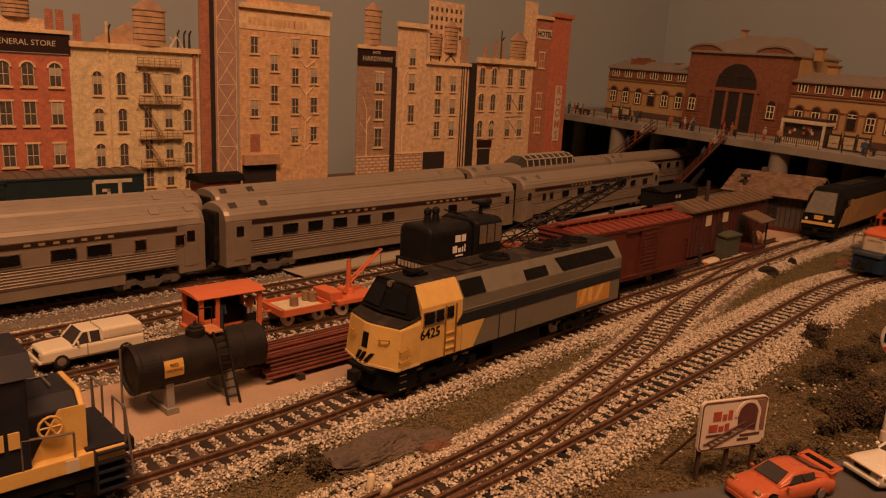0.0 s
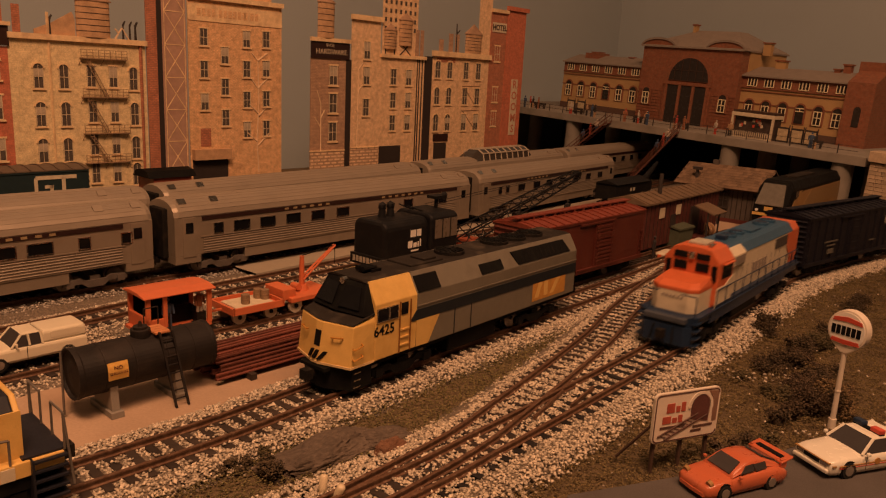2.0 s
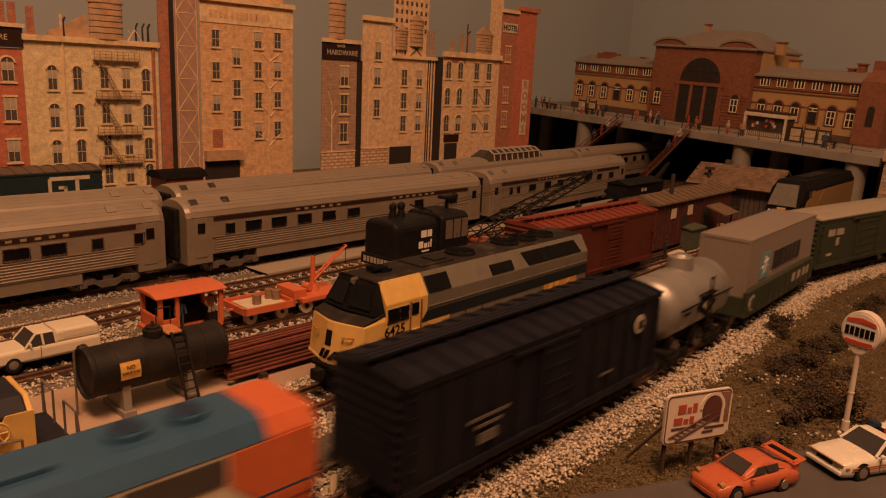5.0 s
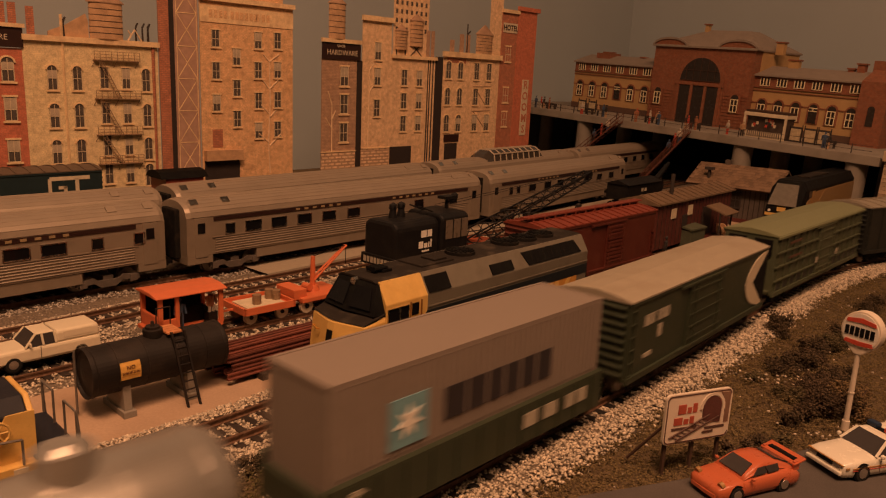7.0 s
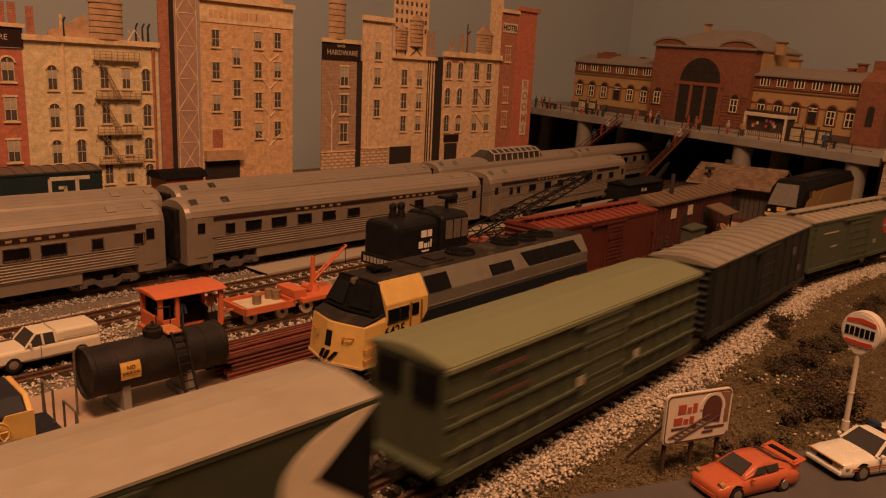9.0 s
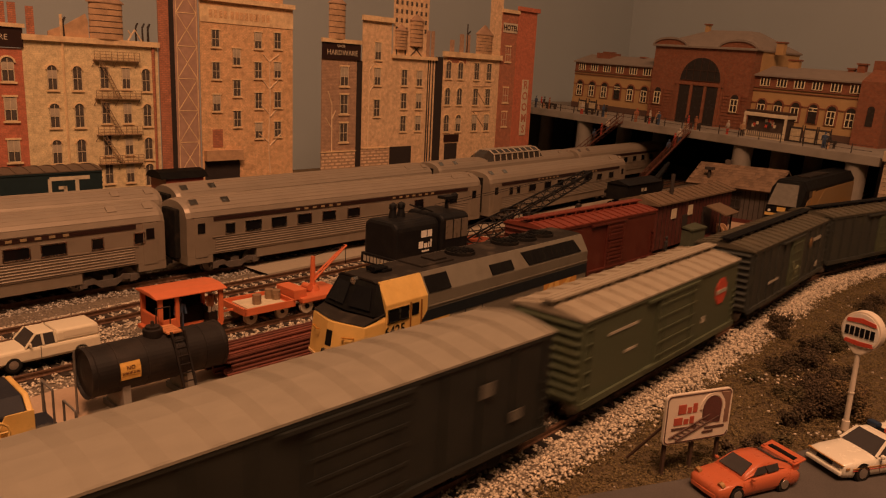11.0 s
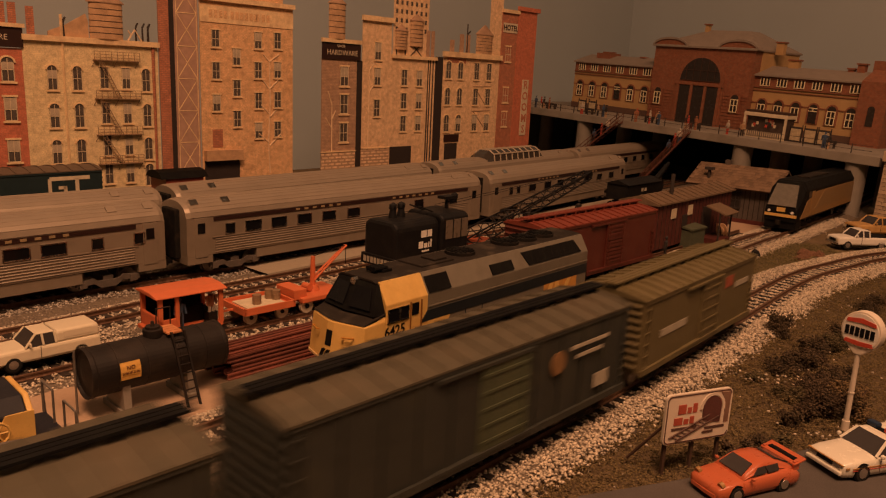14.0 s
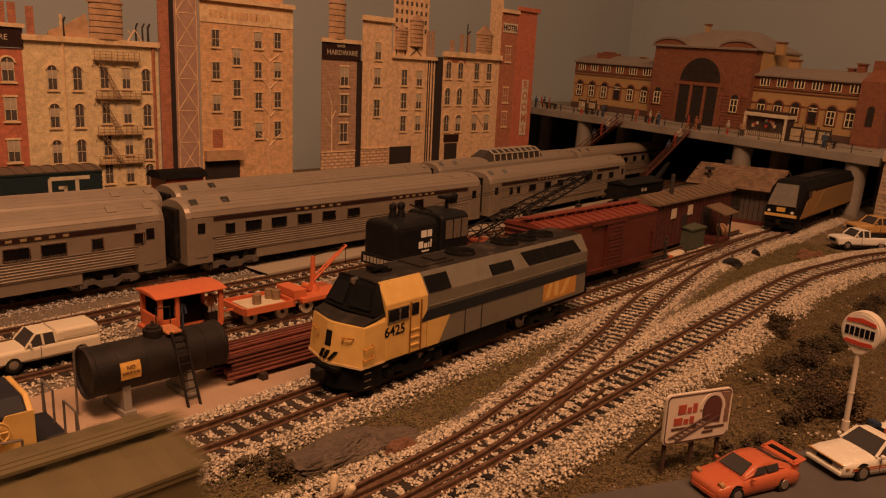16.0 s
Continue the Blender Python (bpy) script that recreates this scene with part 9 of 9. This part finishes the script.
# ---- signs ----
bb = thing("billboard", "white hobby-shop billboard with tunnel picture on brown posts", "billboard", m=pose(0.0965, 0.2570, 0, 0, 0, 22.5))
BOARD = mat("cream_white_board", (0.68, 0.60, 0.50), 0.5, var=0.06)


def rounded(x0, x1, z0, z1, r):
    q = []
    for cx_, cz_, a0 in ((x1 - r, z1 - r, 0), (x0 + r, z1 - r, 90), (x0 + r, z0 + r, 180), (x1 - r, z0 + r, 270)):
        q += [(cx_ + r * math.cos(radians(a0 + 22.5 * k)), cz_ + r * math.sin(radians(a0 + 22.5 * k))) for k in range(5)]
    return q


part("board", prism(B(), rounded(-0.0150, 0.0150, 0.0105, 0.0300, 0.002), -0.0006, 0.0006, axis="y"), BOARD, bb, "white rounded board")
INK2 = mat("brown_ink", (0.09, 0.05, 0.04), 0.6)
part("border", prism(B(), rounded(-0.0146, 0.0146, 0.0109, 0.0296, 0.0018) + rounded(-0.0142, 0.0142, 0.0113, 0.0292, 0.0016)[::-1], -0.0008, -0.0005, axis="y"), INK2, bb)
RINK = mat("dull_red_ink", (0.38, 0.08, 0.05), 0.6)
for x0, x1, z0, z1 in ((-0.0095, -0.0060, 0.0222, 0.0258), (-0.0053, -0.0035, 0.0222, 0.0245), (-0.0029, -0.0010, 0.0222, 0.0258), (-0.0110, -0.0072, 0.0180, 0.0208), (-0.0066, -0.0045, 0.0180, 0.0200), (-0.0039, -0.0020, 0.0180, 0.0208)):
    part("marking", box(B(), x0, x1, -0.0008, -0.0005, z0, z1), RINK, bb)
part("tunnel", prism(B(), [(0.0020, 0.0185), (0.0100, 0.0170)] + [(0.0060 + 0.0043 * math.cos(math.pi * k / 10), 0.0230 + 0.0048 * math.sin(math.pi * k / 10)) for k in range(11)], -0.0009, -0.0005, axis="y"), mat("dark_tunnel_print", (0.10, 0.04, 0.035), 0.6, var=0.3), bb)
part("tunnel_arch", prism(B(), [(0.0102 + 0.0, 0.0160)] + [(0.0060 + 0.0058 * math.cos(math.pi * k / 10), 0.0230 + 0.0062 * math.sin(math.pi * k / 10)) for k in range(11)] + [(0.0060 + 0.0046 * math.cos(math.pi * k / 10), 0.0230 + 0.0051 * math.sin(math.pi * k / 10)) for k in range(10, -1, -1)], -0.0010, -0.0005, axis="y"), BOARD, bb)
part("rock_print", prism(B(), [(0.0121, 0.0165), (0.0141, 0.0165), (0.0141, 0.0285), (0.0095, 0.0288), (0.0118, 0.0255)], -0.0008, -0.0005, axis="y"), mat("brown_print", (0.22, 0.13, 0.09), 0.6, var=0.3), bb)
bm = B()
for a, b in (((-0.0125, 0.0132), (0.0050, 0.0205)), ((-0.0095, 0.0118), (0.0095, 0.0195))):
    cyl(bm, (a[0], -0.0008, a[1]), (b[0], -0.0008, b[1]), 0.00035, 5)
for k in range(9):
    x, z = -0.0115 + 0.0019 * k, 0.0130 + 0.0008 * k
    cyl(bm, (x, -0.0007, z + 0.0004), (x + 0.0032, -0.0007, z - 0.0006), 0.0002, 4)
part("picture_track", bm, INK2, bb)
for x0, x1, z0 in ((-0.0118, -0.0005, 0.0160), (0.0035, 0.0125, 0.0148), (0.0025, 0.0075, 0.0132)):
    part("marking", box(B(), x0, x1, -0.0008, -0.0005, z0, z0 + 0.0009), INK2, bb)
for x in (-0.0125, 0.0, 0.0122):
    part("post", box(B(), x - 0.0006, x + 0.0006, 0.0006, 0.0018, -0.002, 0.0285), mat("dark_brown_wood", (0.07, 0.04, 0.028), 0.8), bb)
part("brace", cyl(B(), (-0.0125, 0.0016, 0.018), (-0.0185, 0.014, -0.001), 0.0006, 6), mat("dark_brown_wood", (0.07, 0.04, 0.028)), bb)

ts = thing("station_sign", "round white, red and black fuel-station sign on a tall cream pole", "sign", m=pose(0.1757, 0.2985, 0, 0, 0, -56))
part("pole", cyl(cyl(B(), (0, 0, -0.002), (0, 0, 0.0335), 0.00115, 14, 0.0010), (0, 0, -0.002), (0, 0, 0.0025), 0.0016, 14), BOARD, ts, "cream pole")
part("collar", cyl(B(), (0, 0, 0.0150), (0, 0, 0.0156), 0.0013, 14), BOARD, ts)
outl = [(0.0 + 0.0083 * math.cos(radians(-52 + 284 * k / 28)), 0.0425 + 0.0086 * math.sin(radians(-52 + 284 * k / 28))) for k in range(29)] + [(-0.0014, 0.0325), (0.0014, 0.0325)]
part("panel", prism(B(), outl, -0.0012, 0.0030, axis="y"), BOARD, ts, "rounded cream sign body", bev=0.0003)
inn = [(x * 0.9, 0.0425 + (z - 0.0425) * 0.9) for x, z in outl[:29]]
part("face", prism(B(), inn, -0.0016, -0.0011, axis="y"), WHITE, ts)
for zz in (0.0466, 0.0378):
    hw2 = 0.0073 * math.sqrt(max(0, 1 - ((zz - 0.0425) / 0.0086) ** 2))
    sg2 = 1 if zz > 0.0425 else -1
    part("red_band", prism(B(), [(-hw2 * 0.98, zz - 0.0008 - 0.0009 * sg2 * 0), (0, zz - 0.0008 + 0.0010 * sg2 * 0.5), (hw2 * 0.98, zz - 0.0008), (hw2 * 0.9, zz + 0.0008), (0, zz + 0.0012 * 1 + 0.0006 * sg2), (-hw2 * 0.9, zz + 0.0008)], -0.0019, -0.0014, axis="y"), REDMARK, ts)
for k in range(6):
    x = -0.0062 + 0.0021 * k
    part("marking", box(B(), x, x + 0.0016, -0.0019, -0.0014, 0.0404, 0.0442), BLACK, ts, "black bar in place of a letter")

# ---- rocks, bushes, small objects on the ground ----


def boulder(m, sx, sy, sz, seed, material=ROCK, label="rough slate-grey rock outcrop between the tracks", name="rock"):
    bm = B()
    bmesh.ops.create_icosphere(bm, subdivisions=5, radius=1.0)
    for v in bm.verts:
        d = v.co.normalized()
        k = 1 + 0.30 * noise.noise(d * 1.6 + Vector((seed, 0, 0))) + 0.16 * abs(noise.noise(d * 5 + Vector((0, seed, 0)))) + 0.07 * noise.noise(d * 13 + Vector((0, 0, seed)))
        v.co = Vector((d.x * sx * k, d.y * sy * k, max(d.z, -0.2) * sz * k))
    return solid(name, bm, material, label, "rock", m=m)


boulder(pose(-0.037, 0.2555, -0.0035, 0, 0, 44), 0.026, 0.0095, 0.0075, 3.1)
boulder(pose(-0.018, 0.2690, -0.0035, 0, 0, 30), 0.014, 0.007, 0.0055, 7.7)
REDROCK = mat("reddish_rock", (0.17, 0.085, 0.05), 0.9, var=0.4, scale=120, bump=0.6, fine=700)
boulder(pose(-0.0125, 0.2605, -0.0030, 0, 0, 44), 0.008, 0.0035, 0.006, 5.2, REDROCK, "reddish-brown rock at the turnout", "stone")
for k, (x, y, s) in enumerate(((0.322, 0.650, 0.010), (0.312, 0.637, 0.008), (0.335, 0.655, 0.007), (0.330, 0.640, 0.006))):
    boulder(pose(x, y, -0.004, 0, 0, 40 * k), s, s * 0.7, s * 0.7, 9 + k, REDROCK, "reddish rubble beside the track", "stone")
boulder(pose(0.235, 0.595, -0.002, 0, 0, 20), 0.0085, 0.006, 0.0065, 14.0, mat("coal_black", (0.012, 0.010, 0.010), 0.8, var=0.5, bump=0.5), "black coal lump beside the turnout", "coal_lump")
boulder(pose(0.2708, 0.6363, -0.001, 0, 0, 70), 0.0035, 0.0035, 0.0045, 15.0, mat("coal_black", (0.012, 0.010, 0.010)), "black coal lump beside the turnout", "coal_lump")


def bush(x, y, r, h, n, seed, material=BUSH, label="dark brown-green bush of clumped foam leaves", twigs=0):
    rng = np.random.default_rng(seed)
    root = thing("bush", label, "bush", "bushes on the bank", m=pose(x, y, -0.003))
    cl = rng.normal(size=(max(4, int(n / 260)), 3)) * np.array((r * 0.5, r * 0.5, h * 0.28)) + np.array((0, 0, h * 0.5))
    cl[:, 2] = np.abs(cl[:, 2])
    i = rng.integers(0, len(cl), n)
    P = cl[i] + rng.normal(size=(n, 3)) * np.array((r * 0.19, r * 0.19, h * 0.17))
    P = P[P[:, 2] > 0]
    g = grains("leaves", P, 0.00028 + 0.00055 * rng.random(len(P)), material, "", "", flat=0.8, seed=seed)
    g.parent = root
    bm = B()
    for k in range(5 + twigs):
        e = cl[k % len(cl)] * (1.1 if k < 5 else 1.5) + rng.normal(size=3) * r * 0.15
        e[2] = abs(e[2])
        cyl(bm, (0, 0, 0), tuple(e), 0.0005, 5, 0.0002)
    part("stem", bm, TWIG, root)


HUES = [mat("foam_" + n, c, 0.95, var=0.3, island=0.6) for n, c in (("olive", (0.095, 0.075, 0.036)), ("brown", (0.085, 0.058, 0.034)), ("ochre", (0.17, 0.115, 0.055)))]
bush(0.2031, 0.4250, 0.0075, 0.011, 3200, 31)
for k, (x, y, r, h, n, mt) in enumerate((
        (0.178, 0.366, 0.0080, 0.008, 2600, None), (0.190, 0.372, 0.0085, 0.009, 3000, None), (0.200, 0.378, 0.0070, 0.007, 1900, 1), (0.210, 0.394, 0.0080, 0.008, 2400, None),
        (0.222, 0.402, 0.0090, 0.009, 2600, 0), (0.240, 0.424, 0.0090, 0.009, 2400, None), (0.262, 0.445, 0.0100, 0.009, 2200, 1), (0.288, 0.478, 0.0120, 0.009, 2200, None),
        (0.186, 0.346, 0.0070, 0.006, 1600, 1), (0.199, 0.354, 0.0075, 0.007, 1800, None), (0.168, 0.330, 0.0070, 0.006, 1500, 0), (0.181, 0.330, 0.0085, 0.009, 2000, 1),
        (0.193, 0.334, 0.0080, 0.008, 1700, 2), (0.163, 0.310, 0.0075, 0.008, 1700, 1), (0.174, 0.313, 0.0085, 0.010, 1900, 1), (0.184, 0.316, 0.0070, 0.008, 1400, 2),
        (0.152, 0.298, 0.0060, 0.006, 1200, None), (0.129, 0.277, 0.0060, 0.005, 1200, None), (0.142, 0.283, 0.0060, 0.006, 1300, 0), (0.118, 0.269, 0.0050, 0.004, 900, 1), (0.158, 0.352, 0.0050, 0.004, 900, 0))):
    bush(x, y, r, h, n, 40 + k, BUSH if mt is None else HUES[mt], twigs=16 if k in (11, 13, 14, 15) else 3)
for k, (x, y, r, h, n) in enumerate(((-0.052, 0.2395, 0.0055, 0.006, 1500), (-0.058, 0.2515, 0.004, 0.005, 900), (-0.066, 0.244, 0.005, 0.004, 900), (-0.040, 0.2415, 0.004, 0.0035, 700))):
    bush(x, y, r, h, n, 70 + k, BUSH if k % 2 == 0 else HUES[0], "small dark bush beside the rock outcrop")
PEG = mat("ivory_plastic", (0.66, 0.55, 0.38), 0.4, var=0.1)
for x, y, tx, ty in ((-0.0330, 0.2262, -18, 10), (-0.0285, 0.2235, 10, 60)):
    bm = B()
    loft(bm, [[(0.0013 * q * math.cos(a), 0.0013 * q * math.sin(a), z) for a in [2 * math.pi * k / 14 for k in range(14)]] for z, q in ((0, 0.9), (0.0025, 1.0), (0.006, 1.15), (0.0066, 0.9), (0.0069, 0.4))])
    solid("peg", bm, PEG, "ivory plastic peg beside the turnout", "peg", m=pose(x, y, -0.0005, tx, ty * 0.4, 0), smooth=True, group="ivory pegs")

# ---- what moves ----


def motions():
    s_of = np.r_[0, np.cumsum(np.linalg.norm(np.diff(T2, axis=0), axis=1))]
    s0 = s_of[np.argmin(np.linalg.norm(T2 - np.array((-0.30, -0.075)), axis=1))]

    def place(q, t):
        s = s0 + q - (0.139 * t + 0.0011 * t * t)
        return np.array((np.interp(s, s_of, T2[:, 0]), np.interp(s, s_of, T2[:, 1])))

    for car, q0, q1 in TRAIN:
        rows = []
        inset = 0.03
        for k in range(0, 65):
            t = k * 0.25
            a, b = place(q0 + inset, t), place(q1 - inset, t)
            c = (a + b) / 2
            rows.append((t, pose(c[0], c[1], RAIL_Z, 0, 0, math.degrees(math.atan2(a[1] - b[1], a[0] - b[0])))))
        walk(car, rows)


motions()
